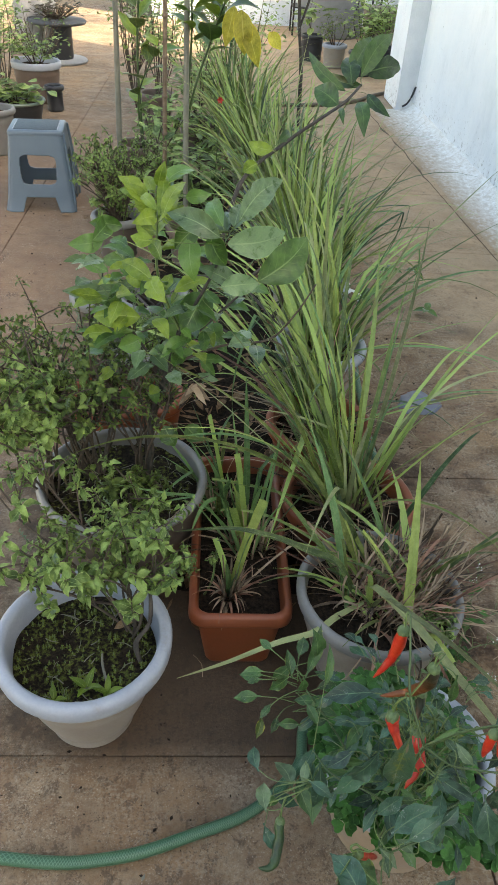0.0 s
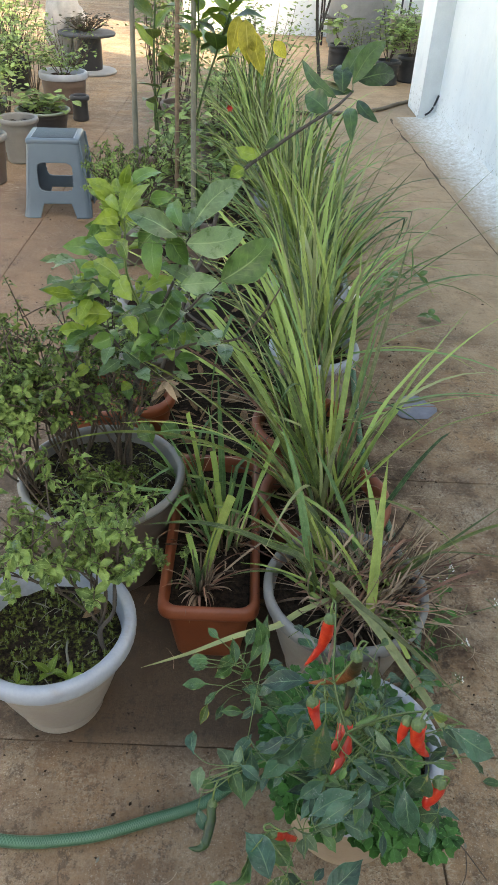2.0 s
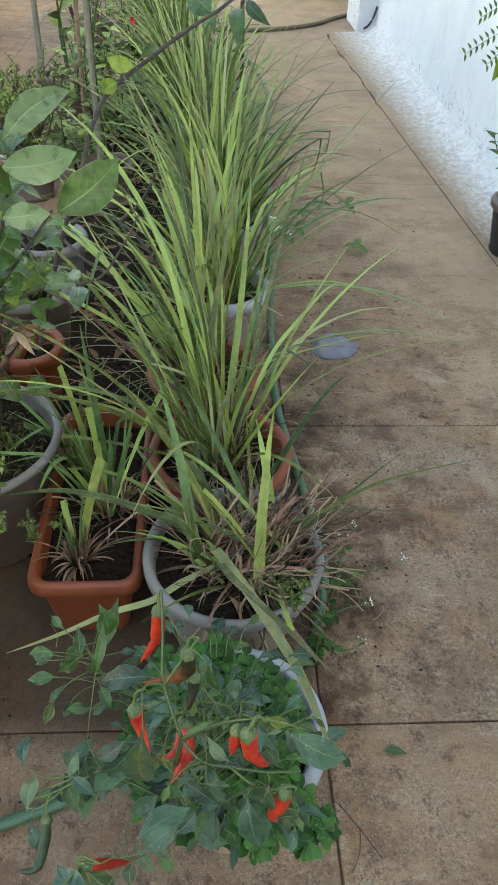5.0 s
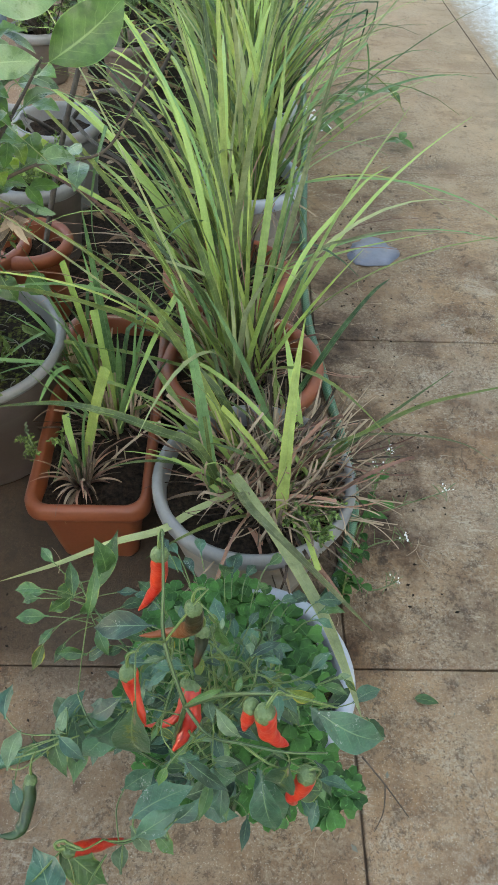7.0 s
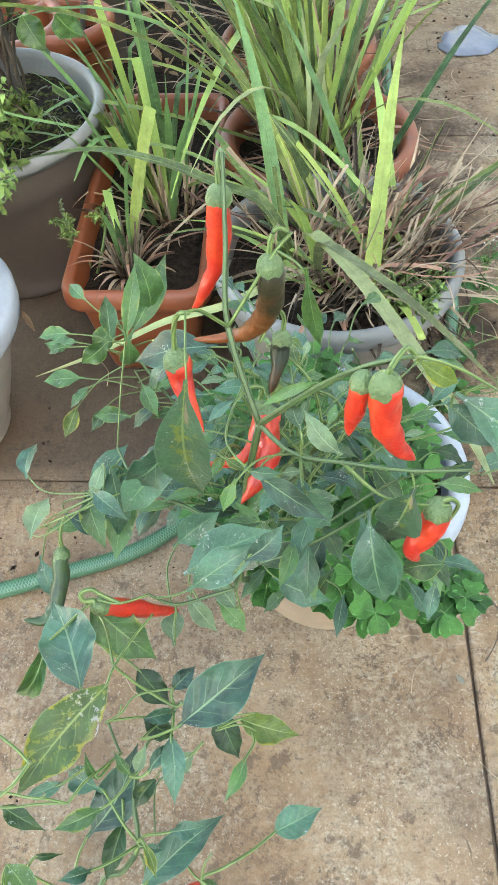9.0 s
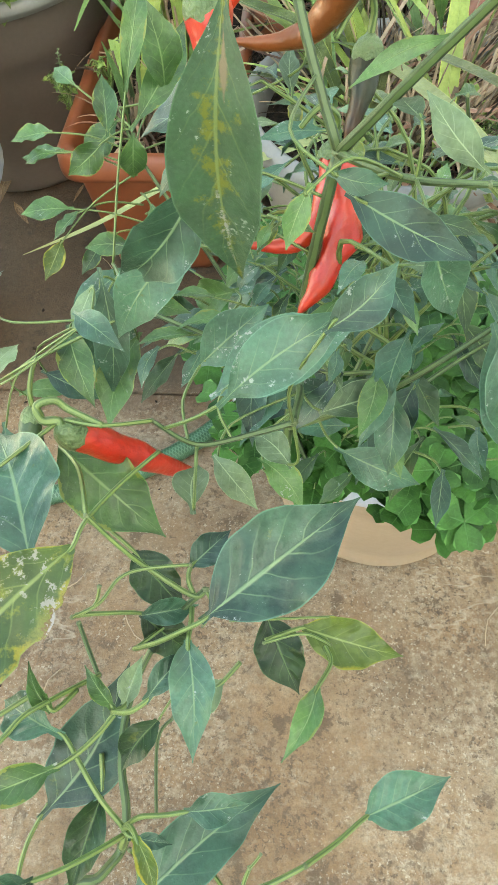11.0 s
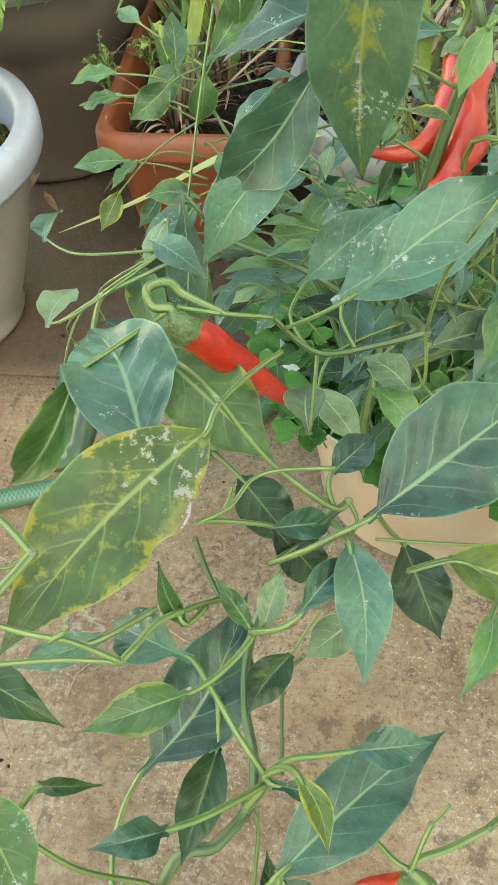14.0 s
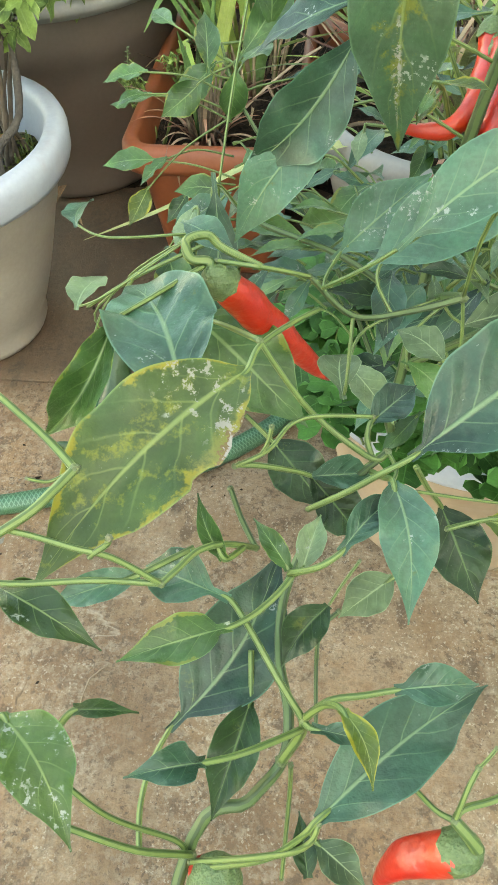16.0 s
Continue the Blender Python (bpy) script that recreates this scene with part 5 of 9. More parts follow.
BLADES = {
    "tall": blade_meshes("blade", ("blade", "blade_pale", "blade_blue", "blade", "blade_lime", "blade", "blade_pale"), 44, (0, 0), (2, 95), (0.30, 0.76), (0.008, 0.0165), 3),
    "short": blade_meshes("blade", ("blade", "blade_lime", "blade"), 14, (0, 0), (10, 80), (0.14, 0.36), (0.006, 0.013), 4, cut=0.3),
    "broad": blade_meshes("blade", ("blade", "blade_blue", "blade_lime", "blade"), 12, (0, 0), (5, 75), (0.20, 0.38), (0.012, 0.019), 14),
    "stub": blade_meshes("blade", ("blade", "blade_lime", "blade_blue"), 9, (0, 0), (0, 22), (0.14, 0.25), (0.010, 0.017), 15, cut=0.6),
    "blue": blade_meshes("blade", ("blade_blue",), 8, (0, 0), (5, 60), (0.22, 0.40), (0.010, 0.016), 5),
    "dry": blade_meshes("dry_blade", ("dry_blade", "dry_blade", "pink_blade"), 20, (0, 0), (10, 150), (0.08, 0.24), (0.002, 0.006), 6, cut=0.2),
    "tangle": blade_meshes("dry_blade", ("dry_blade", "dry_blade", "dry_blade", "dry_blade", "dry_blade", "pink_blade"), 26, (0, 0), (-50, 70), (0.07, 0.20), (0.002, 0.0065), 9, cut=0.5),
    "curl": blade_meshes("dry_blade", ("dry_blade", "pink_blade", "dry_blade"), 14, (0, 0), (50, 130), (0.05, 0.12), (0.004, 0.009), 10),
    "long_dry": blade_meshes("dry_blade", ("dry_blade", "pink_blade"), 8, (0, 0), (40, 130), (0.35, 0.6), (0.003, 0.007), 8),
}


def clump(at, label, counts, spread, lean=(3, 38), seed=1, ground=0.0, toward=None):
    """A grass clump: single blades, each an object on a shared mesh, round a tuft of sheaths."""
    r = random.Random(seed)
    p = thing("lemongrass", at, label, "grass plant", "lemongrass clumps")
    sheath = Geo()
    for i in range(26):
        a, q = r.uniform(0, 6.283), spread * math.sqrt(r.random())
        x, y = at[0] + q * math.cos(a), at[1] + q * math.sin(a)
        t = radians(r.uniform(2, 22))
        hgt = r.uniform(0.05, 0.11)
        sheath.tube([(x, y, at[2] - 0.012), (x + math.cos(a) * math.sin(t) * hgt, y + math.sin(a) * math.sin(t) * hgt, at[2] + hgt)], r.uniform(0.002, 0.004), 0.0015, seg=5, fine=2)
    tagged(part("sheath_tuft", sheath, MAT["dry_blade"], p, "straw-coloured leaf sheaths"), kind="stuff")
    for kind, n, ln, *way in counts:
        aim = way[0] if way else toward
        for i in range(n):
            a, q = r.uniform(0, 6.283), spread * math.sqrt(r.random())
            a2 = a + r.uniform(-0.6, 0.6)
            if aim is not None and r.random() < aim[1]:
                a2 = aim[0] + r.gauss(0, 0.5)
            tl = r.uniform(*ln) if r.random() < 0.85 else r.uniform(ln[1], ln[1] * 1.5)
            ob = new("dry_blade" if kind in ("dry", "long_dry", "tangle", "curl") else "blade", r.choice(BLADES[kind]))
            ob.parent = p
            sc = r.uniform(0.85, 1.15)
            m = pose(q * math.cos(a), q * math.sin(a), -0.005, 0, 0, math.degrees(a2)) @ pose(0, 0, 0, 0, tl, 0) @ pose(0, 0, 0, 0, 0, r.uniform(-25, 25))
            ob.matrix_basis = m @ Matrix.Diagonal((sc, sc * r.uniform(0.8, 1.2), sc, 1))
    return p


clump((0.352, 1.33, 0.195), "tall green lemongrass growing from a terracotta pot", [("tall", 52, (2, 31)), ("short", 10, (8, 50)), ("dry", 120, (30, 115)), ("tangle", 110, (15, 75)), ("long_dry", 8, (30, 60))], 0.055, seed=11, toward=(2.2, 0.5))
clump((0.40, 1.03, 0.222), "cut-back lemongrass with green and dead straw blades", [("broad", 11, (8, 48), (2.4, 0.75)), ("short", 24, (6, 50), (2.5, 0.5)), ("tangle", 430, (20, 78), (0.1, 0.60)), ("curl", 120, (15, 80), (-0.6, 0.4))], 0.105, seed=12)
clump((0.315, 1.66, 0.195), "lemongrass with arching green and reddish dry blades", [("tall", 56, (5, 46)), ("dry", 60, (30, 105)), ("tangle", 70, (15, 70)), ("long_dry", 18, (35, 65))], 0.06, seed=13, toward=(2.3, 0.55))
clump((0.365, 2.07, 0.205), "dense tall lemongrass in a white pot", [("tall", 100, (2, 42)), ("dry", 60, (25, 105))], 0.07, seed=14, toward=(2.0, 0.5))
clump((0.37, 2.55, 0.205), "dense lemongrass further down the row", [("tall", 150, (3, 46)), ("dry", 20, (30, 90))], 0.08, seed=15, toward=(1.2, 0.35))
clump((0.36, 3.05, 0.205), "dense lemongrass further down the row", [("tall", 140, (3, 48)), ("dry", 14, (30, 90))], 0.08, seed=16)
clump((0.30, 3.6, 0.205), "dense lemongrass further down the row", [("tall", 140, (3, 50))], 0.10, seed=17)
clump((0.22, 4.25, 0.205), "dense lemongrass at the end of the row", [("tall", 140, (3, 50))], 0.11, seed=18)
clump((0.16, 4.85, 0.205), "dense lemongrass at the end of the row", [("tall", 120, (3, 50))], 0.11, seed=19)
clump((0.10, 5.45, 0.205), "dense lemongrass at the end of the row", [("tall", 110, (3, 50))], 0.11, seed=20)
clump((0.058, 1.068, 0.162), "small cut grass tuft with dead outer blades in the planter", [("stub", 5, (2, 16)), ("curl", 34, (10, 48)), ("dry", 8, (25, 50))], 0.012, seed=21)
clump((0.105, 1.22, 0.155), "grass tuft with upright cut blades in the planter", [("stub", 12, (2, 18)), ("blue", 8, (5, 34)), ("curl", 36, (15, 75)), ("tangle", 20, (10, 60))], 0.04, seed=22)
clump((0.035, 1.37, 0.155), "blue-green grass tuft at the back of the planter", [("blue", 11, (10, 48)), ("stub", 6, (3, 25)), ("curl", 26, (10, 70))], 0.035, seed=23, toward=(2.9, 0.7))


def long_blade(name, pts, w, mat, label):
    """One long arching blade along a line of points."""
    g = Geo()
    path = smooth_path(pts, 6)
    n = len(path)
    for i, p in enumerate(path):
        t = i / (n - 1)
        d = (path[min(i + 1, n - 1)] - path[max(i - 1, 0)]).normalized()
        s = d.cross(Vector((0, 0, 1)))
        s = s.normalized() if s.length > 0.1 else Vector((1, 0, 0))
        u = s.cross(d)
        hw = max(0.0006, w * 0.5 * min(1, 0.6 + 2 * t) * (1 - t ** 4))
        g.v += [p - s * hw + u * hw * 0.3, p, p + s * hw + u * hw * 0.3]
        g.uv += [(0, t), (0.5, t), (1, t)]
    g.f += [(i * 3 + j, i * 3 + j + 1, (i + 1) * 3 + j + 1, (i + 1) * 3 + j) for i in range(n - 1) for j in (0, 1)]
    return part(name, g, MAT[mat], stray, label)


stray = thing("lemongrass", (0.38, 0.98, 0.22), "long stray lemongrass blades arching out of the white pot", "grass plant", "lemongrass clumps")
long_blade("blade", [(0.345, 0.99, 0.24), (0.334, 0.957, 0.327), (0.39, 0.84, 0.352), (0.452, 0.718, 0.344), (0.475, 0.62, 0.37), (0.487, 0.549, 0.387)], 0.019, "blade_pale", "long pale olive blade")
long_blade("blade", [(0.345, 0.97, 0.24), (0.345, 0.905, 0.35), (0.362, 0.832, 0.402), (0.433, 0.735, 0.415), (0.515, 0.665, 0.375)], 0.014, "blade_pale", "long green blade bent over the pale one")
long_blade("blade", [(0.335, 0.99, 0.24), (0.273, 0.95, 0.241), (0.221, 0.90, 0.254), (0.146, 0.88, 0.246), (0.05, 0.87, 0.197), (-0.047, 0.86, 0.159)], 0.015, "blade_pale", "long pale green blade")
long_blade("blade", [(0.33, 1.0, 0.23), (0.309, 1.0, 0.262), (0.271, 1.02, 0.325), (0.212, 1.03, 0.347), (0.14, 1.04, 0.374), (0.05, 1.05, 0.387), (-0.06, 1.06, 0.366)], 0.021, "blade", "broad green blade arching over the planter")
long_blade("blade", [(0.45, 1.03, 0.23), (0.51, 1.03, 0.321), (0.549, 1.02, 0.367), (0.62, 1.02, 0.424), (0.684, 1.02, 0.453), (0.80, 1.02, 0.49)], 0.010, "blade_lime", "long bright green blade")
long_blade("blade", [(0.44, 1.03, 0.23), (0.474, 1.03, 0.306), (0.544, 1.03, 0.347), (0.633, 1.02, 0.36), (0.712, 1.02, 0.342), (0.767, 1.01, 0.311)], 0.006, "blade_pale", "thin pale blade")
long_blade("blade", [(0.38, 1.33, 0.21), (0.413, 1.33, 0.355), (0.479, 1.36, 0.474), (0.54, 1.38, 0.492), (0.624, 1.40, 0.50), (0.757, 1.42, 0.486)], 0.009, "blade_pale", "thin arching blade")
long_blade("blade", [(0.385, 1.33, 0.21), (0.421, 1.33, 0.39), (0.465, 1.38, 0.472), (0.524, 1.45, 0.508), (0.577, 1.50, 0.545), (0.619, 1.52, 0.563)], 0.010, "blade", "arching green blade")
long_blade("blade", [(0.40, 1.17, 0.16), (0.434, 1.20, 0.225), (0.485, 1.22, 0.326), (0.528, 1.24, 0.403), (0.569, 1.25, 0.47), (0.596, 1.26, 0.493)], 0.015, "blade_blue", "straight leaning green blade")


long_blade("blade", [(0.254, 1.350, 0.388), (0.235, 1.360, 0.404), (0.156, 1.380, 0.476), (0.088, 1.400, 0.537), (-0.011, 1.420, 0.593), (-0.071, 1.430, 0.619)], 0.011, "pink_blade", "long reddish dry blade")
long_blade("blade", [(0.254, 1.300, 0.301), (0.200, 1.290, 0.371), (0.126, 1.280, 0.474), (0.073, 1.270, 0.533), (0.005, 1.260, 0.592)], 0.010, "blade_pale", "long fading blade with a dry pink tip")


back_tuft = thing("lemongrass", (0.06, 1.34, 0.16), "broad blue-green blades leaning out of the planter", "grass plant", "lemongrass clumps")
stray = back_tuft
for pts, w in (([(0.048, 1.34, 0.155), (0.03, 1.33, 0.28), (0.0, 1.315, 0.40), (-0.035, 1.30, 0.52)], 0.020), ([(0.050, 1.33, 0.155), (0.035, 1.31, 0.27), (0.008, 1.28, 0.37), (-0.03, 1.25, 0.45)], 0.018),
               ([(0.045, 1.33, 0.155), (0.0, 1.27, 0.27), (-0.09, 1.20, 0.345), (-0.19, 1.14, 0.42)], 0.013), ([(0.095, 1.30, 0.155), (0.096, 1.29, 0.28), (0.091, 1.29, 0.40), (0.080, 1.30, 0.585)], 0.017),
               ([(0.085, 1.34, 0.155), (0.075, 1.35, 0.30), (0.055, 1.36, 0.47)], 0.015), ([(0.10, 1.27, 0.155), (0.115, 1.25, 0.27), (0.125, 1.22, 0.36)], 0.014), ([(0.055, 1.33, 0.155), (0.045, 1.30, 0.24), (0.0, 1.24, 0.28), (-0.03, 1.18, 0.25)], 0.014)):
    long_blade("blade", pts, w, "blade_blue", "")


# ---- small-leaved basil bushes ----
def basil(at, label, height, spread, stems, seed, leaf=0.022, mat="tulsi", density=9, spikes=10, wood="twig", lean=(0, 0), name="basil_plant", zmin=0.35, thick=0.0034, side=9):
    r = random.Random(seed)
    random.seed(seed)
    p = thing(name, at, label, "plant", "basil plants")
    base = Vector(at)
    wd, lv, fl = Geo(), Geo(), Geo()
    tips = []
    for i in range(stems):
        a = 6.283 * i / stems + r.uniform(-0.5, 0.5)
        q = spread * math.sqrt(r.uniform(0.05, 1.0))
        end = base + Vector((q * math.cos(a) + lean[0], q * math.sin(a) + lean[1], height * r.uniform(0.6, 1.05)))
        mid = base.lerp(end, 0.5) + Vector((r.uniform(-0.03, 0.03) - lean[0] * 0.2, r.uniform(-0.03, 0.03), 0.02))
        root = base + Vector((r.uniform(-0.02, 0.02), r.uniform(-0.02, 0.02), -0.015))
        bend = Vector((r.uniform(-0.03, 0.03), r.uniform(-0.03, 0.03), r.uniform(-0.01, 0.02)))
        wd.tube([root, root.lerp(mid, 0.5) + bend, mid, mid.lerp(end, 0.5) - bend * 0.7, end], thick, 0.0012, seg=6, fine=4, lumps=0.25)
        for k in range(side):
            t = r.uniform(zmin, 0.95)
            s0 = root.lerp(mid, t * 2) if t < 0.5 else mid.lerp(end, t * 2 - 1)
            d = Vector((r.uniform(-1, 1), r.uniform(-1, 1), r.uniform(0.1, 1.0))).normalized() * r.uniform(0.045, 0.11) * (spread / 0.16)
            wd.tube([s0, s0 + d * 0.6 + Vector((0, 0, 0.008)), s0 + d], 0.002, 0.0008, seg=5, fine=3)
            tips.append((s0 + d, d.normalized(), 1.0))
            tips.append((s0 + d * r.uniform(0.45, 0.7), d.normalized(), 0.55))
        tips.append((end, (end - mid).normalized(), 1.0))
    # leaves stand in crossed pairs, small and upright at a shoot's tip, larger and drooping below it
    for e, d, full in tips:
        a0 = d.orthogonal().normalized()
        b0 = d.cross(a0)
        turn, size = r.uniform(0, 3.14), r.uniform(0.7, 1.15)
        for k in range(max(2, int(density * full))):
            level = k // 2
            a = turn + level * 1.571 + (k % 2) * 3.142 + r.uniform(-0.3, 0.3)
            open_ = radians(r.uniform(28, 48) + 19 * level)
            way = d * math.cos(open_) + (a0 * math.cos(a) + b0 * math.sin(a)) * math.sin(open_) + Vector((0, 0, -0.10 * level))
            way.normalize()
            s = e - d * (0.0065 * level + r.uniform(0, 0.003))
            L = leaf * size * min(1.2, 0.45 + 0.24 * level) * r.uniform(0.8, 1.2)
            lv.lamina(s, s + way * L, L * r.uniform(0.44, 0.60), d + Vector((r.uniform(-0.3, 0.3), r.uniform(-0.3, 0.3), 0.5)), arch=r.uniform(0.0, 0.28), fold=r.uniform(0.15, 0.9), wave=r.uniform(0.1, 0.5), sway=r.uniform(-0.12, 0.12), n=6, m=2, a=0.8, b=0.95, quilt=0.2, veins=3, rag=0.12, drip=0.1)
    for k in range(spikes):
        e, d, full = r.choice(tips)
        up = (d + Vector((0, 0, 0.9))).normalized()
        L = r.uniform(0.03, 0.06)
        fl.tube([e, e + up * L], 0.0012, 0.0006, seg=4, fine=2)
        for j in range(12):
            q = e + up * (L * (0.2 + 0.8 * j / 12))
            a = j * 2.4
            o = Vector((math.cos(a), math.sin(a), 0.2)) * 0.005
            fl.leaf(q, q + o, 0.004, (0, 0, 1), n=2, m=1)
    part("branchwork", wd, MAT[wood], p, "brown woody stems")
    tagged(part("foliage", lv, MAT[mat], p), kind="stuff")
    if spikes:
        tagged(part("flower_cover", fl, MAT["pale_leaf"], p, "pale green flower spikes"), kind="stuff")
    return p


basil((-0.13, 0.93, 0.205), "leafy holy basil with flower spikes in a white pot", 0.31, 0.185, 11, 31, leaf=0.025, density=10, lean=(-0.11, 0.08), spikes=18, zmin=0.42, thick=0.0030, side=7)
basil((-0.26, 1.36, 0.255), "spreading basil bush with dense small leaves", 0.38, 0.20, 20, 32, leaf=0.022, mat="tulsi_dark", density=7, spikes=40, lean=(-0.09, 0.02), zmin=0.5)
basil((-0.33, 1.28, 0.255), "bright-leaved basil bush leaning over the taupe pot's rim", 0.36, 0.14, 12, 33, leaf=0.024, density=10, spikes=8, lean=(-0.12, -0.02), zmin=0.5)
basil((-0.15, 1.24, 0.255), "low sprawling basil shoots along the pot's edge", 0.07, 0.10, 5, 38, leaf=0.028, mat="tulsi_dark", density=6, spikes=3, wood="twig")
basil((-0.15, 1.35, 0.255), "twiggy dry-flowered basil stems round the shrub's trunk", 0.40, 0.12, 14, 39, leaf=0.022, mat="tulsi_dark", density=4, spikes=50, wood="twig", zmin=0.5)
basil((-0.44, 3.30, 0.155), "bushy fine-leaved basil in a white pot", 0.36, 0.20, 30, 34, leaf=0.019, density=9, spikes=20, wood="twig", zmin=0.1)
basil((-0.205, 2.05, 0.22), "low mat of small green weeds", 0.07, 0.10, 12, 35, leaf=0.02, density=6, spikes=0, wood="stem", name="weeds")
basil((-0.02, 1.10, 0.15), "small basil seedling at the planter's corner", 0.10, 0.04, 3, 36, leaf=0.018, density=3, spikes=2, wood="stem")
basil((0.47, 0.93, 0.215), "fine green clover weeds between the straw", 0.04, 0.05, 5, 37, leaf=0.018, density=5, spikes=0, wood="stem", name="weeds")


# ---- broad-leaved shrubs ----
def broad(at, label, limbs, seed, leaf=(0.07, 0.11), mats=("shrub",), density=5, wood="bark", r0=0.008, name="shrub", group="garden shrubs", category="shrub", ratio=0.52, from_t=0.35):
    """A shrub of given limbs with single large leaves along them."""
    r = random.Random(seed)
    random.seed(seed)
    p = thing(name, at, label, category, group)
    for limb in limbs:
        pts = smooth_path([at] + list(limb), 5)
        part("limb", Geo().tube([at] + list(limb), r0, r0 * 0.3, seg=7, fine=5), MAT[wood], p)
        n = len(pts)
        steps = max(3, int(density * sum((pts[i + 1] - pts[i]).length for i in range(n - 1)) / 0.12))
        for k in range(steps):
            t = from_t + (1 - from_t) * k / (steps - 1)
            i = min(n - 2, int(t * (n - 1)))
            s = pts[i].lerp(pts[i + 1], t * (n - 1) - i)
            a = k * 2.4 + r.uniform(-0.5, 0.5)
            d = (Vector((math.cos(a), math.sin(a), r.uniform(-0.15, 0.5))) + (pts[i + 1] - pts[i]).normalized() * 0.5).normalized()
            L = r.uniform(*leaf) * (0.75 if k == steps - 1 else 1)
            g = Geo()
            b = s + d * 0.012
            g.tube([s, b], 0.0014, 0.001, seg=4, fine=1, cap=False)
            g.leaf(b, b + d * L - Vector((0, 0, r.uniform(0, 0.25) * L)), L * ratio * r.uniform(0.85, 1.1), (r.uniform(-0.3, 0.3), r.uniform(-0.3, 0.3), 1), curl=r.uniform(0.02, 0.25), fold=0.22, wave=0.08, n=8, m=2)
            part("leaf", g, MAT[r.choice(mats)], p)
    return p


# bare bent branches over the grey pot
br = thing("dead_branch", (-0.2, 2.36, 0.21), "bare bent grey branches sagging over the pots", "branch")
for pts in ([(-0.2, 2.36, 0.2), (-0.05, 2.2, 0.40), (0.08, 2.05, 0.45), (0.18, 1.9, 0.42), (0.25, 1.8, 0.36)], [(-0.18, 2.36, 0.2), (-0.12, 2.15, 0.36), (-0.02, 1.98, 0.37), (0.10, 1.90, 0.34)], [(0.08, 2.05, 0.45), (0.15, 1.98, 0.54), (0.19, 1.96, 0.62)],
            [(-0.2, 2.38, 0.2), (-0.25, 2.2, 0.34), (-0.16, 2.0, 0.36)], [(0.18, 1.9, 0.42), (0.2, 1.85, 0.5), (0.17, 1.82, 0.58)]):
    part("limb", Geo().tube(pts, 0.0075, 0.003, seg=7, fine=6, lumps=0.2), MAT["bark"], br)
# withered flower
wf = thing("withered_flower", (-0.10, 1.70, 0.30), "withered straw-coloured trumpet flower", "flower")
random.seed(5)
for k in range(9):
    a = k * 0.7
    part("petal", Geo().leaf((-0.03, 1.285, 0.575), (-0.03 + 0.035 * math.cos(a), 1.27 + 0.02 * math.sin(a), 0.565 + 0.03 * math.sin(a * 1.7) - 0.02), 0.014, (0, -1, 0.4), curl=0.3, n=5), MAT["dry_blade"], wf)
part("stalk", Geo().tube([(-0.09, 1.31, 0.59), (-0.06, 1.29, 0.585), (-0.03, 1.285, 0.575)], 0.002, seg=5), MAT["dry_blade"], wf)


# ---- stakes and the saplings on them ----
def stake(x, y, h, r, lean=(0, 0), z0=0.0, label="weathered pale wooden stake pushed into a pot", mat="pole"):
    s = thing("garden_stake", (x, y, z0), label, "stake", "garden stakes")
    part("pole", Geo().tube([(x, y, z0), (x + lean[0] * 0.5, y + lean[1] * 0.5, z0 + h * 0.5), (x + lean[0], y + lean[1], z0 + h)], r, r * 0.9, seg=9, fine=4, lumps=0.12), MAT[mat], s)
    return s


stake(-0.535, 4.25, 1.9, 0.015, (0.03, 0.02))
stake(-0.125, 3.20, 1.8, 0.0115, (0.01, 0.0))
cane = stake(-0.25, 3.7, 1.6, 0.011, (0.02, 0.1), label="brown jointed cane pushed into a pot", mat="cane")
for i in range(9):
    h = 0.12 + 0.165 * i
    part("joint", Geo().lathe([(0.010, -0.010), (0.0135, -0.004), (0.0145, 0.0), (0.0135, 0.004), (0.010, 0.010)], 10, (-0.25 + 0.02 * h / 1.6, 3.7 + 0.1 * h / 1.6, h)), MAT["cane"], cane)
broad((-0.10, 3.25, 0.13), "staked sapling with large yellowing lobed leaves", [[(-0.12, 3.25, 0.6), (-0.10, 3.22, 1.0), (-0.12, 3.2, 1.35)], [(-0.12, 3.25, 0.6), (-0.02, 3.22, 0.95), (0.06, 3.15, 1.15)]], 51, mats=("shrub", "yellow_leaf", "shrub_lime"), density=2.2, leaf=(0.10, 0.17), wood="stem_dark", from_t=0.6, ratio=0.6, name="sapling")
broad((-0.40, 4.3, 0.2), "tall staked plant with broad drooping leaves", [[(-0.42, 4.3, 0.7), (-0.38, 4.26, 1.2), (-0.36, 4.2, 1.5)], [(-0.42, 4.3, 0.5), (-0.3, 4.2, 0.75)]], 52, mats=("shrub", "shrub_lime", "yellow_leaf"), density=2.2, leaf=(0.12, 0.2), wood="stem_dark", from_t=0.35, ratio=0.55, name="sapling")
yl = thing("yellow_leaves", (0.06, 3.15, 1.1), "drooping bright yellow dying leaves on the sapling", "leaf")
random.seed(9)
for (bx, by, bz), (dx, dy, dz), w in (((0.085, 3.1, 1.06), (0.02, -0.01, -0.15), 0.075), ((0.10, 3.1, 1.03), (0.06, -0.01, -0.16), 0.07), ((0.06, 3.12, 1.07), (-0.03, 0.0, -0.14), 0.06), ((0.20, 3.2, 0.98), (0.05, 0, -0.06), 0.05)):
    part("leaf", Geo().leaf((bx, by, bz), (bx + dx, by + dy, bz + dz), w, (0, -1, 0.2), curl=0.2, wave=0.25, n=9), MAT["yellow_far"], yl)


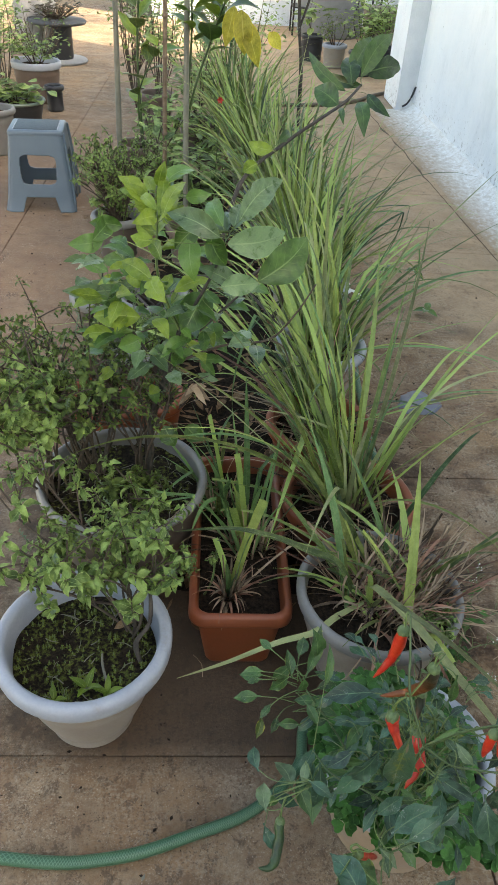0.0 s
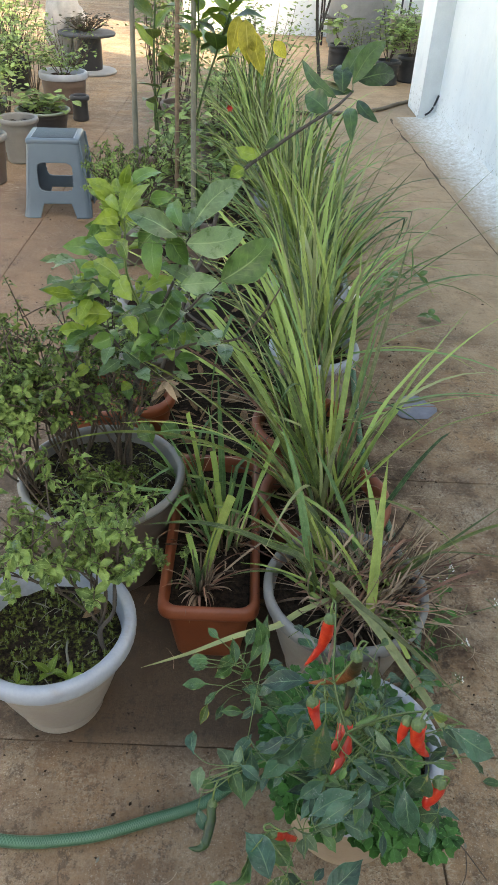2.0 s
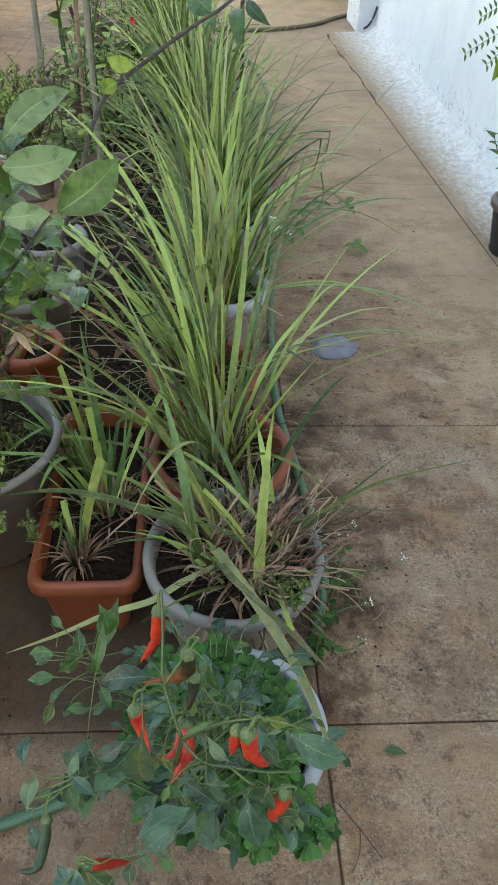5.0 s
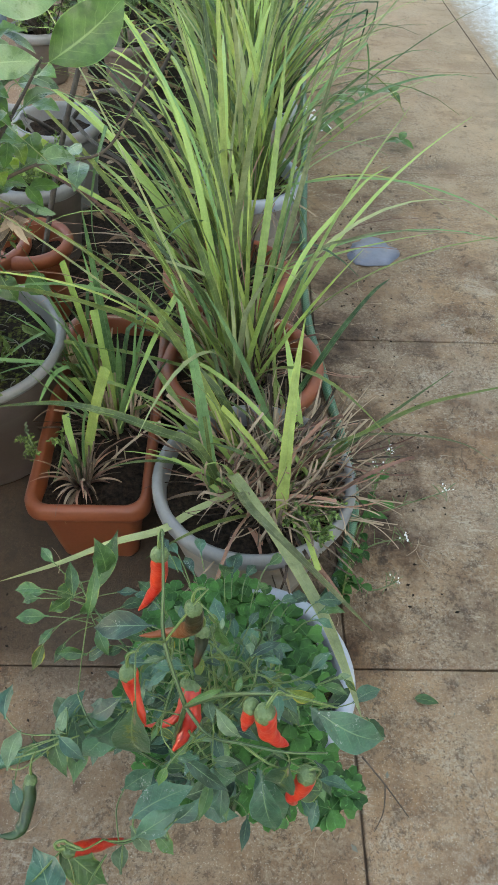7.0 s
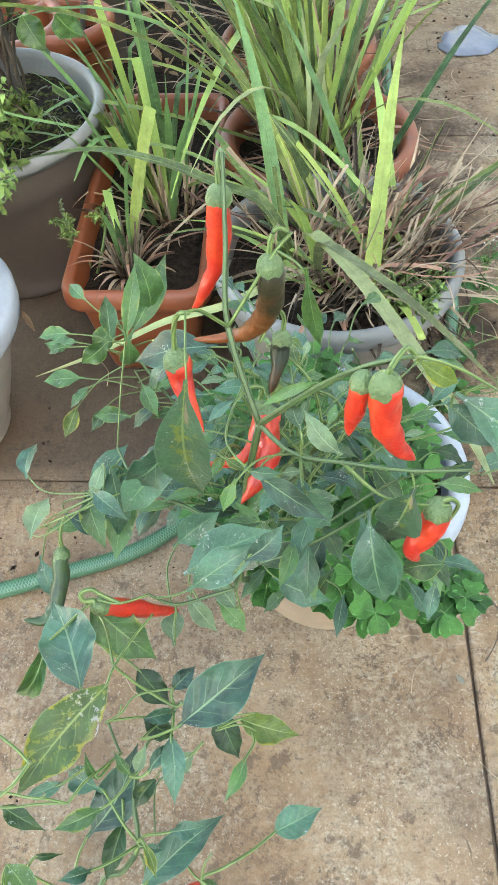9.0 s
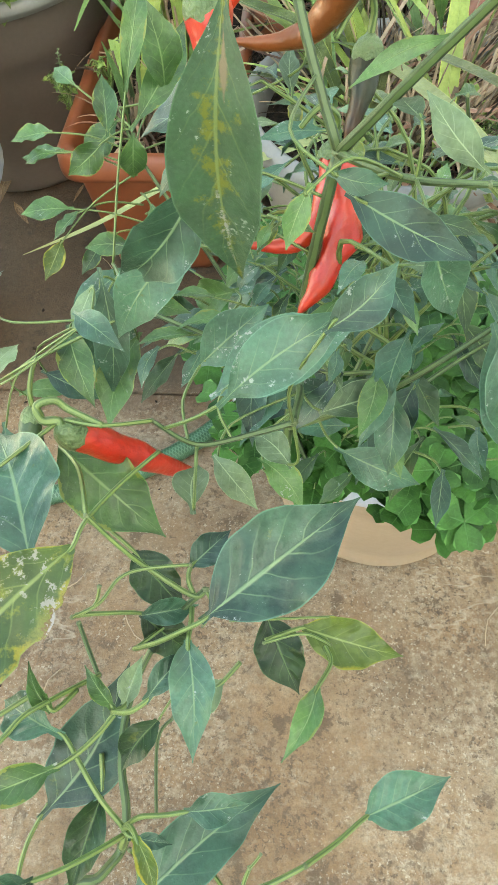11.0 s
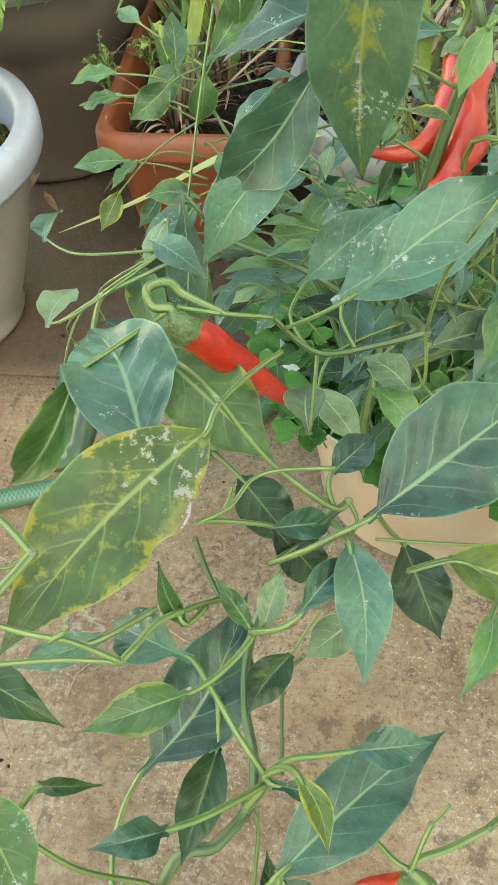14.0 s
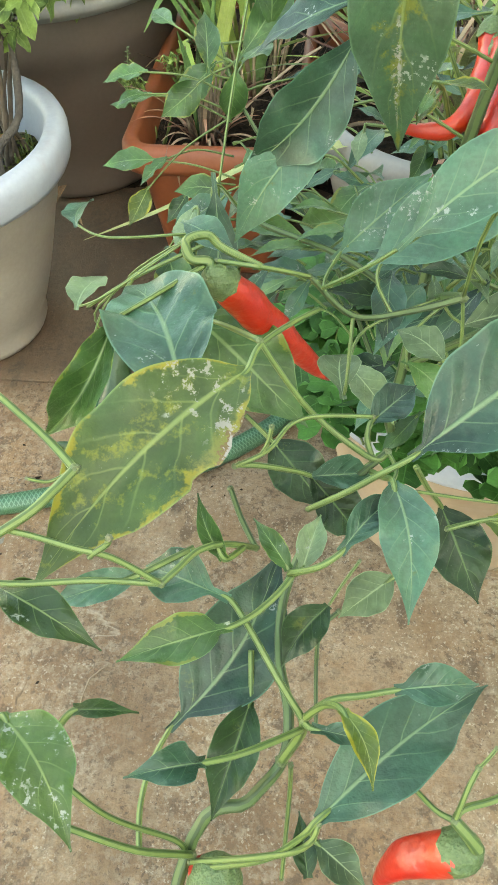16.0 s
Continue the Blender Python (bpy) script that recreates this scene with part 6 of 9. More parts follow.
def thicket(at, label, height, radius, count, seed, leaf=0.05, mat="far_leaf", stems=7, name="garden_plant", wood="twig", flat=1.0):
    """A loose plant seen from afar: stems and scattered leaves with gaps."""
    r = random.Random(seed)
    random.seed(seed)
    p = thing(name, at, label, "plant", "garden plants")
    wd, lv = Geo(), Geo()
    base = Vector(at)
    ends = []
    for i in range(stems):
        a = r.uniform(0, 6.283)
        q = radius * math.sqrt(r.random())
        end = base + Vector((q * math.cos(a), q * math.sin(a), height * r.uniform(0.55, 1.0)))
        mid = base.lerp(end, 0.55) + Vector((r.gauss(0, 0.03), r.gauss(0, 0.03), 0))
        wd.tube([base - Vector((0, 0, 0.02)), mid, end], 0.005, 0.0015, seg=5, fine=4)
        ends.append((mid, end))
    for k in range(count):
        m, e = r.choice(ends)
        s = m.lerp(e, r.uniform(-0.3, 1.05)) + Vector((r.gauss(0, radius * 0.22), r.gauss(0, radius * 0.22), r.gauss(0, 0.03)))
        a = r.uniform(0, 6.283)
        d = Vector((math.cos(a), math.sin(a), r.uniform(-0.5, 0.5) * flat)).normalized()
        L = leaf * r.uniform(0.6, 1.3)
        lv.leaf(s, s + d * L, L * r.uniform(0.35, 0.6), (r.uniform(-0.5, 0.5), r.uniform(-0.5, 0.5), 1), curl=r.uniform(0, 0.2), n=4, m=1)
    part("branchwork", wd, MAT[wood], p)
    tagged(part("foliage", lv, MAT[mat], p), kind="stuff")
    return p


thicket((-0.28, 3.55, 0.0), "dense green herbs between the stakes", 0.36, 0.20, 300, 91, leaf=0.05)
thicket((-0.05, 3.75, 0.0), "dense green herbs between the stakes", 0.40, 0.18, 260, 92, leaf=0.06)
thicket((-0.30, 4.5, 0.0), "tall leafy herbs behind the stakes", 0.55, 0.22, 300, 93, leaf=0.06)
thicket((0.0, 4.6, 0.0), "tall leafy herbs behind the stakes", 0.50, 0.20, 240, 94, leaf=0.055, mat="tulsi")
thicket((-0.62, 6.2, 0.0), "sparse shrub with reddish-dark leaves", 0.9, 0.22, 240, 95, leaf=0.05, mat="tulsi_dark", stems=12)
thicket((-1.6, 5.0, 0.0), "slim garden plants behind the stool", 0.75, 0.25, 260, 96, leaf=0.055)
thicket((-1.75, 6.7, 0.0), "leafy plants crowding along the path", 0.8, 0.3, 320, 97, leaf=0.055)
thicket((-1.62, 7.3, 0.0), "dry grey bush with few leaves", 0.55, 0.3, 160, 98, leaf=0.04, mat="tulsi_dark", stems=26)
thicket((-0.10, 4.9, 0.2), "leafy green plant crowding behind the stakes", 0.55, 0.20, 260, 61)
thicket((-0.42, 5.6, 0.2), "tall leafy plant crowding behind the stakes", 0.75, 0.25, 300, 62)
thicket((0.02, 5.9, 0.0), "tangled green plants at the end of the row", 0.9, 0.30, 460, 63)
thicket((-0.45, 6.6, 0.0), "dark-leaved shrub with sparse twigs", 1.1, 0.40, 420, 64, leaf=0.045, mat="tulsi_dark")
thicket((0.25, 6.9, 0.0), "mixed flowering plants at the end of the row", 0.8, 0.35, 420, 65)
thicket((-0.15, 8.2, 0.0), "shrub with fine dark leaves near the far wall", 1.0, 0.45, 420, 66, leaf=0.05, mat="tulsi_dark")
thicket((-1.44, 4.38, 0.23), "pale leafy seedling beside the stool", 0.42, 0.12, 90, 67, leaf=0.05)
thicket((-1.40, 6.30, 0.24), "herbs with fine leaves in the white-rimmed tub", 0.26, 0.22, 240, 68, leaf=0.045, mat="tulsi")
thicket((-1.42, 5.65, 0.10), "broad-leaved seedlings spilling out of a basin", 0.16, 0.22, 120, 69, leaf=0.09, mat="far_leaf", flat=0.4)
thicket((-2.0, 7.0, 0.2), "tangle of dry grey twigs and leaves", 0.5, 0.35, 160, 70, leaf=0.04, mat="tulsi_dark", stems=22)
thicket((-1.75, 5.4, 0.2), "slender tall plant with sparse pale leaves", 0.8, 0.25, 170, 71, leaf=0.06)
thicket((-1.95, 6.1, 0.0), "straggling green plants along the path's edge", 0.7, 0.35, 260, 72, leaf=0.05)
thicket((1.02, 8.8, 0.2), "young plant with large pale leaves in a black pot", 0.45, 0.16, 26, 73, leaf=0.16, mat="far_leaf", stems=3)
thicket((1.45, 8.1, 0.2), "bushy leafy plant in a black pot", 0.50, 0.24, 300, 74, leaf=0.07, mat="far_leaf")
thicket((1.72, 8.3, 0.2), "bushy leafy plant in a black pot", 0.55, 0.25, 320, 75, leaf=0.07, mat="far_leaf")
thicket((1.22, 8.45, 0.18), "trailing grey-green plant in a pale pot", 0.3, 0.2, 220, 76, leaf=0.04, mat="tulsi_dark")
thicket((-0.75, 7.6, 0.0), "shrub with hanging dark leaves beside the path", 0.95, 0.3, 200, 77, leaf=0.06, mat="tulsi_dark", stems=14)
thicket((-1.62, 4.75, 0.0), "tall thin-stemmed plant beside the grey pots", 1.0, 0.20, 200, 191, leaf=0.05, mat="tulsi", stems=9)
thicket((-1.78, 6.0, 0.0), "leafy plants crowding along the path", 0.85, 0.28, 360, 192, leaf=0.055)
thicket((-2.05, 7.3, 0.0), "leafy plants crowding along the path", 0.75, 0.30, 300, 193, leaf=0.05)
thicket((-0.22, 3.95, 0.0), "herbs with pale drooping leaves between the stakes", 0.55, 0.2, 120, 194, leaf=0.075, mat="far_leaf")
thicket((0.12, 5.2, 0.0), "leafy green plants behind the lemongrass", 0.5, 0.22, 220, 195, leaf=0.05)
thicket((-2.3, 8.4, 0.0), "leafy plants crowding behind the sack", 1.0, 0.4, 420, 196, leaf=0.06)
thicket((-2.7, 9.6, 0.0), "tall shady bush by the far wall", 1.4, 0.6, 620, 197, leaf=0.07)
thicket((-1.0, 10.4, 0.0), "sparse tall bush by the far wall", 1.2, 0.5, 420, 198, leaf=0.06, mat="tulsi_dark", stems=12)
rf = thing("red_flower", (0.02, 3.55, 0.5), "small red flower among the green herbs", "flower")
random.seed(17)
part("stalk", Geo().tube([(0.0, 3.6, 0.2), (0.015, 3.56, 0.5), (0.02, 3.52, 0.66)], 0.002, 0.0012, seg=5), MAT["stem"], rf)
for k in range(6):
    a = k * 1.05
    part("petal", Geo().leaf((0.02, 3.52, 0.66), (0.02 + 0.016 * math.cos(a), 3.51, 0.66 + 0.017 * math.sin(a)), 0.012, (0, -1, 0.2), n=5), MAT["red_petal"], rf)
# a forked thin tree stem rising at the row's end
tr = thing("sapling", (0.55, 5.1, 0), "thin dark forked sapling trunk", "tree")
part("trunk", Geo().tube([(0.55, 5.1, 0), (0.54, 5.1, 0.5), (0.50, 5.1, 0.8), (0.46, 5.1, 1.3)], 0.014, 0.008, seg=7, lumps=0.2), MAT["bark"], tr)
part("limb", Geo().tube([(0.50, 5.1, 0.75), (0.56, 5.1, 0.95), (0.66, 5.1, 1.4)], 0.008, 0.005, seg=6, lumps=0.2), MAT["bark"], tr)

# ---- far things ----
dr = thing("cable_drum_table", (-1.53, 7.95, 0), "grey cable drum used as a plant table", "table")
part("base_disc", Geo().lathe([(0.02, 0), (0.26, 0), (0.27, 0.012), (0.26, 0.028), (0.1, 0.034), (0.02, 0.034)], 40, (-1.53, 7.95, 0)), MAT["tank"], dr)
part("column", Geo().lathe([(0.13, 0.03), (0.135, 0.05), (0.135, 0.31), (0.13, 0.335)], 32, (-1.53, 7.95, 0)), MAT["black_plastic"], dr)
part("top_disc", Geo().lathe([(0.02, 0.33), (0.27, 0.33), (0.28, 0.345), (0.27, 0.36), (0.02, 0.36)], 40, (-1.53, 7.95, 0)), MAT["drum"], dr)
thicket((-1.53, 7.95, 0.36), "heap of dark cut twigs on the drum table", 0.14, 0.26, 260, 78, leaf=0.05, mat="dead_twigs", stems=40, flat=0.4)
sk = thing("white_sack", (-1.79, 8.2, 0), "crumpled white woven sack leaning among the pots", "sack")
bm = bmesh.new()
bmesh.ops.create_icosphere(bm, subdivisions=4, radius=1.0)
for v in bm.verts:
    d = 1 + 0.22 * noise.noise(v.co * 2.2) + 0.08 * noise.noise(v.co * 7)
    v.co = Vector((v.co.x * 0.19 * d, v.co.y * 0.17 * d, 0.36 + v.co.z * 0.36 * d))
    v.co.z = max(0.0, v.co.z)
o = part("sack_body", from_bm(bm, "sack_body", MAT["bag"]), None, sk)
o.matrix_basis = pose(-1.79, 8.2, 0)
tk = thing("water_tank", (1.45, 10.75, 0), "grey plastic water tank by the far wall", "tank")
part("shell", Geo().lathe([(0.02, 0.0), (0.40, 0), (0.42, 0.02), (0.42, 1.0), (0.40, 1.04), (0.2, 1.15), (0.02, 1.16)], 48, (1.45, 10.75, 0)), MAT["tank"], tk)


def rack(x0, y0, x1, y1, h):
    k = thing("plant_rack", ((x0 + x1) / 2, (y0 + y1) / 2, 0), "black metal plant rack", "rack", "plant racks")
    for x in (x0, x1):
        for y in (y0, y1):
            part("leg", Geo().tube([(x, y, 0), (x, y, h)], 0.012, seg=8, fine=1), MAT["metal_black"], k)
    for z in (0.3, h - 0.02):
        part("shelf", Geo().box(x0 - 0.01, y0 - 0.01, z, x1 + 0.01, y1 + 0.01, z + 0.015), MAT["metal_black"], k, smooth=False)


rack(1.75, 9.0, 2.25, 9.5, 0.75)
rack(0.95, 10.5, 1.15, 10.9, 1.0)
P["rack_white"] = pot((1.95, 9.25, 0.746), 0.26, 0.36, 0.22, "grey_plastic", "white_plastic", "broad pale bucket pot on a black rack", rim_h=0.06, name="bucket")
bk = thing("white_bucket", (1.72, 8.75, 0), "large pale bucket on the floor under plants", "bucket")
part("shell", Geo().lathe([(0.02, 0), (0.15, 0), (0.19, 0.5), (0.20, 0.5), (0.20, 0.54), (0.185, 0.54), (0.17, 0.1)], 36, (1.72, 8.75, 0)), MAT["pot_body"], bk)
thicket((1.95, 9.25, 1.05), "bushy plant in the bucket pot", 0.3, 0.25, 160, 79, leaf=0.06)


# ---- plants with single leaves ----
RODS = {}


def chili_leaf(plant, mat, base, tip, width, face=(0.1, -0.6, 0.75), curl=None, joint=None):
    """One leaf with its stalk; face is the way its upper side looks."""
    b, t = Vector(base), Vector(tip)
    L = (t - b).length
    g = Geo()
    oval = plant.name.startswith("shrub")
    nr = Vector(face) + Vector((rng.uniform(-0.25, 0.25), rng.uniform(-0.25, 0.25), rng.uniform(-0.1, 0.1)))
    g.lamina(b - (t - b) * (0.02 if oval else 0.10), t + (t - b) * 0.03, width * (1.0 if oval else 0.90), nr, arch=rng.uniform(0.0, 0.14) if curl is None else curl, fold=rng.uniform(0.08, 0.42), wave=rng.uniform(0.05, 0.2),
             sway=rng.uniform(-0.08, 0.08), n=18, m=4, a=0.82 if oval else 1.0, b=1.05 if oval else 1.15, drip=0.0 if oval else 0.35, wing=0.0 if oval else rng.uniform(0.02, 0.12), quilt=0.10 if oval else 0.05)
    ob = part("leaf", g, MAT[mat], plant)
    if joint is None and plant.name in RODS:
        j = min(RODS[plant.name], key=lambda q: (q - b).length + max(0.0, (q - b).dot((t - b).normalized())) * 2)
        joint = j if (j - b).length < 0.13 else None
    if joint is not None:
        j = Vector(joint)
        d = (t - b).normalized()
        gap = (b - j).length
        if gap > 0.004:
            part("petiole", Geo().tube([j, j.lerp(b, 0.5) + (b - d * gap * 0.5 - j.lerp(b, 0.5)) * 0.35, b, b + d * (L * 0.10)], 0.0008, 0.0006, seg=6, fine=5), MAT["stem"], ob)
    return ob


def near_leaf(plant, mat, base, tip, width, face, stalk=None, **shape):
    """A leaf close to the path, with its own bend and a stalk along given points."""
    shape["fold"] = shape["fold"] * 1.6 + 0.10
    shape["wave"] = shape.get("wave", 0.08) + 0.10
    g = Geo()
    g.lamina(base, tip, width * 0.92, face, n=30, m=7, **shape)
    ob = part("leaf", g, MAT[mat], plant)
    if stalk:
        d = (Vector(tip) - Vector(base)).normalized()
        part("petiole", Geo().tube(list(stalk) + [Vector(base) + d * 0.006], 0.00095, 0.0007, seg=8, fine=6, lumps=0.08), MAT["stem"], ob)
    return ob


def chili_fruit(plant, mat, pts, r, hook=None, label="", knob=0.34):
    """A chili along its line of points from calyx to tip, with calyx and a hooked stalk."""
    path = smooth_path(pts, 6)
    n = len(path)
    g = Geo()
    seg = 14
    ref = Vector((0.3, 0.9, 0.2))
    for i, p in enumerate(path):
        t = i / (n - 1)
        d = (path[min(i + 1, n - 1)] - path[max(i - 1, 0)]).normalized()
        a = d.cross(ref).normalized()
        b = d.cross(a)
        rr = r * (0.82 + 0.25 * math.sin(min(1, t * 3) * 1.6)) * max(0.02, 1 - t ** 2.1) ** 0.75
        for j in range(seg):
            u = 2 * math.pi * j / seg
            q = rr * (1 + knob * noise.noise(p * 75 + Vector((math.cos(u), math.sin(u), 0)) * 0.6))
            g.v.append(p + a * (q * math.cos(u)) + b * (q * math.sin(u)))
            g.uv.append((j / seg, t))
    g.f += [(i * seg + j, i * seg + (j + 1) % seg, (i + 1) * seg + (j + 1) % seg, (i + 1) * seg + j) for i in range(n - 1) for j in range(seg)]
    g.f += [tuple(range(seg - 1, -1, -1)), tuple(range((n - 1) * seg, n * seg))]
    fr = part("chili", g, MAT[mat], plant, label)
    d = (path[1] - path[0]).normalized()
    c0 = path[0]
    cal = Geo()
    a = d.cross(ref).normalized()
    b = d.cross(a)
    prof = [(0.02, -0.66), (0.24, -0.64), (0.38, -0.52), (0.70, -0.34), (0.93, -0.06), (1.02, 0.22), (1.04, 0.42)]
    for (q, z) in prof:
        for j in range(seg):
            u = 2 * math.pi * j / seg
            zz = z + (0.16 * (j % 2) if z > 0.3 else 0)
            cal.v.append(c0 + d * (zz * r * 1.3) + a * (q * r * math.cos(u)) + b * (q * r * math.sin(u)))
            cal.uv.append((0.5, 0.5))
    cal.f += [(i * seg + j, i * seg + (j + 1) % seg, (i + 1) * seg + (j + 1) % seg, (i + 1) * seg + j) for i in range(len(prof) - 1) for j in range(seg)]
    part("calyx", cal, MAT["calyx"], fr, "green ribbed calyx")
    if hook:
        part("pedicel", Geo().tube([c0 - d * r * 0.5] + list(hook), 0.0019, 0.0013, seg=8, fine=6), MAT["stem"], fr, "pale green hooked stalk")
    return fr


def stem(plant, pts, r0, r1, mat="stem_dark", name="branch"):
    girth = 0.60 if plant is fore else 0.70 if plant is chili else 0.78
    RODS.setdefault(plant.name, []).extend(smooth_path(pts, 6))
    if r0 < 0.006:
        for p, r in ((pts[0], r0), (pts[-1], r1)):
            nd = Geo()
            for lat in range(7):
                for lon in range(9):
                    u, v = math.pi * lat / 6, 2 * math.pi * lon / 9
                    d = Vector((math.sin(u) * math.cos(v), math.sin(u) * math.sin(v), math.cos(u)))
                    nd.v.append(Vector(p) + d * (r * (girth + 0.12) * (1 + 0.35 * noise.noise(d * 2.3 + Vector(p) * 90))))
                    nd.uv.append((lon / 9, lat / 6))
            nd.f = [(i * 9 + j, i * 9 + (j + 1) % 9, (i + 1) * 9 + (j + 1) % 9, (i + 1) * 9 + j) for i in range(6) for j in range(9)]
            part("node", nd, MAT["node"], plant)
    return part(name, Geo().tube(pts, r0 * girth, r1 * girth, seg=10, fine=6, lumps=0.10), MAT[mat], plant)


chili = thing("chili_plant", (0.30, 0.56, 0.205), "chili plant with ripe red peppers and blue-green leaves", "chili plant", "chili plants")
fore = thing("chili_plant", (0.165, 0.03, 0.2), "leaning chili plant with yellowed and white-specked leaves", "chili plant", "chili plants")

# stems of the potted plant
J2, J1 = (0.292, 0.501, 0.534), (0.272, 0.541, 0.585)
stem(chili, [(0.30, 0.57, 0.19), (0.272, 0.495, 0.30), (0.272, 0.487, 0.36), (0.279, 0.498, 0.45), J2], 0.0048, 0.0036, name="main_stem")
stem(chili, [J2, J1, (0.271, 0.575, 0.628), (0.270, 0.606, 0.668)], 0.0034, 0.0018)
stem(chili, [J2, (0.325, 0.492, 0.58), (0.352, 0.478, 0.618), (0.378, 0.470, 0.637)], 0.0034, 0.0020)
stem(chili, [(0.378, 0.470, 0.637), (0.40, 0.468, 0.63), (0.425, 0.47, 0.61)], 0.0018, 0.0012, "stem")
stem(chili, [J2, (0.315, 0.470, 0.545), (0.345, 0.462, 0.548), (0.385, 0.452, 0.555), (0.42, 0.45, 0.56)], 0.0026, 0.0014)
stem(chili, [(0.345, 0.462, 0.548), (0.375, 0.45, 0.525), (0.41, 0.44, 0.535)], 0.002, 0.0012, "stem")
stem(chili, [J1, (0.300, 0.555, 0.63), (0.312, 0.565, 0.64)], 0.0020, 0.0014, "stem")
stem(chili, [J1, (0.258, 0.525, 0.615), (0.252, 0.510, 0.628)], 0.0020, 0.0014, "stem")
stem(chili, [(0.272, 0.487, 0.36), (0.30, 0.47, 0.40), (0.335, 0.47, 0.43), (0.38, 0.48, 0.47)], 0.0034, 0.0018)
stem(chili, [(0.276, 0.49, 0.40), (0.279, 0.455, 0.435), (0.277, 0.411, 0.471)], 0.0032, 0.0024)
stem(chili, [(0.277, 0.411, 0.471), (0.2592, 0.4064, 0.4677), (0.2384, 0.3987, 0.4708), (0.2228, 0.3979, 0.4877)], 0.0020, 0.0013)
stem(chili, [(0.2228, 0.3979, 0.4877), (0.2079, 0.3867, 0.4994), (0.1935, 0.3887, 0.4995)], 0.0013, 0.0012, "stem")
stem(chili, [(0.272, 0.487, 0.40), (0.235, 0.50, 0.42), (0.19, 0.52, 0.425), (0.165, 0.56, 0.42)], 0.0028, 0.0014)
stem(chili, [(0.285, 0.53, 0.25), (0.23, 0.62, 0.33), (0.165, 0.675, 0.405), (0.15, 0.69, 0.44)], 0.003, 0.0013)
stem(chili, [(0.19, 0.52, 0.425), (0.13, 0.505, 0.40), (0.095, 0.505, 0.375)], 0.002, 0.0012, "stem")
stem(chili, [(0.285, 0.53, 0.25), (0.34, 0.60, 0.36), (0.37, 0.62, 0.44), (0.36, 0.60, 0.50)], 0.0032, 0.0014)
stem(chili, [(0.285, 0.53, 0.25), (0.40, 0.58, 0.33), (0.46, 0.56, 0.40)], 0.003, 0.0013)

# peppers of the potted plant
chili_fruit(chili, "red_chili", [(0.266, 0.603, 0.641), (0.264, 0.602, 0.615), (0.258, 0.600, 0.580), (0.239, 0.597, 0.543)], 0.0085, [(0.266, 0.606, 0.658), (0.268, 0.611, 0.666), (0.271, 0.606, 0.665)], "ripe red pepper")
chili_fruit(chili, "brown_chili", [(0.299, 0.557, 0.624), (0.299, 0.556, 0.595), (0.290, 0.566, 0.562), (0.270, 0.572, 0.543), (0.243, 0.567, 0.546)], 0.0085, [(0.300, 0.560, 0.640), (0.304, 0.562, 0.646), (0.310, 0.565, 0.641)], "brown ripening pepper")
chili_fruit(chili, "dark_chili", [(0.306, 0.579, 0.536), (0.304, 0.570, 0.520), (0.297, 0.553, 0.503)], 0.0075, [(0.307, 0.583, 0.552), (0.302, 0.580, 0.560), (0.290, 0.560, 0.55)], "dark unripe pepper")
chili_fruit(chili, "red_chili", [(0.242, 0.510, 0.590), (0.244, 0.504, 0.575), (0.258, 0.477, 0.548)], 0.0085, [(0.243, 0.512, 0.612), (0.248, 0.509, 0.628), (0.254, 0.512, 0.626)], "ripe red pepper")
chili_fruit(chili, "red_chili", [(0.290, 0.535, 0.512), (0.288, 0.519, 0.494), (0.274, 0.506, 0.483), (0.249, 0.499, 0.488)], 0.0062, [(0.292, 0.538, 0.527), (0.284, 0.532, 0.535), (0.276, 0.525, 0.53)], "ripe red pepper")
chili_fruit(chili, "red_chili", [(0.296, 0.530, 0.508), (0.297, 0.515, 0.494), (0.290, 0.497, 0.474), (0.277, 0.484, 0.458)], 0.0092, None, "crumpled ripe red pepper", knob=0.75)
chili_fruit(chili, "red_chili", [(0.363, 0.459, 0.628), (0.364, 0.458, 0.606), (0.372, 0.456, 0.580), (0.387, 0.456, 0.561)], 0.0090, [(0.365, 0.461, 0.640), (0.372, 0.468, 0.645), (0.378, 0.470, 0.637)], "ripe red pepper")
chili_fruit(chili, "red_chili", [(0.352, 0.468, 0.620), (0.350, 0.466, 0.60), (0.347, 0.463, 0.575)], 0.0070, None, "ripe red pepper")
chili_fruit(chili, "red_chili", [(0.405, 0.443, 0.528), (0.404, 0.440, 0.512), (0.394, 0.434, 0.488), (0.400, 0.432, 0.476)], 0.0088, [(0.411, 0.445, 0.535), (0.418, 0.446, 0.525), (0.415, 0.446, 0.505)], "ripe red pepper")
chili_fruit(chili, "red_chili", [(0.1934, 0.3864, 0.4947), (0.2079, 0.3968, 0.4680), (0.2214, 0.4053, 0.4433), (0.2331, 0.4141, 0.4221)], 0.0062, [(0.1910, 0.3881, 0.4994), (0.1855, 0.3870, 0.5012), (0.1841, 0.3901, 0.5057), (0.1905, 0.3922, 0.5066), (0.1953, 0.3909, 0.5030), (0.2079, 0.3867, 0.4994)], "ripe red pepper", knob=0.22)
chili_fruit(chili, "green_chili", [(0.117, 0.487, 0.366), (0.115, 0.468, 0.349), (0.109, 0.447, 0.333), (0.100, 0.439, 0.331), (0.086, 0.437, 0.336)], 0.0072, [(0.118, 0.493, 0.380), (0.121, 0.500, 0.391), (0.125, 0.505, 0.398)], "dark green unripe pepper")

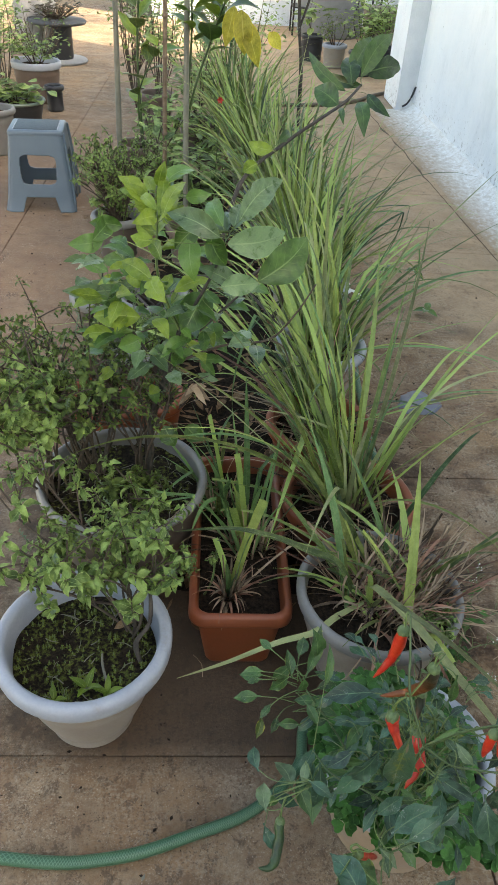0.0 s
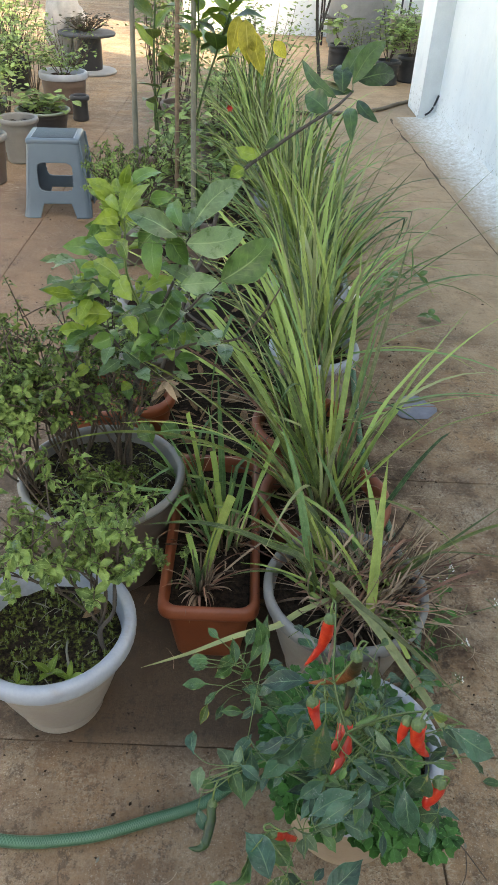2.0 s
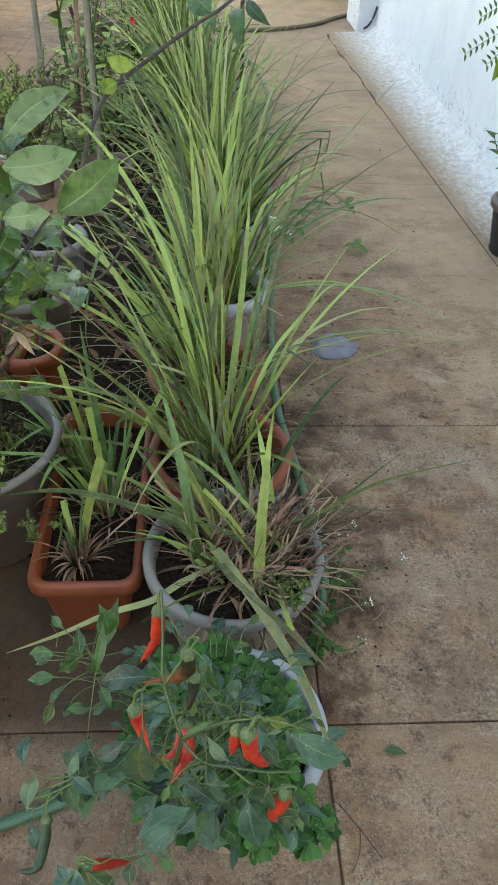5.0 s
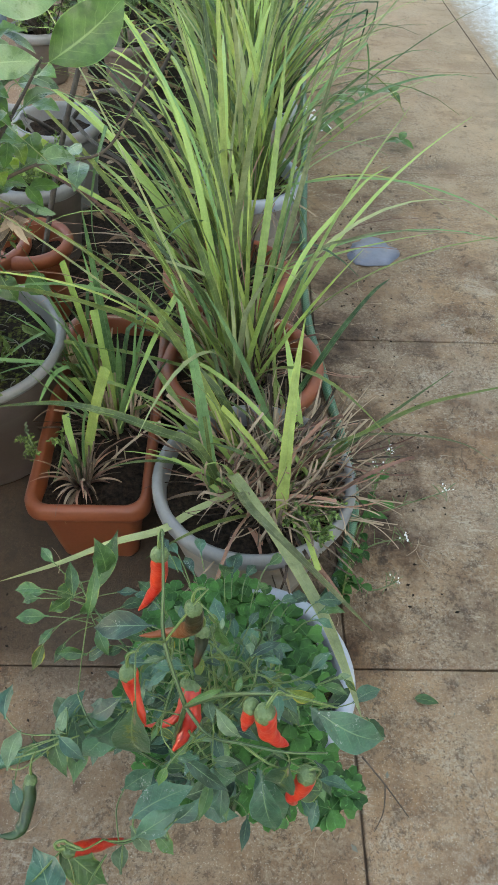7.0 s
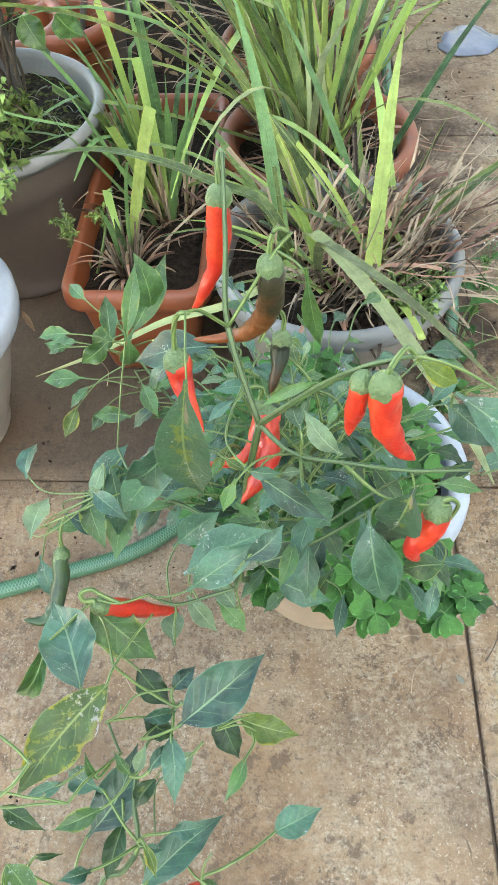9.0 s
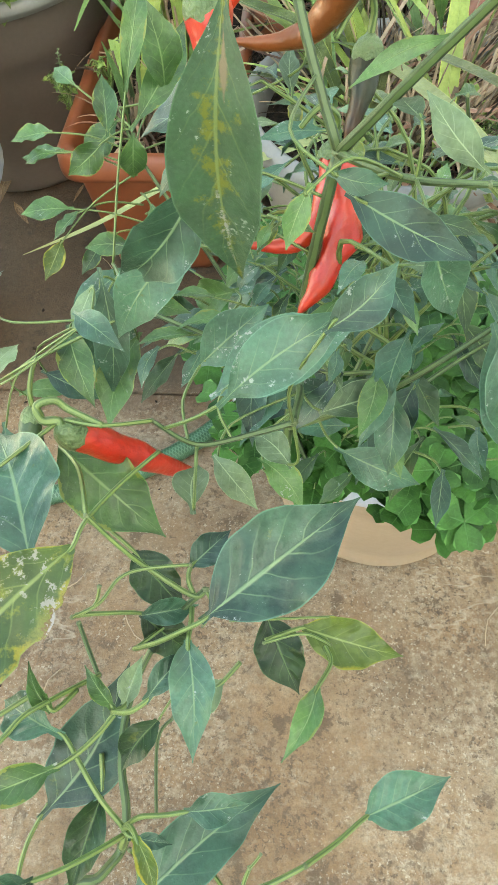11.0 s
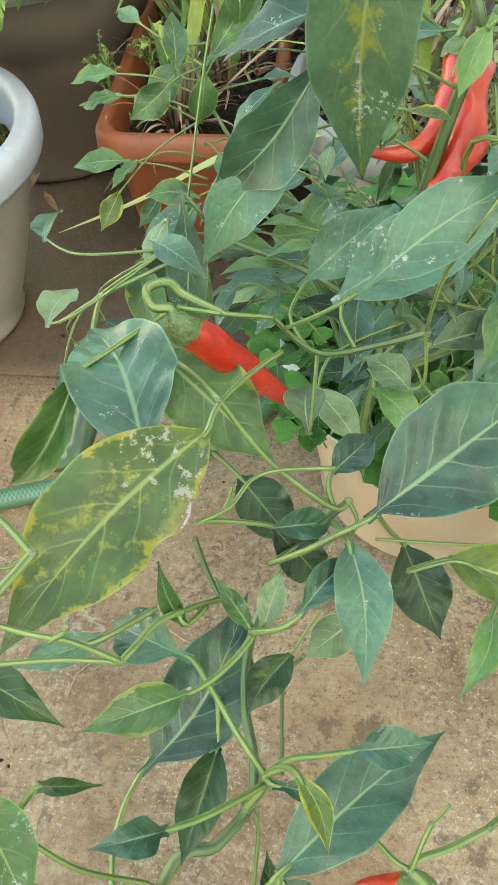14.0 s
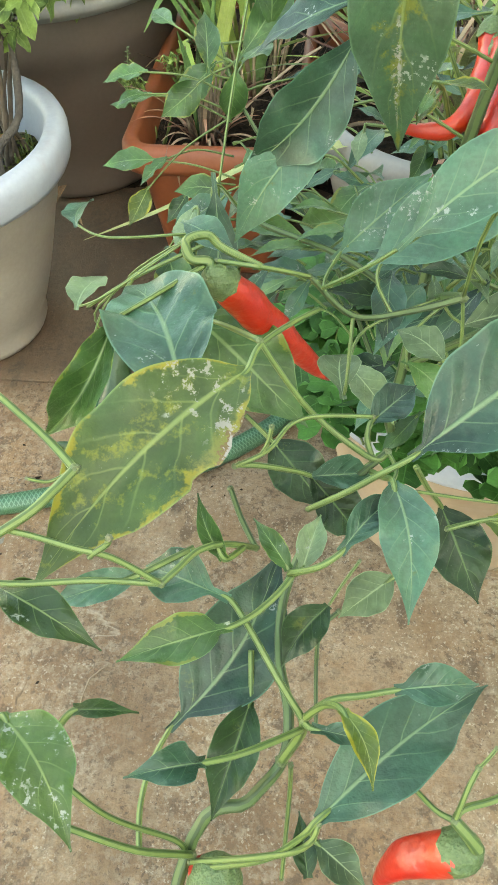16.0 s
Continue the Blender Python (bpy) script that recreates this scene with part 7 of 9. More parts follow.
# stems of the leaning plant
stem(fore, [(0.165, 0.03, 0.19), (0.18, 0.12, 0.30), (0.1991, 0.2315, 0.4116), (0.2173, 0.2489, 0.4291), (0.2253, 0.2577, 0.4375), (0.2261, 0.2680, 0.4452), (0.2226, 0.2812, 0.4469), (0.2221, 0.2969, 0.4501), (0.2269, 0.3126, 0.4564), (0.2368, 0.3249, 0.4685), (0.2492, 0.3342, 0.4767)], 0.0034, 0.0018, "stem_dark", "main_stem")
stem(fore, [(0.2253, 0.2575, 0.4385), (0.2299, 0.2593, 0.4571), (0.2300, 0.2607, 0.4632)], 0.0024, 0.0017, "stem", "branch")
stem(fore, [(0.2024, 0.2360, 0.4185), (0.1909, 0.2323, 0.4397), (0.1770, 0.2326, 0.4580)], 0.0019, 0.0013, "stem", "branch")
stem(fore, [(0.2025, 0.2344, 0.4172), (0.2299, 0.2350, 0.4461), (0.2353, 0.2397, 0.4567)], 0.0016, 0.0012, "stem", "branch")
stem(fore, [(0.2008, 0.2361, 0.4187), (0.1979, 0.2381, 0.4244), (0.1832, 0.2382, 0.4451), (0.1714, 0.2430, 0.4665)], 0.0016, 0.0010, "stem", "branch")
stem(fore, [(0.2277, 0.2568, 0.4377), (0.2278, 0.2532, 0.4198), (0.2270, 0.2363, 0.3944)], 0.0012, 0.0011, "stem", "branch")
stem(fore, [(0.2118, 0.3452, 0.5071), (0.2205, 0.3412, 0.4942), (0.2289, 0.3382, 0.4846), (0.2447, 0.3322, 0.4757), (0.2492, 0.3342, 0.4767)], 0.0014, 0.0017, "stem", "branch")
stem(fore, [(0.2492, 0.3342, 0.4767), (0.2368, 0.3249, 0.4685), (0.2277, 0.3120, 0.4774)], 0.0012, 0.0012, "stem", "branch")
stem(fore, [(0.2694, 0.3240, 0.4540), (0.2838, 0.3271, 0.4572), (0.2937, 0.3253, 0.4521)], 0.0011, 0.0009, "stem", "branch")
stem(fore, [(0.2582, 0.3261, 0.4695), (0.2783, 0.3319, 0.4590), (0.2946, 0.3359, 0.4525)], 0.0009, 0.0008, "stem", "branch")
stem(fore, [(0.2047, 0.3226, 0.4692), (0.2084, 0.3153, 0.4657), (0.2136, 0.3064, 0.4646)], 0.0014, 0.0014, "stem_dark", "branch")
stem(fore, [(0.2071, 0.3189, 0.4851), (0.2158, 0.3234, 0.4874), (0.2213, 0.3315, 0.4892), (0.2290, 0.3355, 0.4889), (0.2442, 0.3391, 0.4861)], 0.0012, 0.0010, "stem", "branch")
stem(fore, [(0.2136, 0.3219, 0.4866), (0.2155, 0.3240, 0.4892), (0.2166, 0.3266, 0.4936)], 0.0009, 0.0011, "stem", "branch")
stem(fore, [(0.1480, 0.2680, 0.5035), (0.1590, 0.2690, 0.5043), (0.1692, 0.2695, 0.5047), (0.1839, 0.2717, 0.5047), (0.1980, 0.2727, 0.5038)], 0.0011, 0.0012, "stem", "branch")
stem(fore, [(0.1980, 0.2727, 0.5038), (0.2003, 0.2772, 0.5020), (0.2036, 0.2839, 0.4991), (0.2085, 0.2910, 0.4913), (0.2139, 0.3063, 0.4645)], 0.0013, 0.0015, "stem", "branch")
stem(fore, [(0.1500, 0.2750, 0.5195), (0.1610, 0.2745, 0.5190), (0.1719, 0.2739, 0.5179), (0.1814, 0.2728, 0.5160), (0.1891, 0.2730, 0.5127), (0.1980, 0.2727, 0.5038)], 0.0010, 0.0012, "stem", "branch")
stem(fore, [(0.1847, 0.2724, 0.5140), (0.1884, 0.2735, 0.5170), (0.1891, 0.2742, 0.5187)], 0.0011, 0.0012, "stem", "branch")
stem(fore, [(0.1500, 0.2590, 0.5140), (0.1610, 0.2680, 0.5180), (0.1717, 0.2770, 0.5203), (0.1758, 0.2824, 0.5214), (0.1790, 0.2882, 0.5217)], 0.0015, 0.0018, "stem", "branch")
stem(fore, [(0.1790, 0.2882, 0.5217), (0.1731, 0.2931, 0.5235), (0.1669, 0.2971, 0.5261), (0.1560, 0.3035, 0.5300), (0.1450, 0.3085, 0.5315)], 0.0016, 0.0012, "stem", "branch")
stem(fore, [(0.1790, 0.2882, 0.5217), (0.1743, 0.2850, 0.5211), (0.1703, 0.2839, 0.5232)], 0.0007, 0.0006, "stem", "branch")
stem(fore, [(0.2428, 0.3050, 0.4640), (0.2385, 0.2994, 0.4602), (0.2353, 0.2947, 0.4570)], 0.0008, 0.0007, "stem", "branch")
stem(fore, [(0.2492, 0.3342, 0.4767), (0.2519, 0.3289, 0.4749), (0.2494, 0.3214, 0.4757)], 0.0012, 0.0009, "stem", "branch")
stem(fore, [(0.2384, 0.2979, 0.4464), (0.2330, 0.2909, 0.4417), (0.2340, 0.2682, 0.4306)], 0.0012, 0.0010, "stem_dark", "branch")
stem(fore, [(0.2861, 0.2547, 0.4547), (0.2763, 0.2496, 0.4544), (0.2685, 0.2465, 0.4555), (0.2665, 0.2439, 0.4550)], 0.0014, 0.0016, "stem", "branch")
stem(fore, [(0.2665, 0.2439, 0.4550), (0.2628, 0.2459, 0.4532), (0.2585, 0.2501, 0.4519)], 0.0014, 0.0010, "stem", "branch")
stem(fore, [(0.2665, 0.2439, 0.4550), (0.2680, 0.2486, 0.4635), (0.2698, 0.2522, 0.4686)], 0.0012, 0.0011, "stem", "branch")
stem(fore, [(0.2698, 0.2522, 0.4686), (0.2714, 0.2537, 0.4708), (0.2730, 0.2555, 0.4732)], 0.0007, 0.0008, "stem", "branch")
chili_fruit(fore, "red_chili", [(0.2710, 0.2403, 0.4429), (0.2650, 0.2400, 0.4358), (0.2572, 0.2388, 0.4282), (0.2518, 0.2350, 0.4158)], 0.0056, [(0.2722, 0.2407, 0.4481), (0.2691, 0.2424, 0.4523), (0.2665, 0.2439, 0.4550)], "ripe red pepper")
chili_fruit(fore, "red_chili", [(0.2102, 0.2317, 0.4181), (0.2086, 0.2281, 0.4117), (0.2059, 0.2207, 0.3976)], 0.0075, [(0.2090, 0.2328, 0.4191), (0.2073, 0.2345, 0.4205)], "ripe red pepper")
# leaves of the leaning plant
near_leaf(fore, "green_leaf", (0.1450, 0.3085, 0.5315), (0.1200, 0.3130, 0.5290), 0.0120, (0.2, -0.4, 0.88), arch=0.12, fold=0.3)
near_leaf(fore, "blue_leaf", (0.1500, 0.2590, 0.5140), (0.1260, 0.2450, 0.5060), 0.0130, (0.2, -0.3, 0.9), arch=0.12, fold=0.25)
near_leaf(fore, "green_leaf", (0.1480, 0.2680, 0.5035), (0.1230, 0.2640, 0.4960), 0.0120, (0.2, -0.3, 0.9), arch=0.1, fold=0.25)
near_leaf(fore, "lime_leaf", (0.1500, 0.2750, 0.5195), (0.1290, 0.2790, 0.5180), 0.0090, (0.2, -0.35, 0.9), arch=0.1, fold=0.3)
near_leaf(fore, "yellow_leaf", (0.2097, 0.3339, 0.5075), (0.1652, 0.2741, 0.4932), 0.0340, (0.23, -0.41, 0.88), stalk=[(0.2264, 0.3863, 0.4837), (0.2181, 0.3665, 0.4942), (0.2119, 0.3443, 0.5064), (0.2097, 0.3339, 0.5075)], arch=0.1, fold=0.1, wave=0.12, sway=-0.04, torn=1)
near_leaf(fore, "green_leaf", (0.1665, 0.3602, 0.4982), (0.1422, 0.3337, 0.4700), 0.0141, (0.29, -0.50, 0.81), stalk=[(0.1914, 0.3894, 0.4987), (0.1839, 0.3806, 0.4986), (0.1752, 0.3704, 0.4984), (0.1665, 0.3602, 0.4982)], arch=0.22, fold=0.75, wave=0.3, sway=0.1)
near_leaf(fore, "blue_leaf", (0.1911, 0.3356, 0.4933), (0.1598, 0.3928, 0.4900), 0.0360, (0.22, -0.57, 0.79), stalk=[(0.1999, 0.3264, 0.4916), (0.1945, 0.3307, 0.4930), (0.1911, 0.3356, 0.4933)], arch=0.1, fold=0.12, sway=-0.06)
near_leaf(fore, "green_leaf", (0.1816, 0.3969, 0.4692), (0.2257, 0.3696, 0.4433), 0.0338, (0.10, -0.55, 0.83), stalk=[(0.2118, 0.3452, 0.5071), (0.1960, 0.3788, 0.4815), (0.1816, 0.3969, 0.4692)], arch=0.06, fold=0.15)
near_leaf(fore, "shade_leaf", (0.2128, 0.3643, 0.4407), (0.2351, 0.3441, 0.4277), 0.0211, (0.04, -0.46, 0.89), stalk=[(0.2027, 0.3706, 0.4467), (0.2128, 0.3643, 0.4407)], arch=0.05, fold=0.2)
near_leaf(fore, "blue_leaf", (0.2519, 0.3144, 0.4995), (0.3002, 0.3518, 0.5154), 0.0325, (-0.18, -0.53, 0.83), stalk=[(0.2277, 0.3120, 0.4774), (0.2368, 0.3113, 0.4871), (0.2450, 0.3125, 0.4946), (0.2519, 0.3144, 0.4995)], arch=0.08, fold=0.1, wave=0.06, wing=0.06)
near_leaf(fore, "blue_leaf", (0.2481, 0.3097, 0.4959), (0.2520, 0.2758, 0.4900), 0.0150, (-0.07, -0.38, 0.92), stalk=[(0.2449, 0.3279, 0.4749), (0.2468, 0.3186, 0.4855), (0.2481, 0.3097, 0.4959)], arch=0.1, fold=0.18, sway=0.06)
near_leaf(fore, "shade_leaf", (0.2696, 0.3368, 0.4473), (0.2828, 0.3120, 0.4306), 0.0204, (-0.14, -0.38, 0.91), stalk=[(0.2579, 0.3329, 0.4722), (0.2633, 0.3351, 0.4593), (0.2696, 0.3368, 0.4473)], arch=0.06, fold=0.15)
near_leaf(fore, "lime_leaf", (0.2834, 0.3332, 0.4467), (0.3213, 0.3247, 0.4434), 0.0200, (-0.22, -0.40, 0.89), stalk=[(0.2699, 0.3259, 0.4515), (0.2834, 0.3332, 0.4467)], arch=0.1, fold=0.2, wave=0.15)
near_leaf(fore, "green_leaf", (0.2886, 0.3044, 0.4712), (0.2778, 0.2810, 0.4738), 0.0096, (-0.19, -0.34, 0.92), stalk=[(0.2916, 0.3229, 0.4562), (0.2933, 0.3153, 0.4628), (0.2886, 0.3044, 0.4712)], arch=0.1, fold=0.25, sway=0.08)
near_leaf(fore, "blue_leaf", (0.3067, 0.2716, 0.4387), (0.3342, 0.2844, 0.4465), 0.0194, (-0.30, -0.24, 0.93), stalk=[(0.2861, 0.2547, 0.4547), (0.2958, 0.2622, 0.4442), (0.3067, 0.2716, 0.4387)], arch=0.08, fold=0.15)
near_leaf(fore, "shade_leaf", (0.2275, 0.3252, 0.4749), (0.2440, 0.3189, 0.4530), 0.0155, (-0.00, -0.42, 0.91), stalk=[(0.2080, 0.3195, 0.4854), (0.2158, 0.3217, 0.4824), (0.2275, 0.3252, 0.4749)], arch=0.1, fold=0.2)
near_leaf(fore, "blue_leaf", (0.2281, 0.3239, 0.4763), (0.2468, 0.3309, 0.4707), 0.0102, (-0.01, -0.46, 0.89), arch=0.05, fold=0.5)
near_leaf(fore, "blue_leaf", (0.2440, 0.3404, 0.4820), (0.2571, 0.3535, 0.4855), 0.0120, (-0.06, -0.53, 0.85), stalk=[(0.2453, 0.3325, 0.4746), (0.2432, 0.3363, 0.4790), (0.2440, 0.3404, 0.4820)], arch=0.08, fold=0.25)
near_leaf(fore, "blue_leaf", (0.2362, 0.2922, 0.4891), (0.2513, 0.3082, 0.4945), 0.0090, (-0.04, -0.41, 0.91), stalk=[(0.2243, 0.2911, 0.4795), (0.2309, 0.2899, 0.4854), (0.2362, 0.2922, 0.4891)], arch=0.12, fold=0.35, sway=0.05, wing=0.1)
near_leaf(fore, "pale_leaf", (0.2273, 0.2940, 0.4763), (0.2313, 0.3088, 0.4808), 0.0081, (0.02, -0.38, 0.92), stalk=[(0.2244, 0.2913, 0.4784), (0.2273, 0.2940, 0.4763)], arch=0.1, fold=0.6)
near_leaf(fore, "green_leaf", (0.2240, 0.2927, 0.4783), (0.2141, 0.3032, 0.4849), 0.0062, (0.07, -0.38, 0.92), stalk=[(0.2244, 0.2913, 0.4784), (0.2240, 0.2927, 0.4783)], arch=0.12, fold=0.4)
near_leaf(fore, "green_leaf", (0.2087, 0.2881, 0.4891), (0.2017, 0.2987, 0.5005), 0.0055, (0.14, -0.38, 0.91), stalk=[(0.2119, 0.2968, 0.4802), (0.2087, 0.2881, 0.4891)], arch=0.1, fold=0.5, sway=0.08)
near_leaf(fore, "blue_leaf", (0.2102, 0.2832, 0.4777), (0.1845, 0.2947, 0.4716), 0.0161, (0.16, -0.33, 0.93), stalk=[(0.2300, 0.2607, 0.4632), (0.2230, 0.2674, 0.4717), (0.2163, 0.2758, 0.4763), (0.2102, 0.2832, 0.4777)], arch=0.08, fold=0.25, wing=0.16)
near_leaf(fore, "blue_leaf", (0.1919, 0.2650, 0.4279), (0.2204, 0.3143, 0.4522), 0.0289, (0.10, -0.29, 0.95), stalk=[(0.1882, 0.2347, 0.4191), (0.1865, 0.2457, 0.4213), (0.1880, 0.2565, 0.4244), (0.1919, 0.2650, 0.4279)], arch=0.06, fold=0.15, wing=0.1, sway=-0.08)
near_leaf(fore, "green_leaf", (0.2117, 0.2738, 0.4829), (0.1885, 0.2612, 0.4886), 0.0121, (0.16, -0.26, 0.95), stalk=[(0.2248, 0.2903, 0.4788), (0.2214, 0.2844, 0.4798), (0.2165, 0.2783, 0.4808), (0.2117, 0.2738, 0.4829)], arch=0.12, fold=0.28, wing=0.1)
near_leaf(fore, "shade_leaf", (0.2151, 0.2726, 0.4374), (0.2075, 0.2425, 0.4291), 0.0146, (0.09, -0.17, 0.98), stalk=[(0.2141, 0.2851, 0.4432), (0.2147, 0.2789, 0.4397), (0.2151, 0.2726, 0.4374)], arch=0.08, fold=0.35)
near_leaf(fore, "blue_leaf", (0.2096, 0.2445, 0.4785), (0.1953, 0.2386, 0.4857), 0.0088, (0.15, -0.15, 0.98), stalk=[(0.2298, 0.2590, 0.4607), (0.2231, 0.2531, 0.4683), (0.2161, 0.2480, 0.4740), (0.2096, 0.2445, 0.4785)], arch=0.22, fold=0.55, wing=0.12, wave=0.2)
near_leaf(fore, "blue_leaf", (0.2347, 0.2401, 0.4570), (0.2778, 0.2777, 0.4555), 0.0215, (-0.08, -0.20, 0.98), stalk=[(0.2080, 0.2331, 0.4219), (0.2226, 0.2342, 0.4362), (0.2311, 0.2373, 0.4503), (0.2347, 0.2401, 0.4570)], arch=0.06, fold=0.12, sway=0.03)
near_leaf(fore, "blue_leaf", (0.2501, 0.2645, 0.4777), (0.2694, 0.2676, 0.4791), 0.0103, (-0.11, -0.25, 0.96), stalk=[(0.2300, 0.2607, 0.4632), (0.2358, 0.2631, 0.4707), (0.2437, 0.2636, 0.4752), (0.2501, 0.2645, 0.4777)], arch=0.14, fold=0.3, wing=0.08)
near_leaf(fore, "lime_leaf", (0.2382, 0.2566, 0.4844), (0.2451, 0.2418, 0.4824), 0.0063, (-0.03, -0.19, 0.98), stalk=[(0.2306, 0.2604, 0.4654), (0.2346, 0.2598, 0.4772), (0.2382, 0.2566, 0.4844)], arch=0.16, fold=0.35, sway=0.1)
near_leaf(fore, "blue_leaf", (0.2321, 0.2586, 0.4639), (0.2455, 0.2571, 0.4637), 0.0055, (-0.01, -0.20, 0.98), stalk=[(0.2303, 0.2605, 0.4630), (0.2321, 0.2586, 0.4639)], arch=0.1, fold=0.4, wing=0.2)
near_leaf(fore, "shade_leaf", (0.2350, 0.2944, 0.4568), (0.2233, 0.2784, 0.4497), 0.0121, (0.02, -0.29, 0.96), arch=0.08, fold=0.35, sway=-0.06)
near_leaf(fore, "pale_leaf", (0.2546, 0.3125, 0.4430), (0.2387, 0.3009, 0.4361), 0.0141, (-0.04, -0.34, 0.94), stalk=[(0.2608, 0.3187, 0.4471), (0.2546, 0.3125, 0.4430)], arch=0.06, fold=0.2)
near_leaf(fore, "speckled_leaf", (0.1621, 0.2703, 0.4998), (0.1864, 0.2599, 0.4979), 0.0110, (0.29, -0.26, 0.92), arch=0.12, fold=0.3)
near_leaf(fore, "speckled_leaf", (0.1712, 0.2436, 0.4998), (0.1903, 0.2229, 0.4983), 0.0150, (0.27, -0.12, 0.96), stalk=[(0.1644, 0.2287, 0.4716), (0.1669, 0.2366, 0.4900), (0.1712, 0.2436, 0.4998)], arch=0.14, fold=0.22, sway=0.06)
near_leaf(fore, "shade_leaf", (0.1822, 0.2489, 0.4901), (0.1953, 0.2503, 0.4896), 0.0041, (0.22, -0.19, 0.96), stalk=[(0.1714, 0.2430, 0.4665), (0.1763, 0.2459, 0.4808), (0.1822, 0.2489, 0.4901)], arch=0.28, fold=0.6)
near_leaf(fore, "blue_leaf", (0.1871, 0.2862, 0.4813), (0.1639, 0.2775, 0.4773), 0.0090, (0.25, -0.30, 0.92), stalk=[(0.1993, 0.2954, 0.4806), (0.1871, 0.2862, 0.4813)], arch=0.06, fold=0.2)
near_leaf(fore, "shade_leaf", (0.2343, 0.2341, 0.4171), (0.2308, 0.2489, 0.4225), 0.0073, (0.01, -0.11, 0.99), arch=0.06, fold=0.3)
near_leaf(fore, "pale_leaf", (0.2360, 0.2417, 0.4228), (0.2496, 0.2330, 0.4208), 0.0108, (-0.03, -0.10, 0.99), stalk=[(0.2342, 0.2443, 0.4249), (0.2360, 0.2417, 0.4228)], arch=0.1, fold=0.35, wave=0.2)

# leaves of the potted plant
chili_leaf(chili, "pale_leaf", (0.275, 0.410, 0.440), (0.258, 0.427, 0.440), 0.016, (-0.13, -0.69, 0.71))
chili_leaf(chili, "spotted_leaf", (0.254, 0.472, 0.603), (0.252, 0.467, 0.494), 0.040, (0.05, -0.81, 0.57), curl=0.06)
chili_leaf(chili, "blue_leaf", (0.231, 0.500, 0.520), (0.190, 0.490, 0.470), 0.034, (0.21, -0.74, 0.64))
chili_leaf(chili, "blue_leaf", (0.228, 0.506, 0.490), (0.184, 0.481, 0.440), 0.030, (0.21, -0.69, 0.69))
chili_leaf(chili, "blue_leaf", (0.233, 0.449, 0.460), (0.264, 0.458, 0.490), 0.025, (0.10, -0.66, 0.75))
chili_leaf(chili, "blue_leaf", (0.254, 0.396, 0.505), (0.296, 0.411, 0.535), 0.025, (0.02, -0.64, 0.77))
chili_leaf(chili, "blue_leaf", (0.289, 0.400, 0.540), (0.309, 0.413, 0.555), 0.017, (-0.09, -0.70, 0.71))
chili_leaf(chili, "blue_leaf", (0.297, 0.445, 0.555), (0.334, 0.421, 0.550), 0.021, (-0.15, -0.76, 0.63))
chili_leaf(chili, "blue_leaf", (0.288, 0.445, 0.565), (0.307, 0.446, 0.560), 0.010, (-0.08, -0.81, 0.59))
chili_leaf(chili, "green_leaf", (0.281, 0.436, 0.565), (0.274, 0.425, 0.550), 0.010, (0.01, -0.77, 0.63))
chili_leaf(chili, "green_leaf", (0.327, 0.498, 0.580), (0.295, 0.487, 0.570), 0.008, (-0.12, -0.88, 0.47))
chili_leaf(chili, "pale_leaf", (0.319, 0.476, 0.565), (0.314, 0.498, 0.560), 0.012, (-0.14, -0.85, 0.51))
chili_leaf(chili, "green_leaf", (0.238, 0.550, 0.410), (0.210, 0.555, 0.400), 0.026, (0.13, -0.70, 0.70))
chili_leaf(chili, "blue_leaf", (0.162, 0.542, 0.410), (0.151, 0.511, 0.370), 0.025, (0.28, -0.63, 0.72))
chili_leaf(chili, "pale_leaf", (0.292, 0.455, 0.420), (0.327, 0.470, 0.420), 0.022, (-0.09, -0.59, 0.80))
chili_leaf(chili, "blue_leaf", (0.303, 0.465, 0.370), (0.346, 0.450, 0.360), 0.025, (-0.11, -0.51, 0.85))
chili_leaf(chili, "pale_leaf", (0.240, 0.424, 0.420), (0.260, 0.404, 0.410), 0.016, (0.09, -0.49, 0.87))
chili_leaf(chili, "green_leaf", (0.263, 0.417, 0.430), (0.282, 0.400, 0.420), 0.016, (0.02, -0.49, 0.87))
chili_leaf(chili, "pale_leaf", (0.237, 0.380, 0.450), (0.236, 0.403, 0.450), 0.018, (0.15, -0.47, 0.87))
chili_leaf(chili, "green_leaf", (0.136, 0.681, 0.420), (0.109, 0.673, 0.400), 0.024, (0.29, -0.79, 0.54))
chili_leaf(chili, "green_leaf", (0.161, 0.672, 0.430), (0.157, 0.668, 0.400), 0.022, (0.23, -0.80, 0.55))
chili_leaf(chili, "green_leaf", (0.142, 0.679, 0.430), (0.136, 0.713, 0.450), 0.019, (0.26, -0.83, 0.49))
chili_leaf(chili, "green_leaf", (0.155, 0.631, 0.370), (0.122, 0.631, 0.370), 0.019, (0.27, -0.72, 0.64))
chili_leaf(chili, "lime_leaf", (0.098, 0.647, 0.360), (0.090, 0.620, 0.350), 0.017, (0.34, -0.69, 0.64))
chili_leaf(chili, "green_leaf", (0.164, 0.675, 0.440), (0.192, 0.746, 0.470), 0.025, (0.19, -0.86, 0.47))
chili_leaf(chili, "green_leaf", (0.179, 0.616, 0.500), (0.188, 0.653, 0.540), 0.015, (0.22, -0.88, 0.42))
chili_leaf(chili, "blue_leaf", (0.380, 0.462, 0.500), (0.379, 0.464, 0.440), 0.030, (-0.13, -0.48, 0.87))
chili_leaf(chili, "blue_leaf", (0.365, 0.461, 0.470), (0.392, 0.431, 0.410), 0.036, (-0.12, -0.43, 0.89))
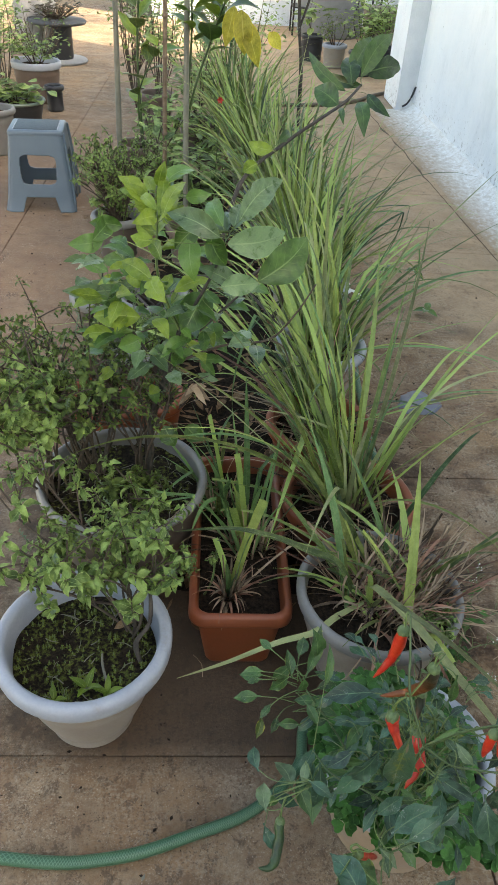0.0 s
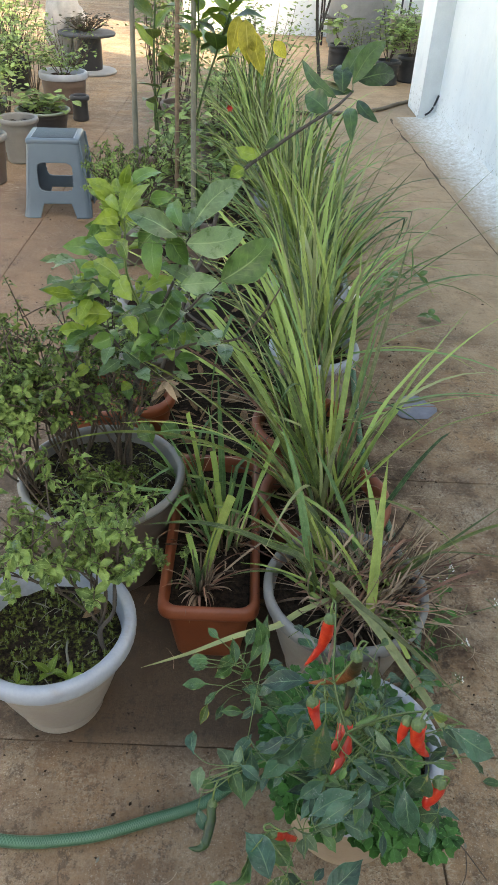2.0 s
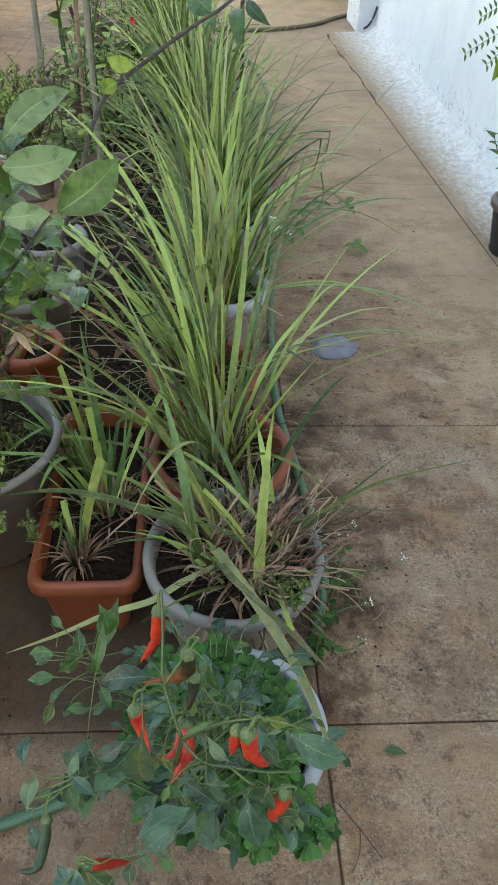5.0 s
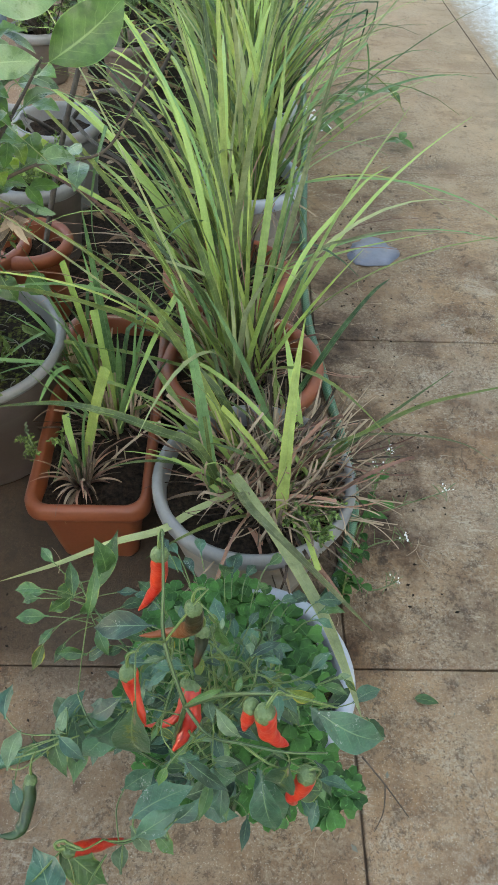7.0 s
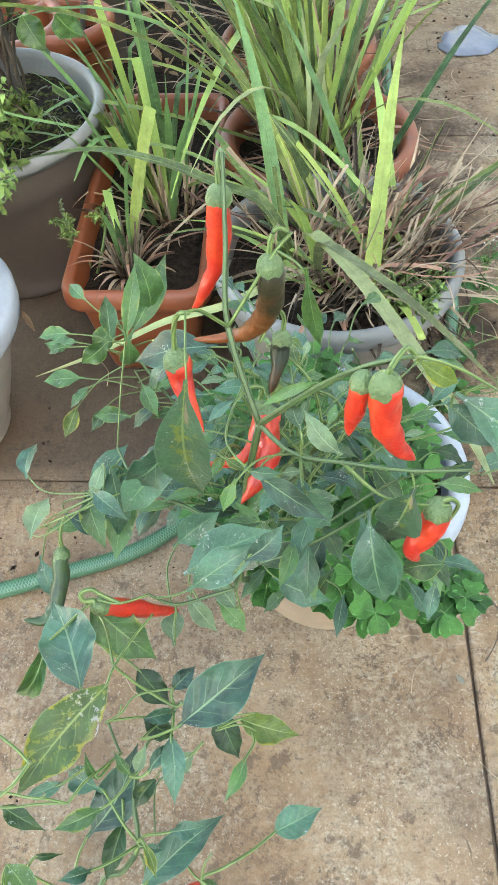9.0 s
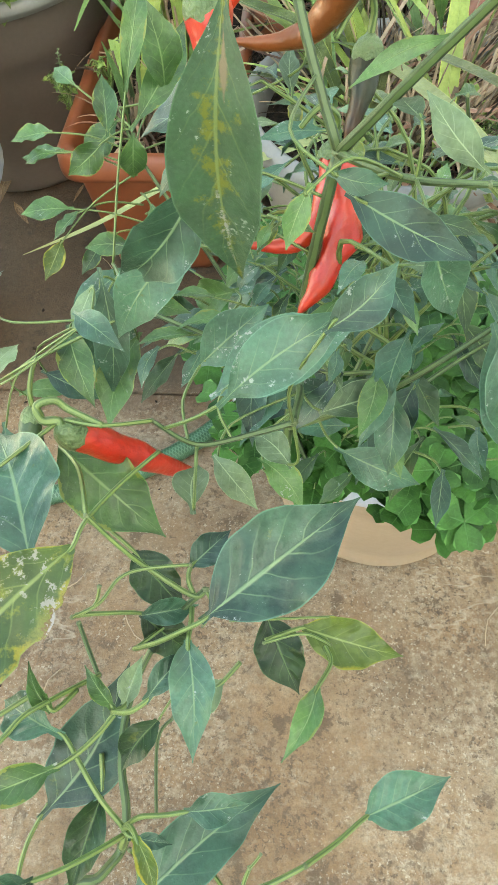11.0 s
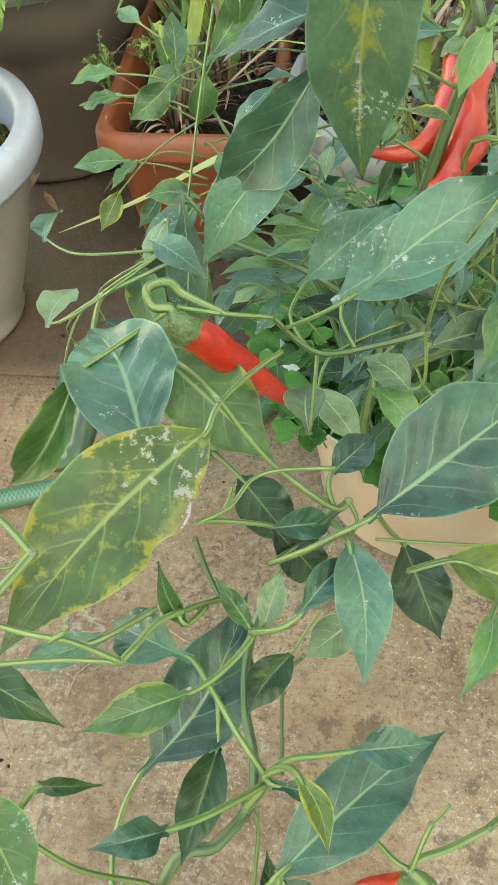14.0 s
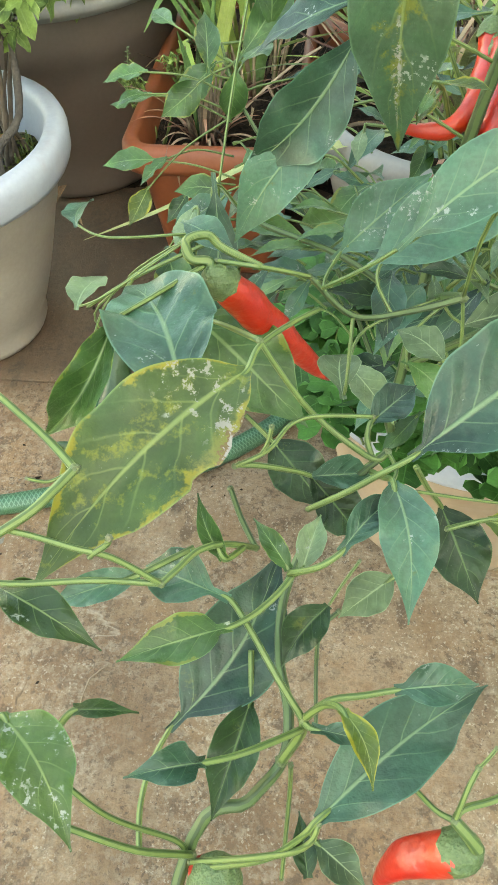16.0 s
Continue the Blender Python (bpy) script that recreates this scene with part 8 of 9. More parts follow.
chili_leaf(chili, "spotted_leaf", (0.388, 0.447, 0.540), (0.378, 0.439, 0.500), 0.034, (-0.15, -0.49, 0.86))
chili_leaf(chili, "green_leaf", (0.322, 0.538, 0.630), (0.332, 0.547, 0.560), 0.014, (-0.03, -0.71, 0.70))
chili_leaf(chili, "lime_leaf", (0.384, 0.481, 0.620), (0.409, 0.482, 0.600), 0.014, (-0.20, -0.64, 0.74))
chili_leaf(chili, "blue_leaf", (0.408, 0.481, 0.580), (0.437, 0.467, 0.560), 0.025, (-0.24, -0.58, 0.78))
chili_leaf(chili, "blue_leaf", (0.248, 0.419, 0.480), (0.301, 0.439, 0.500), 0.034, (0.08, -0.45, 0.89))
chili_leaf(chili, "green_leaf", (0.141, 0.705, 0.420), (0.114, 0.694, 0.400), 0.025, (0.26, -0.67, 0.70))
chili_leaf(chili, "pale_leaf", (0.343, 0.469, 0.550), (0.322, 0.484, 0.570), 0.015, (-0.04, -0.59, 0.81))
chili_leaf(chili, "blue_leaf", (0.322, 0.440, 0.550), (0.340, 0.444, 0.500), 0.021, (-0.04, -0.50, 0.86))
chili_leaf(chili, "green_leaf", (0.431, 0.466, 0.400), (0.403, 0.470, 0.380), 0.027, (-0.17, -0.43, 0.89))
chili_leaf(chili, "blue_leaf", (0.411, 0.471, 0.600), (0.475, 0.460, 0.560), 0.036, (-0.15, -0.33, 0.93))
chili_leaf(chili, "blue_leaf", (0.366, 0.449, 0.500), (0.379, 0.414, 0.440), 0.034, (-0.05, -0.26, 0.97))
chili_leaf(chili, "blue_leaf", (0.248, 0.602, 0.500), (0.180, 0.616, 0.470), 0.035, (0.13, -0.44, 0.89))
chili_leaf(chili, "green_leaf", (0.180, 0.702, 0.450), (0.174, 0.711, 0.500), 0.031, (0.16, -0.52, 0.84))
chili_leaf(chili, "blue_leaf", (0.168, 0.525, 0.440), (0.164, 0.501, 0.370), 0.025, (0.18, -0.32, 0.93))
chili_leaf(chili, "blue_leaf", (0.163, 0.560, 0.400), (0.154, 0.526, 0.320), 0.033, (0.11, -0.48, 0.87))

# further leaves filling the potted plant's crown
r = random.Random(77)
rng = random.Random(78)
for i in range(190):
    while True:
        q = Vector((r.uniform(-1, 1), r.uniform(-1, 1), r.uniform(-1, 1)))
        if 0.35 < q.length < 1:
            break
    c = Vector((0.345 + 0.165 * q.x, 0.555 + 0.115 * q.y, 0.385 + 0.115 * q.z))
    if c.x > 0.36 and r.random() < 0.75:
        continue
    a = math.atan2(q.y, q.x) + r.uniform(-0.8, 0.8)
    d = Vector((math.cos(a), math.sin(a), r.uniform(-0.95, 0.2))).normalized()
    L = r.uniform(0.020, 0.046)
    root = Vector((0.30 + (c.x - 0.30) * 0.45, 0.53 + (c.y - 0.53) * 0.45, c.z - 0.02))
    chili_leaf(chili, r.choice(("blue_leaf", "blue_leaf", "blue_leaf", "green_leaf", "shade_leaf")), c, c + d * L, L * r.uniform(0.40, 0.54), (d.x * 0.4, d.y * 0.4, 0.9), joint=c + (root - c).normalized() * r.uniform(0.015, 0.035))
for i in range(56):
    a, q = r.uniform(0, 6.283), math.sqrt(r.random())
    c = Vector((0.315 + 0.14 * q * math.cos(a), 0.67 + 0.10 * q * math.sin(a), r.uniform(0.30, 0.44)))
    d = Vector((math.cos(a), math.sin(a), r.uniform(-0.9, 0.1))).normalized()
    L = r.uniform(0.022, 0.05)
    root = Vector((0.33, 0.60, c.z - 0.03))
    chili_leaf(chili, r.choice(("blue_leaf", "blue_leaf", "green_leaf")), c, c + d * L, L * r.uniform(0.42, 0.56), (d.x * 0.4, d.y * 0.4 - 0.2, 0.9), joint=c + (root - c).normalized() * r.uniform(0.02, 0.05))
# thin pale shoots with small young leaves reaching out of the crown
for i in range(30):
    a = r.uniform(0, 6.283)
    root = Vector((0.315 + r.uniform(-0.05, 0.05), 0.535 + r.uniform(-0.04, 0.05), r.uniform(0.36, 0.46)))
    end = root + Vector((math.cos(a) * r.uniform(0.03, 0.10), math.sin(a) * r.uniform(0.03, 0.08), r.uniform(0.02, 0.10)))
    if end.y < 0.44 or end.x < 0.23:
        continue
    knee = root.lerp(end, 0.55) + Vector((r.uniform(-0.012, 0.012), r.uniform(-0.012, 0.012), 0.012))
    part("shoot", Geo().tube([root, knee, end], 0.0016, 0.0008, seg=6, fine=4, lumps=0.1), MAT["stem"], chili)
    for k in range(3):
        b = knee.lerp(end, 0.3 + 0.35 * k)
        t = a + r.uniform(-1.4, 1.4)
        d = Vector((math.cos(t), math.sin(t), r.uniform(-0.5, 0.5))).normalized()
        L = r.uniform(0.012, 0.030)
        chili_leaf(chili, r.choice(("pale_leaf", "green_leaf", "blue_leaf", "lime_leaf")), b + d * 0.008, b + d * (L + 0.008), L * 0.46, (d.x * 0.4, d.y * 0.4 - 0.2, 0.9), joint=b)
for i in range(14):
    a = r.uniform(0, 6.283)
    c = Vector((0.145 + 0.05 * math.cos(a), 0.69 + 0.04 * math.sin(a), r.uniform(0.33, 0.47)))
    d = Vector((math.cos(a), math.sin(a), r.uniform(-0.6, 0.2))).normalized()
    L = r.uniform(0.022, 0.042)
    chili_leaf(chili, r.choice(("green_leaf", "blue_leaf")), c, c + d * L, L * 0.55, (0, -0.3, 0.9), joint=(0.155, 0.685, c.z - 0.01))
for i in range(12):
    c = Vector((0.15 + r.uniform(-0.07, 0.05), 0.51 + r.uniform(-0.04, 0.04), r.uniform(0.33, 0.43)))
    a = r.uniform(0, 6.283)
    d = Vector((math.cos(a), math.sin(a), r.uniform(-0.6, 0.1))).normalized()
    L = r.uniform(0.03, 0.06)
    chili_leaf(chili, r.choice(("blue_leaf", "green_leaf", "pale_leaf")), c, c + d * L, L * 0.5, (0, -0.2, 0.95), joint=(0.16, 0.515, 0.42))


# ---- the big-leaved shrub in the taupe pot ----
bush = thing("shrub", (-0.13, 1.33, 0.25), "leafy shrub with big grey-green and lime leaves", "shrub", "garden shrubs")
stem(bush, [(-0.135, 1.33, 0.24), (-0.13, 1.33, 0.36), (-0.125, 1.33, 0.46), (-0.09, 1.31, 0.58), (-0.06, 1.29, 0.70)], 0.010, 0.006, "bark", "trunk")
stem(bush, [(-0.06, 1.29, 0.70), (-0.10, 1.28, 0.82), (-0.10, 1.29, 0.92), (-0.10, 1.29, 0.98)], 0.0045, 0.002, "stem")
stem(bush, [(-0.06, 1.29, 0.70), (0.0, 1.24, 0.84), (0.03, 1.20, 0.94)], 0.005, 0.002, "bark")
stem(bush, [(-0.09, 1.31, 0.58), (-0.15, 1.30, 0.68), (-0.19, 1.30, 0.76)], 0.0045, 0.002, "bark")
stem(bush, [(-0.06, 1.29, 0.66), (0.03, 1.24, 0.78), (0.08, 1.21, 0.85)], 0.0045, 0.002, "bark")
stem(bush, [(-0.09, 1.31, 0.60), (0.02, 1.30, 0.66), (0.12, 1.30, 0.68), (0.17, 1.30, 0.74), (0.205, 1.31, 0.80)], 0.0040, 0.0018, "twig", "dead_twig")
stem(bush, [(0.12, 1.30, 0.68), (0.15, 1.30, 0.665), (0.17, 1.31, 0.62)], 0.003, 0.0015, "twig", "dead_twig")
stem(bush, [(-0.09, 1.31, 0.57), (-0.04, 1.27, 0.59), (0.0, 1.25, 0.62)], 0.003, 0.0012, "twig", "dead_twig")
chili_leaf(bush, "shrub_lime", (-0.082, 1.174, 0.970), (-0.048, 1.280, 1.000), 0.023, (0.05, -0.95, 0.32))
chili_leaf(bush, "shrub_lime", (-0.089, 1.187, 0.970), (-0.095, 1.337, 1.000), 0.020, (0.07, -0.95, 0.31))
chili_leaf(bush, "shrub_lime", (-0.096, 1.200, 0.960), (-0.125, 1.144, 0.970), 0.028, (0.09, -0.93, 0.35))
chili_leaf(bush, "shrub_lime", (-0.094, 1.207, 0.970), (-0.125, 1.265, 0.980), 0.019, (0.08, -0.94, 0.32))
chili_leaf(bush, "shrub_lime", (-0.082, 1.203, 0.950), (-0.060, 1.289, 0.970), 0.025, (0.05, -0.94, 0.33))
chili_leaf(bush, "shrub_lime", (-0.100, 1.176, 0.930), (-0.137, 1.190, 0.930), 0.025, (0.09, -0.93, 0.37))
chili_leaf(bush, "shrub_lime", (-0.111, 1.260, 0.820), (-0.172, 1.316, 0.830), 0.036, (0.10, -0.91, 0.41))
chili_leaf(bush, "shrub_lime", (-0.120, 1.291, 0.800), (-0.165, 1.307, 0.800), 0.028, (0.10, -0.90, 0.42))
chili_leaf(bush, "shrub_lime", (-0.112, 1.268, 0.820), (-0.086, 1.216, 0.800), 0.040, (0.07, -0.90, 0.43))
chili_leaf(bush, "shrub_lime", (-0.091, 1.236, 0.870), (-0.119, 1.300, 0.880), 0.027, (0.08, -0.92, 0.38))
chili_leaf(bush, "shrub_grey", (0.011, 1.150, 0.950), (-0.074, 1.171, 0.980), 0.041, (0.03, -0.94, 0.35))
chili_leaf(bush, "shrub_grey", (0.028, 1.173, 0.930), (0.128, 1.210, 0.940), 0.054, (-0.06, -0.93, 0.36))
chili_leaf(bush, "shrub_grey", (0.044, 1.145, 0.980), (0.118, 1.267, 1.010), 0.043, (-0.06, -0.95, 0.32))
chili_leaf(bush, "shrub", (0.087, 1.228, 0.840), (0.179, 1.297, 0.900), 0.069, (-0.10, -0.92, 0.39))
chili_leaf(bush, "shrub", (-0.037, 1.221, 0.920), (-0.031, 1.180, 0.860), 0.041, (0.03, -0.92, 0.39))
chili_leaf(bush, "shrub_grey", (-0.154, 1.382, 0.750), (-0.295, 1.354, 0.745), 0.048, (0.15, -0.89, 0.43))
chili_leaf(bush, "shrub_lime", (-0.138, 1.281, 0.730), (-0.231, 1.298, 0.720), 0.051, (0.13, -0.88, 0.46))
chili_leaf(bush, "shrub", (-0.012, 1.293, 0.780), (-0.050, 1.237, 0.720), 0.068, (0.02, -0.89, 0.46))
chili_leaf(bush, "shrub_grey", (0.018, 1.155, 0.860), (0.083, 1.174, 0.860), 0.039, (-0.04, -0.91, 0.42))
chili_leaf(bush, "shrub", (-0.026, 1.223, 0.940), (-0.064, 1.217, 0.900), 0.039, (0.03, -0.93, 0.37))
chili_leaf(bush, "shrub", (-0.004, 1.187, 0.940), (0.025, 1.200, 0.880), 0.039, (-0.01, -0.93, 0.38))
chili_leaf(bush, "shrub", (0.017, 1.175, 0.960), (-0.006, 1.252, 0.980), 0.033, (-0.00, -0.94, 0.33))
chili_leaf(bush, "shrub", (-0.047, 1.276, 0.970), (-0.006, 1.267, 0.980), 0.026, (0.02, -0.95, 0.32))
chili_leaf(bush, "shrub", (-0.081, 1.309, 0.720), (-0.030, 1.293, 0.680), 0.050, (0.04, -0.88, 0.47))
chili_leaf(bush, "shrub", (0.004, 1.355, 0.680), (0.025, 1.321, 0.660), 0.042, (-0.01, -0.88, 0.48))
chili_leaf(bush, "shrub", (-0.137, 1.285, 0.680), (-0.182, 1.283, 0.660), 0.039, (0.11, -0.86, 0.49))
chili_leaf(bush, "shrub_lime", (-0.195, 1.304, 0.680), (-0.258, 1.306, 0.670), 0.034, (0.15, -0.86, 0.48))
chili_leaf(bush, "shrub", (-0.099, 1.347, 0.420), (-0.073, 1.326, 0.380), 0.044, (0.05, -0.80, 0.60))
chili_leaf(bush, "shrub", (-0.048, 1.349, 0.420), (-0.008, 1.324, 0.400), 0.044, (0.02, -0.80, 0.60))
chili_leaf(bush, "shrub_grey", (-0.083, 1.325, 0.660), (-0.094, 1.311, 0.600), 0.038, (0.06, -0.86, 0.50))
chili_leaf(bush, "shrub_grey", (0.037, 1.191, 0.950), (0.052, 1.260, 0.970), 0.029, (-0.03, -0.94, 0.34))
# smaller inner leaves along the shrub's limbs
r = random.Random(79)
for i in range(52):
    q = r.choice([p for p in RODS[bush.name] if p.z > 0.64 and p.x < 0.10])
    a = r.uniform(0, 6.283)
    d = Vector((math.cos(a), math.sin(a), r.uniform(-0.3, 0.7))).normalized()
    b = q + d * r.uniform(0.010, 0.03)
    L = r.uniform(0.035, 0.075)
    young = q.x < -0.06 and q.z > 0.74
    chili_leaf(bush, "shrub_lime" if young and r.random() < 0.7 else r.choice(("shrub", "shrub", "shrub_grey")), b, b + d * L, L * r.uniform(0.40, 0.52), (d.x * 0.4, d.y * 0.4 - 0.4, 0.8), joint=q)
for i in range(110):
    a, q = r.uniform(0, 6.283), math.sqrt(r.random())
    c = Vector((-0.10 + 0.15 * q * math.cos(a), 1.34 + 0.10 * q * math.sin(a), r.uniform(0.54, 0.84)))
    if c.x > 0.0 and c.z < 0.66:
        continue
    t = a + r.uniform(-0.9, 0.9)
    d = Vector((math.cos(t), math.sin(t) - 0.3, r.uniform(-0.5, 0.4))).normalized()
    L = r.uniform(0.030, 0.062)
    near_rod = min(RODS[bush.name], key=lambda p: (p - c).length)
    chili_leaf(bush, r.choice(("shrub", "shrub", "shrub", "shrub_grey", "shrub_lime")), c, c + d * L, L * r.uniform(0.42, 0.56), (d.x * 0.3, d.y * 0.3 - 0.35, 0.9), joint=c + (near_rod - c).normalized() * min(0.045, (near_rod - c).length))
for i in range(14):
    a, tall = i * 2.4, r.uniform(0, 1)
    q = Vector((-0.10, 1.285, 0.90 + 0.08 * tall))
    d = Vector((math.cos(a) * (1 - 0.6 * tall), math.sin(a) * (1 - 0.6 * tall), 0.5 + 0.8 * tall)).normalized()
    L = r.uniform(0.035, 0.065)
    chili_leaf(bush, "shrub_lime", q + d * 0.012, q + d * L, L * 0.36, (d.x * 0.5, d.y * 0.5 - 0.5, 0.6), joint=q)
arch = thing("shrub", (-0.14, 1.76, 0.19), "long arching dark branch with oval leaves near its tip", "shrub", "garden shrubs")
stem(arch, [(-0.14, 1.76, 0.18), (-0.06, 1.80, 0.45), (0.02, 1.83, 0.66), (0.077, 1.943, 0.800), (0.196, 2.030, 0.880), (0.278, 2.064, 0.930), (0.358, 2.153, 0.960), (0.420, 2.288, 0.980)], 0.0085, 0.0045, "bark", "trunk")
chili_leaf(arch, "arch_leaf", (0.335, 2.137, 0.955), (0.277, 2.219, 0.978), 0.065, (-0.14, -0.97, 0.19))
chili_leaf(arch, "arch_leaf", (0.367, 2.249, 0.970), (0.266, 2.371, 1.045), 0.036, (-0.13, -0.98, 0.16))
chili_leaf(arch, "arch_leaf", (0.418, 2.272, 0.980), (0.332, 2.389, 0.990), 0.032, (-0.16, -0.97, 0.17))
chili_leaf(arch, "arch_leaf", (0.440, 2.347, 1.000), (0.570, 2.454, 1.000), 0.063, (-0.20, -0.97, 0.16))
chili_leaf(arch, "arch_leaf", (0.419, 2.300, 1.000), (0.523, 2.431, 1.096), 0.057, (-0.19, -0.97, 0.14))
chili_leaf(arch, "arch_leaf", (0.389, 2.280, 0.980), (0.385, 2.386, 1.038), 0.056, (-0.16, -0.97, 0.16))
chili_leaf(arch, "arch_leaf", (0.428, 2.206, 0.970), (0.477, 2.118, 0.938), 0.032, (-0.20, -0.96, 0.20))
chili_leaf(arch, "arch_leaf", (0.395, 2.148, 0.960), (0.399, 2.045, 0.906), 0.040, (-0.18, -0.96, 0.21))
chili_leaf(arch, "arch_leaf", (0.342, 2.116, 0.950), (0.342, 2.053, 0.930), 0.017, (-0.16, -0.96, 0.21))
chili_leaf(arch, "shrub_lime", (0.151, 1.973, 0.870), (0.089, 1.999, 0.880), 0.036, (-0.06, -0.97, 0.26))
chili_leaf(arch, "arch_leaf", (0.168, 2.013, 0.880), (0.208, 2.072, 0.890), 0.027, (-0.09, -0.97, 0.24))
chili_leaf(arch, "shrub_lime", (0.112, 1.951, 0.840), (0.076, 1.939, 0.820), 0.036, (-0.05, -0.96, 0.28))
chili_leaf(arch, "arch_leaf", (0.391, 2.333, 1.000), (0.461, 2.456, 1.084), 0.056, (-0.17, -0.97, 0.14))
side = thing("shrub", (-0.40, 2.45, 0.18), "small shrub with rounded dark leaves leaning from a white pot", "shrub", "garden shrubs")
stem(side, [(-0.40, 2.45, 0.17), (-0.36, 2.25, 0.36), (-0.33, 2.05, 0.50), (-0.33, 1.96, 0.57)], 0.006, 0.002, "bark", "trunk")
chili_leaf(side, "shrub", (-0.309, 1.987, 0.600), (-0.395, 1.948, 0.600), 0.054, (0.16, -0.91, 0.37))
chili_leaf(side, "shrub", (-0.331, 1.959, 0.610), (-0.291, 2.090, 0.630), 0.055, (0.14, -0.92, 0.36))
chili_leaf(side, "shrub", (-0.208, 1.886, 0.580), (-0.307, 1.911, 0.570), 0.047, (0.12, -0.91, 0.40))
chili_leaf(side, "shrub", (-0.297, 1.957, 0.520), (-0.382, 2.002, 0.540), 0.039, (0.16, -0.90, 0.40))
chili_leaf(side, "shrub", (-0.262, 2.048, 0.620), (-0.348, 2.033, 0.630), 0.049, (0.14, -0.93, 0.35))


# ---- clover over the chili pot ----
def clover(centre, reach, count, seed, label, size=0.017, stalk=0.09, z=0.2, mat="clover"):
    r = random.Random(seed)
    random.seed(seed)
    p = thing("clover", (centre[0], centre[1], z), label, "plant", "clover mats")
    lv, st = Geo(), Geo()
    for i in range(count):
        a, q = r.uniform(0, 6.283), math.sqrt(r.random())
        x, y = centre[0] + reach[0] * q * math.cos(a), centre[1] + reach[1] * q * math.sin(a)
        top = Vector((x, y, z + stalk * r.uniform(0.35, 1.0) * (1.15 - 0.45 * q)))
        root = Vector((centre[0] + (x - centre[0]) * 0.7, centre[1] + (y - centre[1]) * 0.7, z - 0.005)) if size > 0.01 else Vector((x, y, z - 0.005))
        st.tube([root, root.lerp(top, 0.6) + Vector((0, 0, 0.012)), top], 0.0009, 0.0006, seg=4, fine=3, cap=False)
        up = Vector((r.uniform(-0.35, 0.35), r.uniform(-0.55, 0.2), 1)).normalized()
        t0 = r.uniform(0, 6.283)
        s = size * r.uniform(0.7, 1.2)
        for k in range(3):
            t = t0 + k * 2.094
            d = Vector((math.cos(t), math.sin(t), 0))
            d = (d - up * d.dot(up)).normalized()
            sd = up.cross(d)
            # heart-shaped leaflet: notch at the outer end
            out = [(0.0, 0.0), (0.34, -0.42), (0.74, -0.58), (1.02, -0.38), (0.90, 0.0), (1.02, 0.38), (0.74, 0.58), (0.34, 0.42)]
            vs = [top + d * (s * u) + sd * (s * v) + up * (s * (0.18 * abs(v) - 0.10 * u * u)) for u, v in out] + [top + d * (s * 0.6) - up * (s * 0.03)]
            lv.add(vs, [(8, j, (j + 1) % 8) for j in range(8)], [(0.5 + v, u) for u, v in out] + [(0.5, 0.6)])
    tagged(part("stalkwork", st, MAT["stem"], p), kind="stuff")
    tagged(part("leaf_cover", lv, MAT[mat], p), kind="stuff")
    return p


clover((0.355, 0.652), (0.112, 0.112), 270, 81, "bright green clover filling the chili pot", z=0.215, size=0.022, stalk=0.075)
clover((0.415, 0.525), (0.085, 0.05), 60, 82, "clover hanging over the pot's front rim", z=0.215, stalk=0.05, size=0.020)
clover((0.30, 0.548), (0.075, 0.038), 50, 84, "clover spilling over the beige pot's rim", z=0.225, stalk=0.05, size=0.021)
clover((0.228, 0.615), (0.03, 0.055), 26, 85, "clover at the shaded rim of the beige pot", z=0.225, stalk=0.05, size=0.020)
clover((0.315, 0.775), (0.085, 0.03), 26, 86, "clover along the far rim of the beige pot", z=0.228, stalk=0.06, size=0.021)
clover((0.235, 0.69), (0.03, 0.07), 34, 87, "clover beside the shaded rim of the beige pot", z=0.228, stalk=0.06, size=0.021)
clover((0.385, 0.525), (0.07, 0.025), 36, 88, "clover drooping over the beige pot's sunny rim", z=0.222, stalk=0.05, size=0.021)
clover((-0.225, 0.885), (0.13, 0.13), 240, 83, "tiny clover seedlings on mossy soil", size=0.0042, stalk=0.006, mat="moss_leaf", z=0.212)

# ---- seedlings, twigs and litter ----
sd = thing("seedling", (-0.21, 0.80, 0.2), "yellow-green seedlings in the mossy pot", "plant")
random.seed(12)
for bx, by, k, L in ((-0.21, 0.80, 4, 0.035), (-0.265, 0.775, 3, 0.028), (-0.17, 0.79, 4, 0.03)):
    for i in range(k):
        a = i * 6.283 / k + bx * 9
        part("leaf", Geo().leaf((bx, by, 0.212), (bx + L * math.cos(a), by + L * math.sin(a), 0.212 + L * 0.6), L * 0.42, (0, 0, 1), n=6), MAT["shrub_lime"], sd)
tw = thing("dry_twigs", (-0.1, 0.9, 0.21), "bent grey twig and curled dead leaf in the mossy pot", "twig")
part("twig", Geo().tube([(-0.115, 0.86, 0.205), (-0.125, 0.875, 0.25), (-0.10, 0.90, 0.28), (-0.10, 0.93, 0.34)], 0.005, 0.004, seg=8, lumps=0.3), MAT["bark"], tw)
part("twig", Geo().tube([(-0.17, 0.80, 0.215), (-0.185, 0.84, 0.225), (-0.19, 0.87, 0.222)], 0.003, 0.002, seg=6), MAT["pole"], tw)
part("dead_leaf", Geo().leaf((-0.175, 0.935, 0.215), (-0.125, 0.955, 0.225), 0.016, (0, -0.4, 1), curl=0.2, fold=0.6, n=8), MAT["dry_leaf"], tw)

r = random.Random(95)
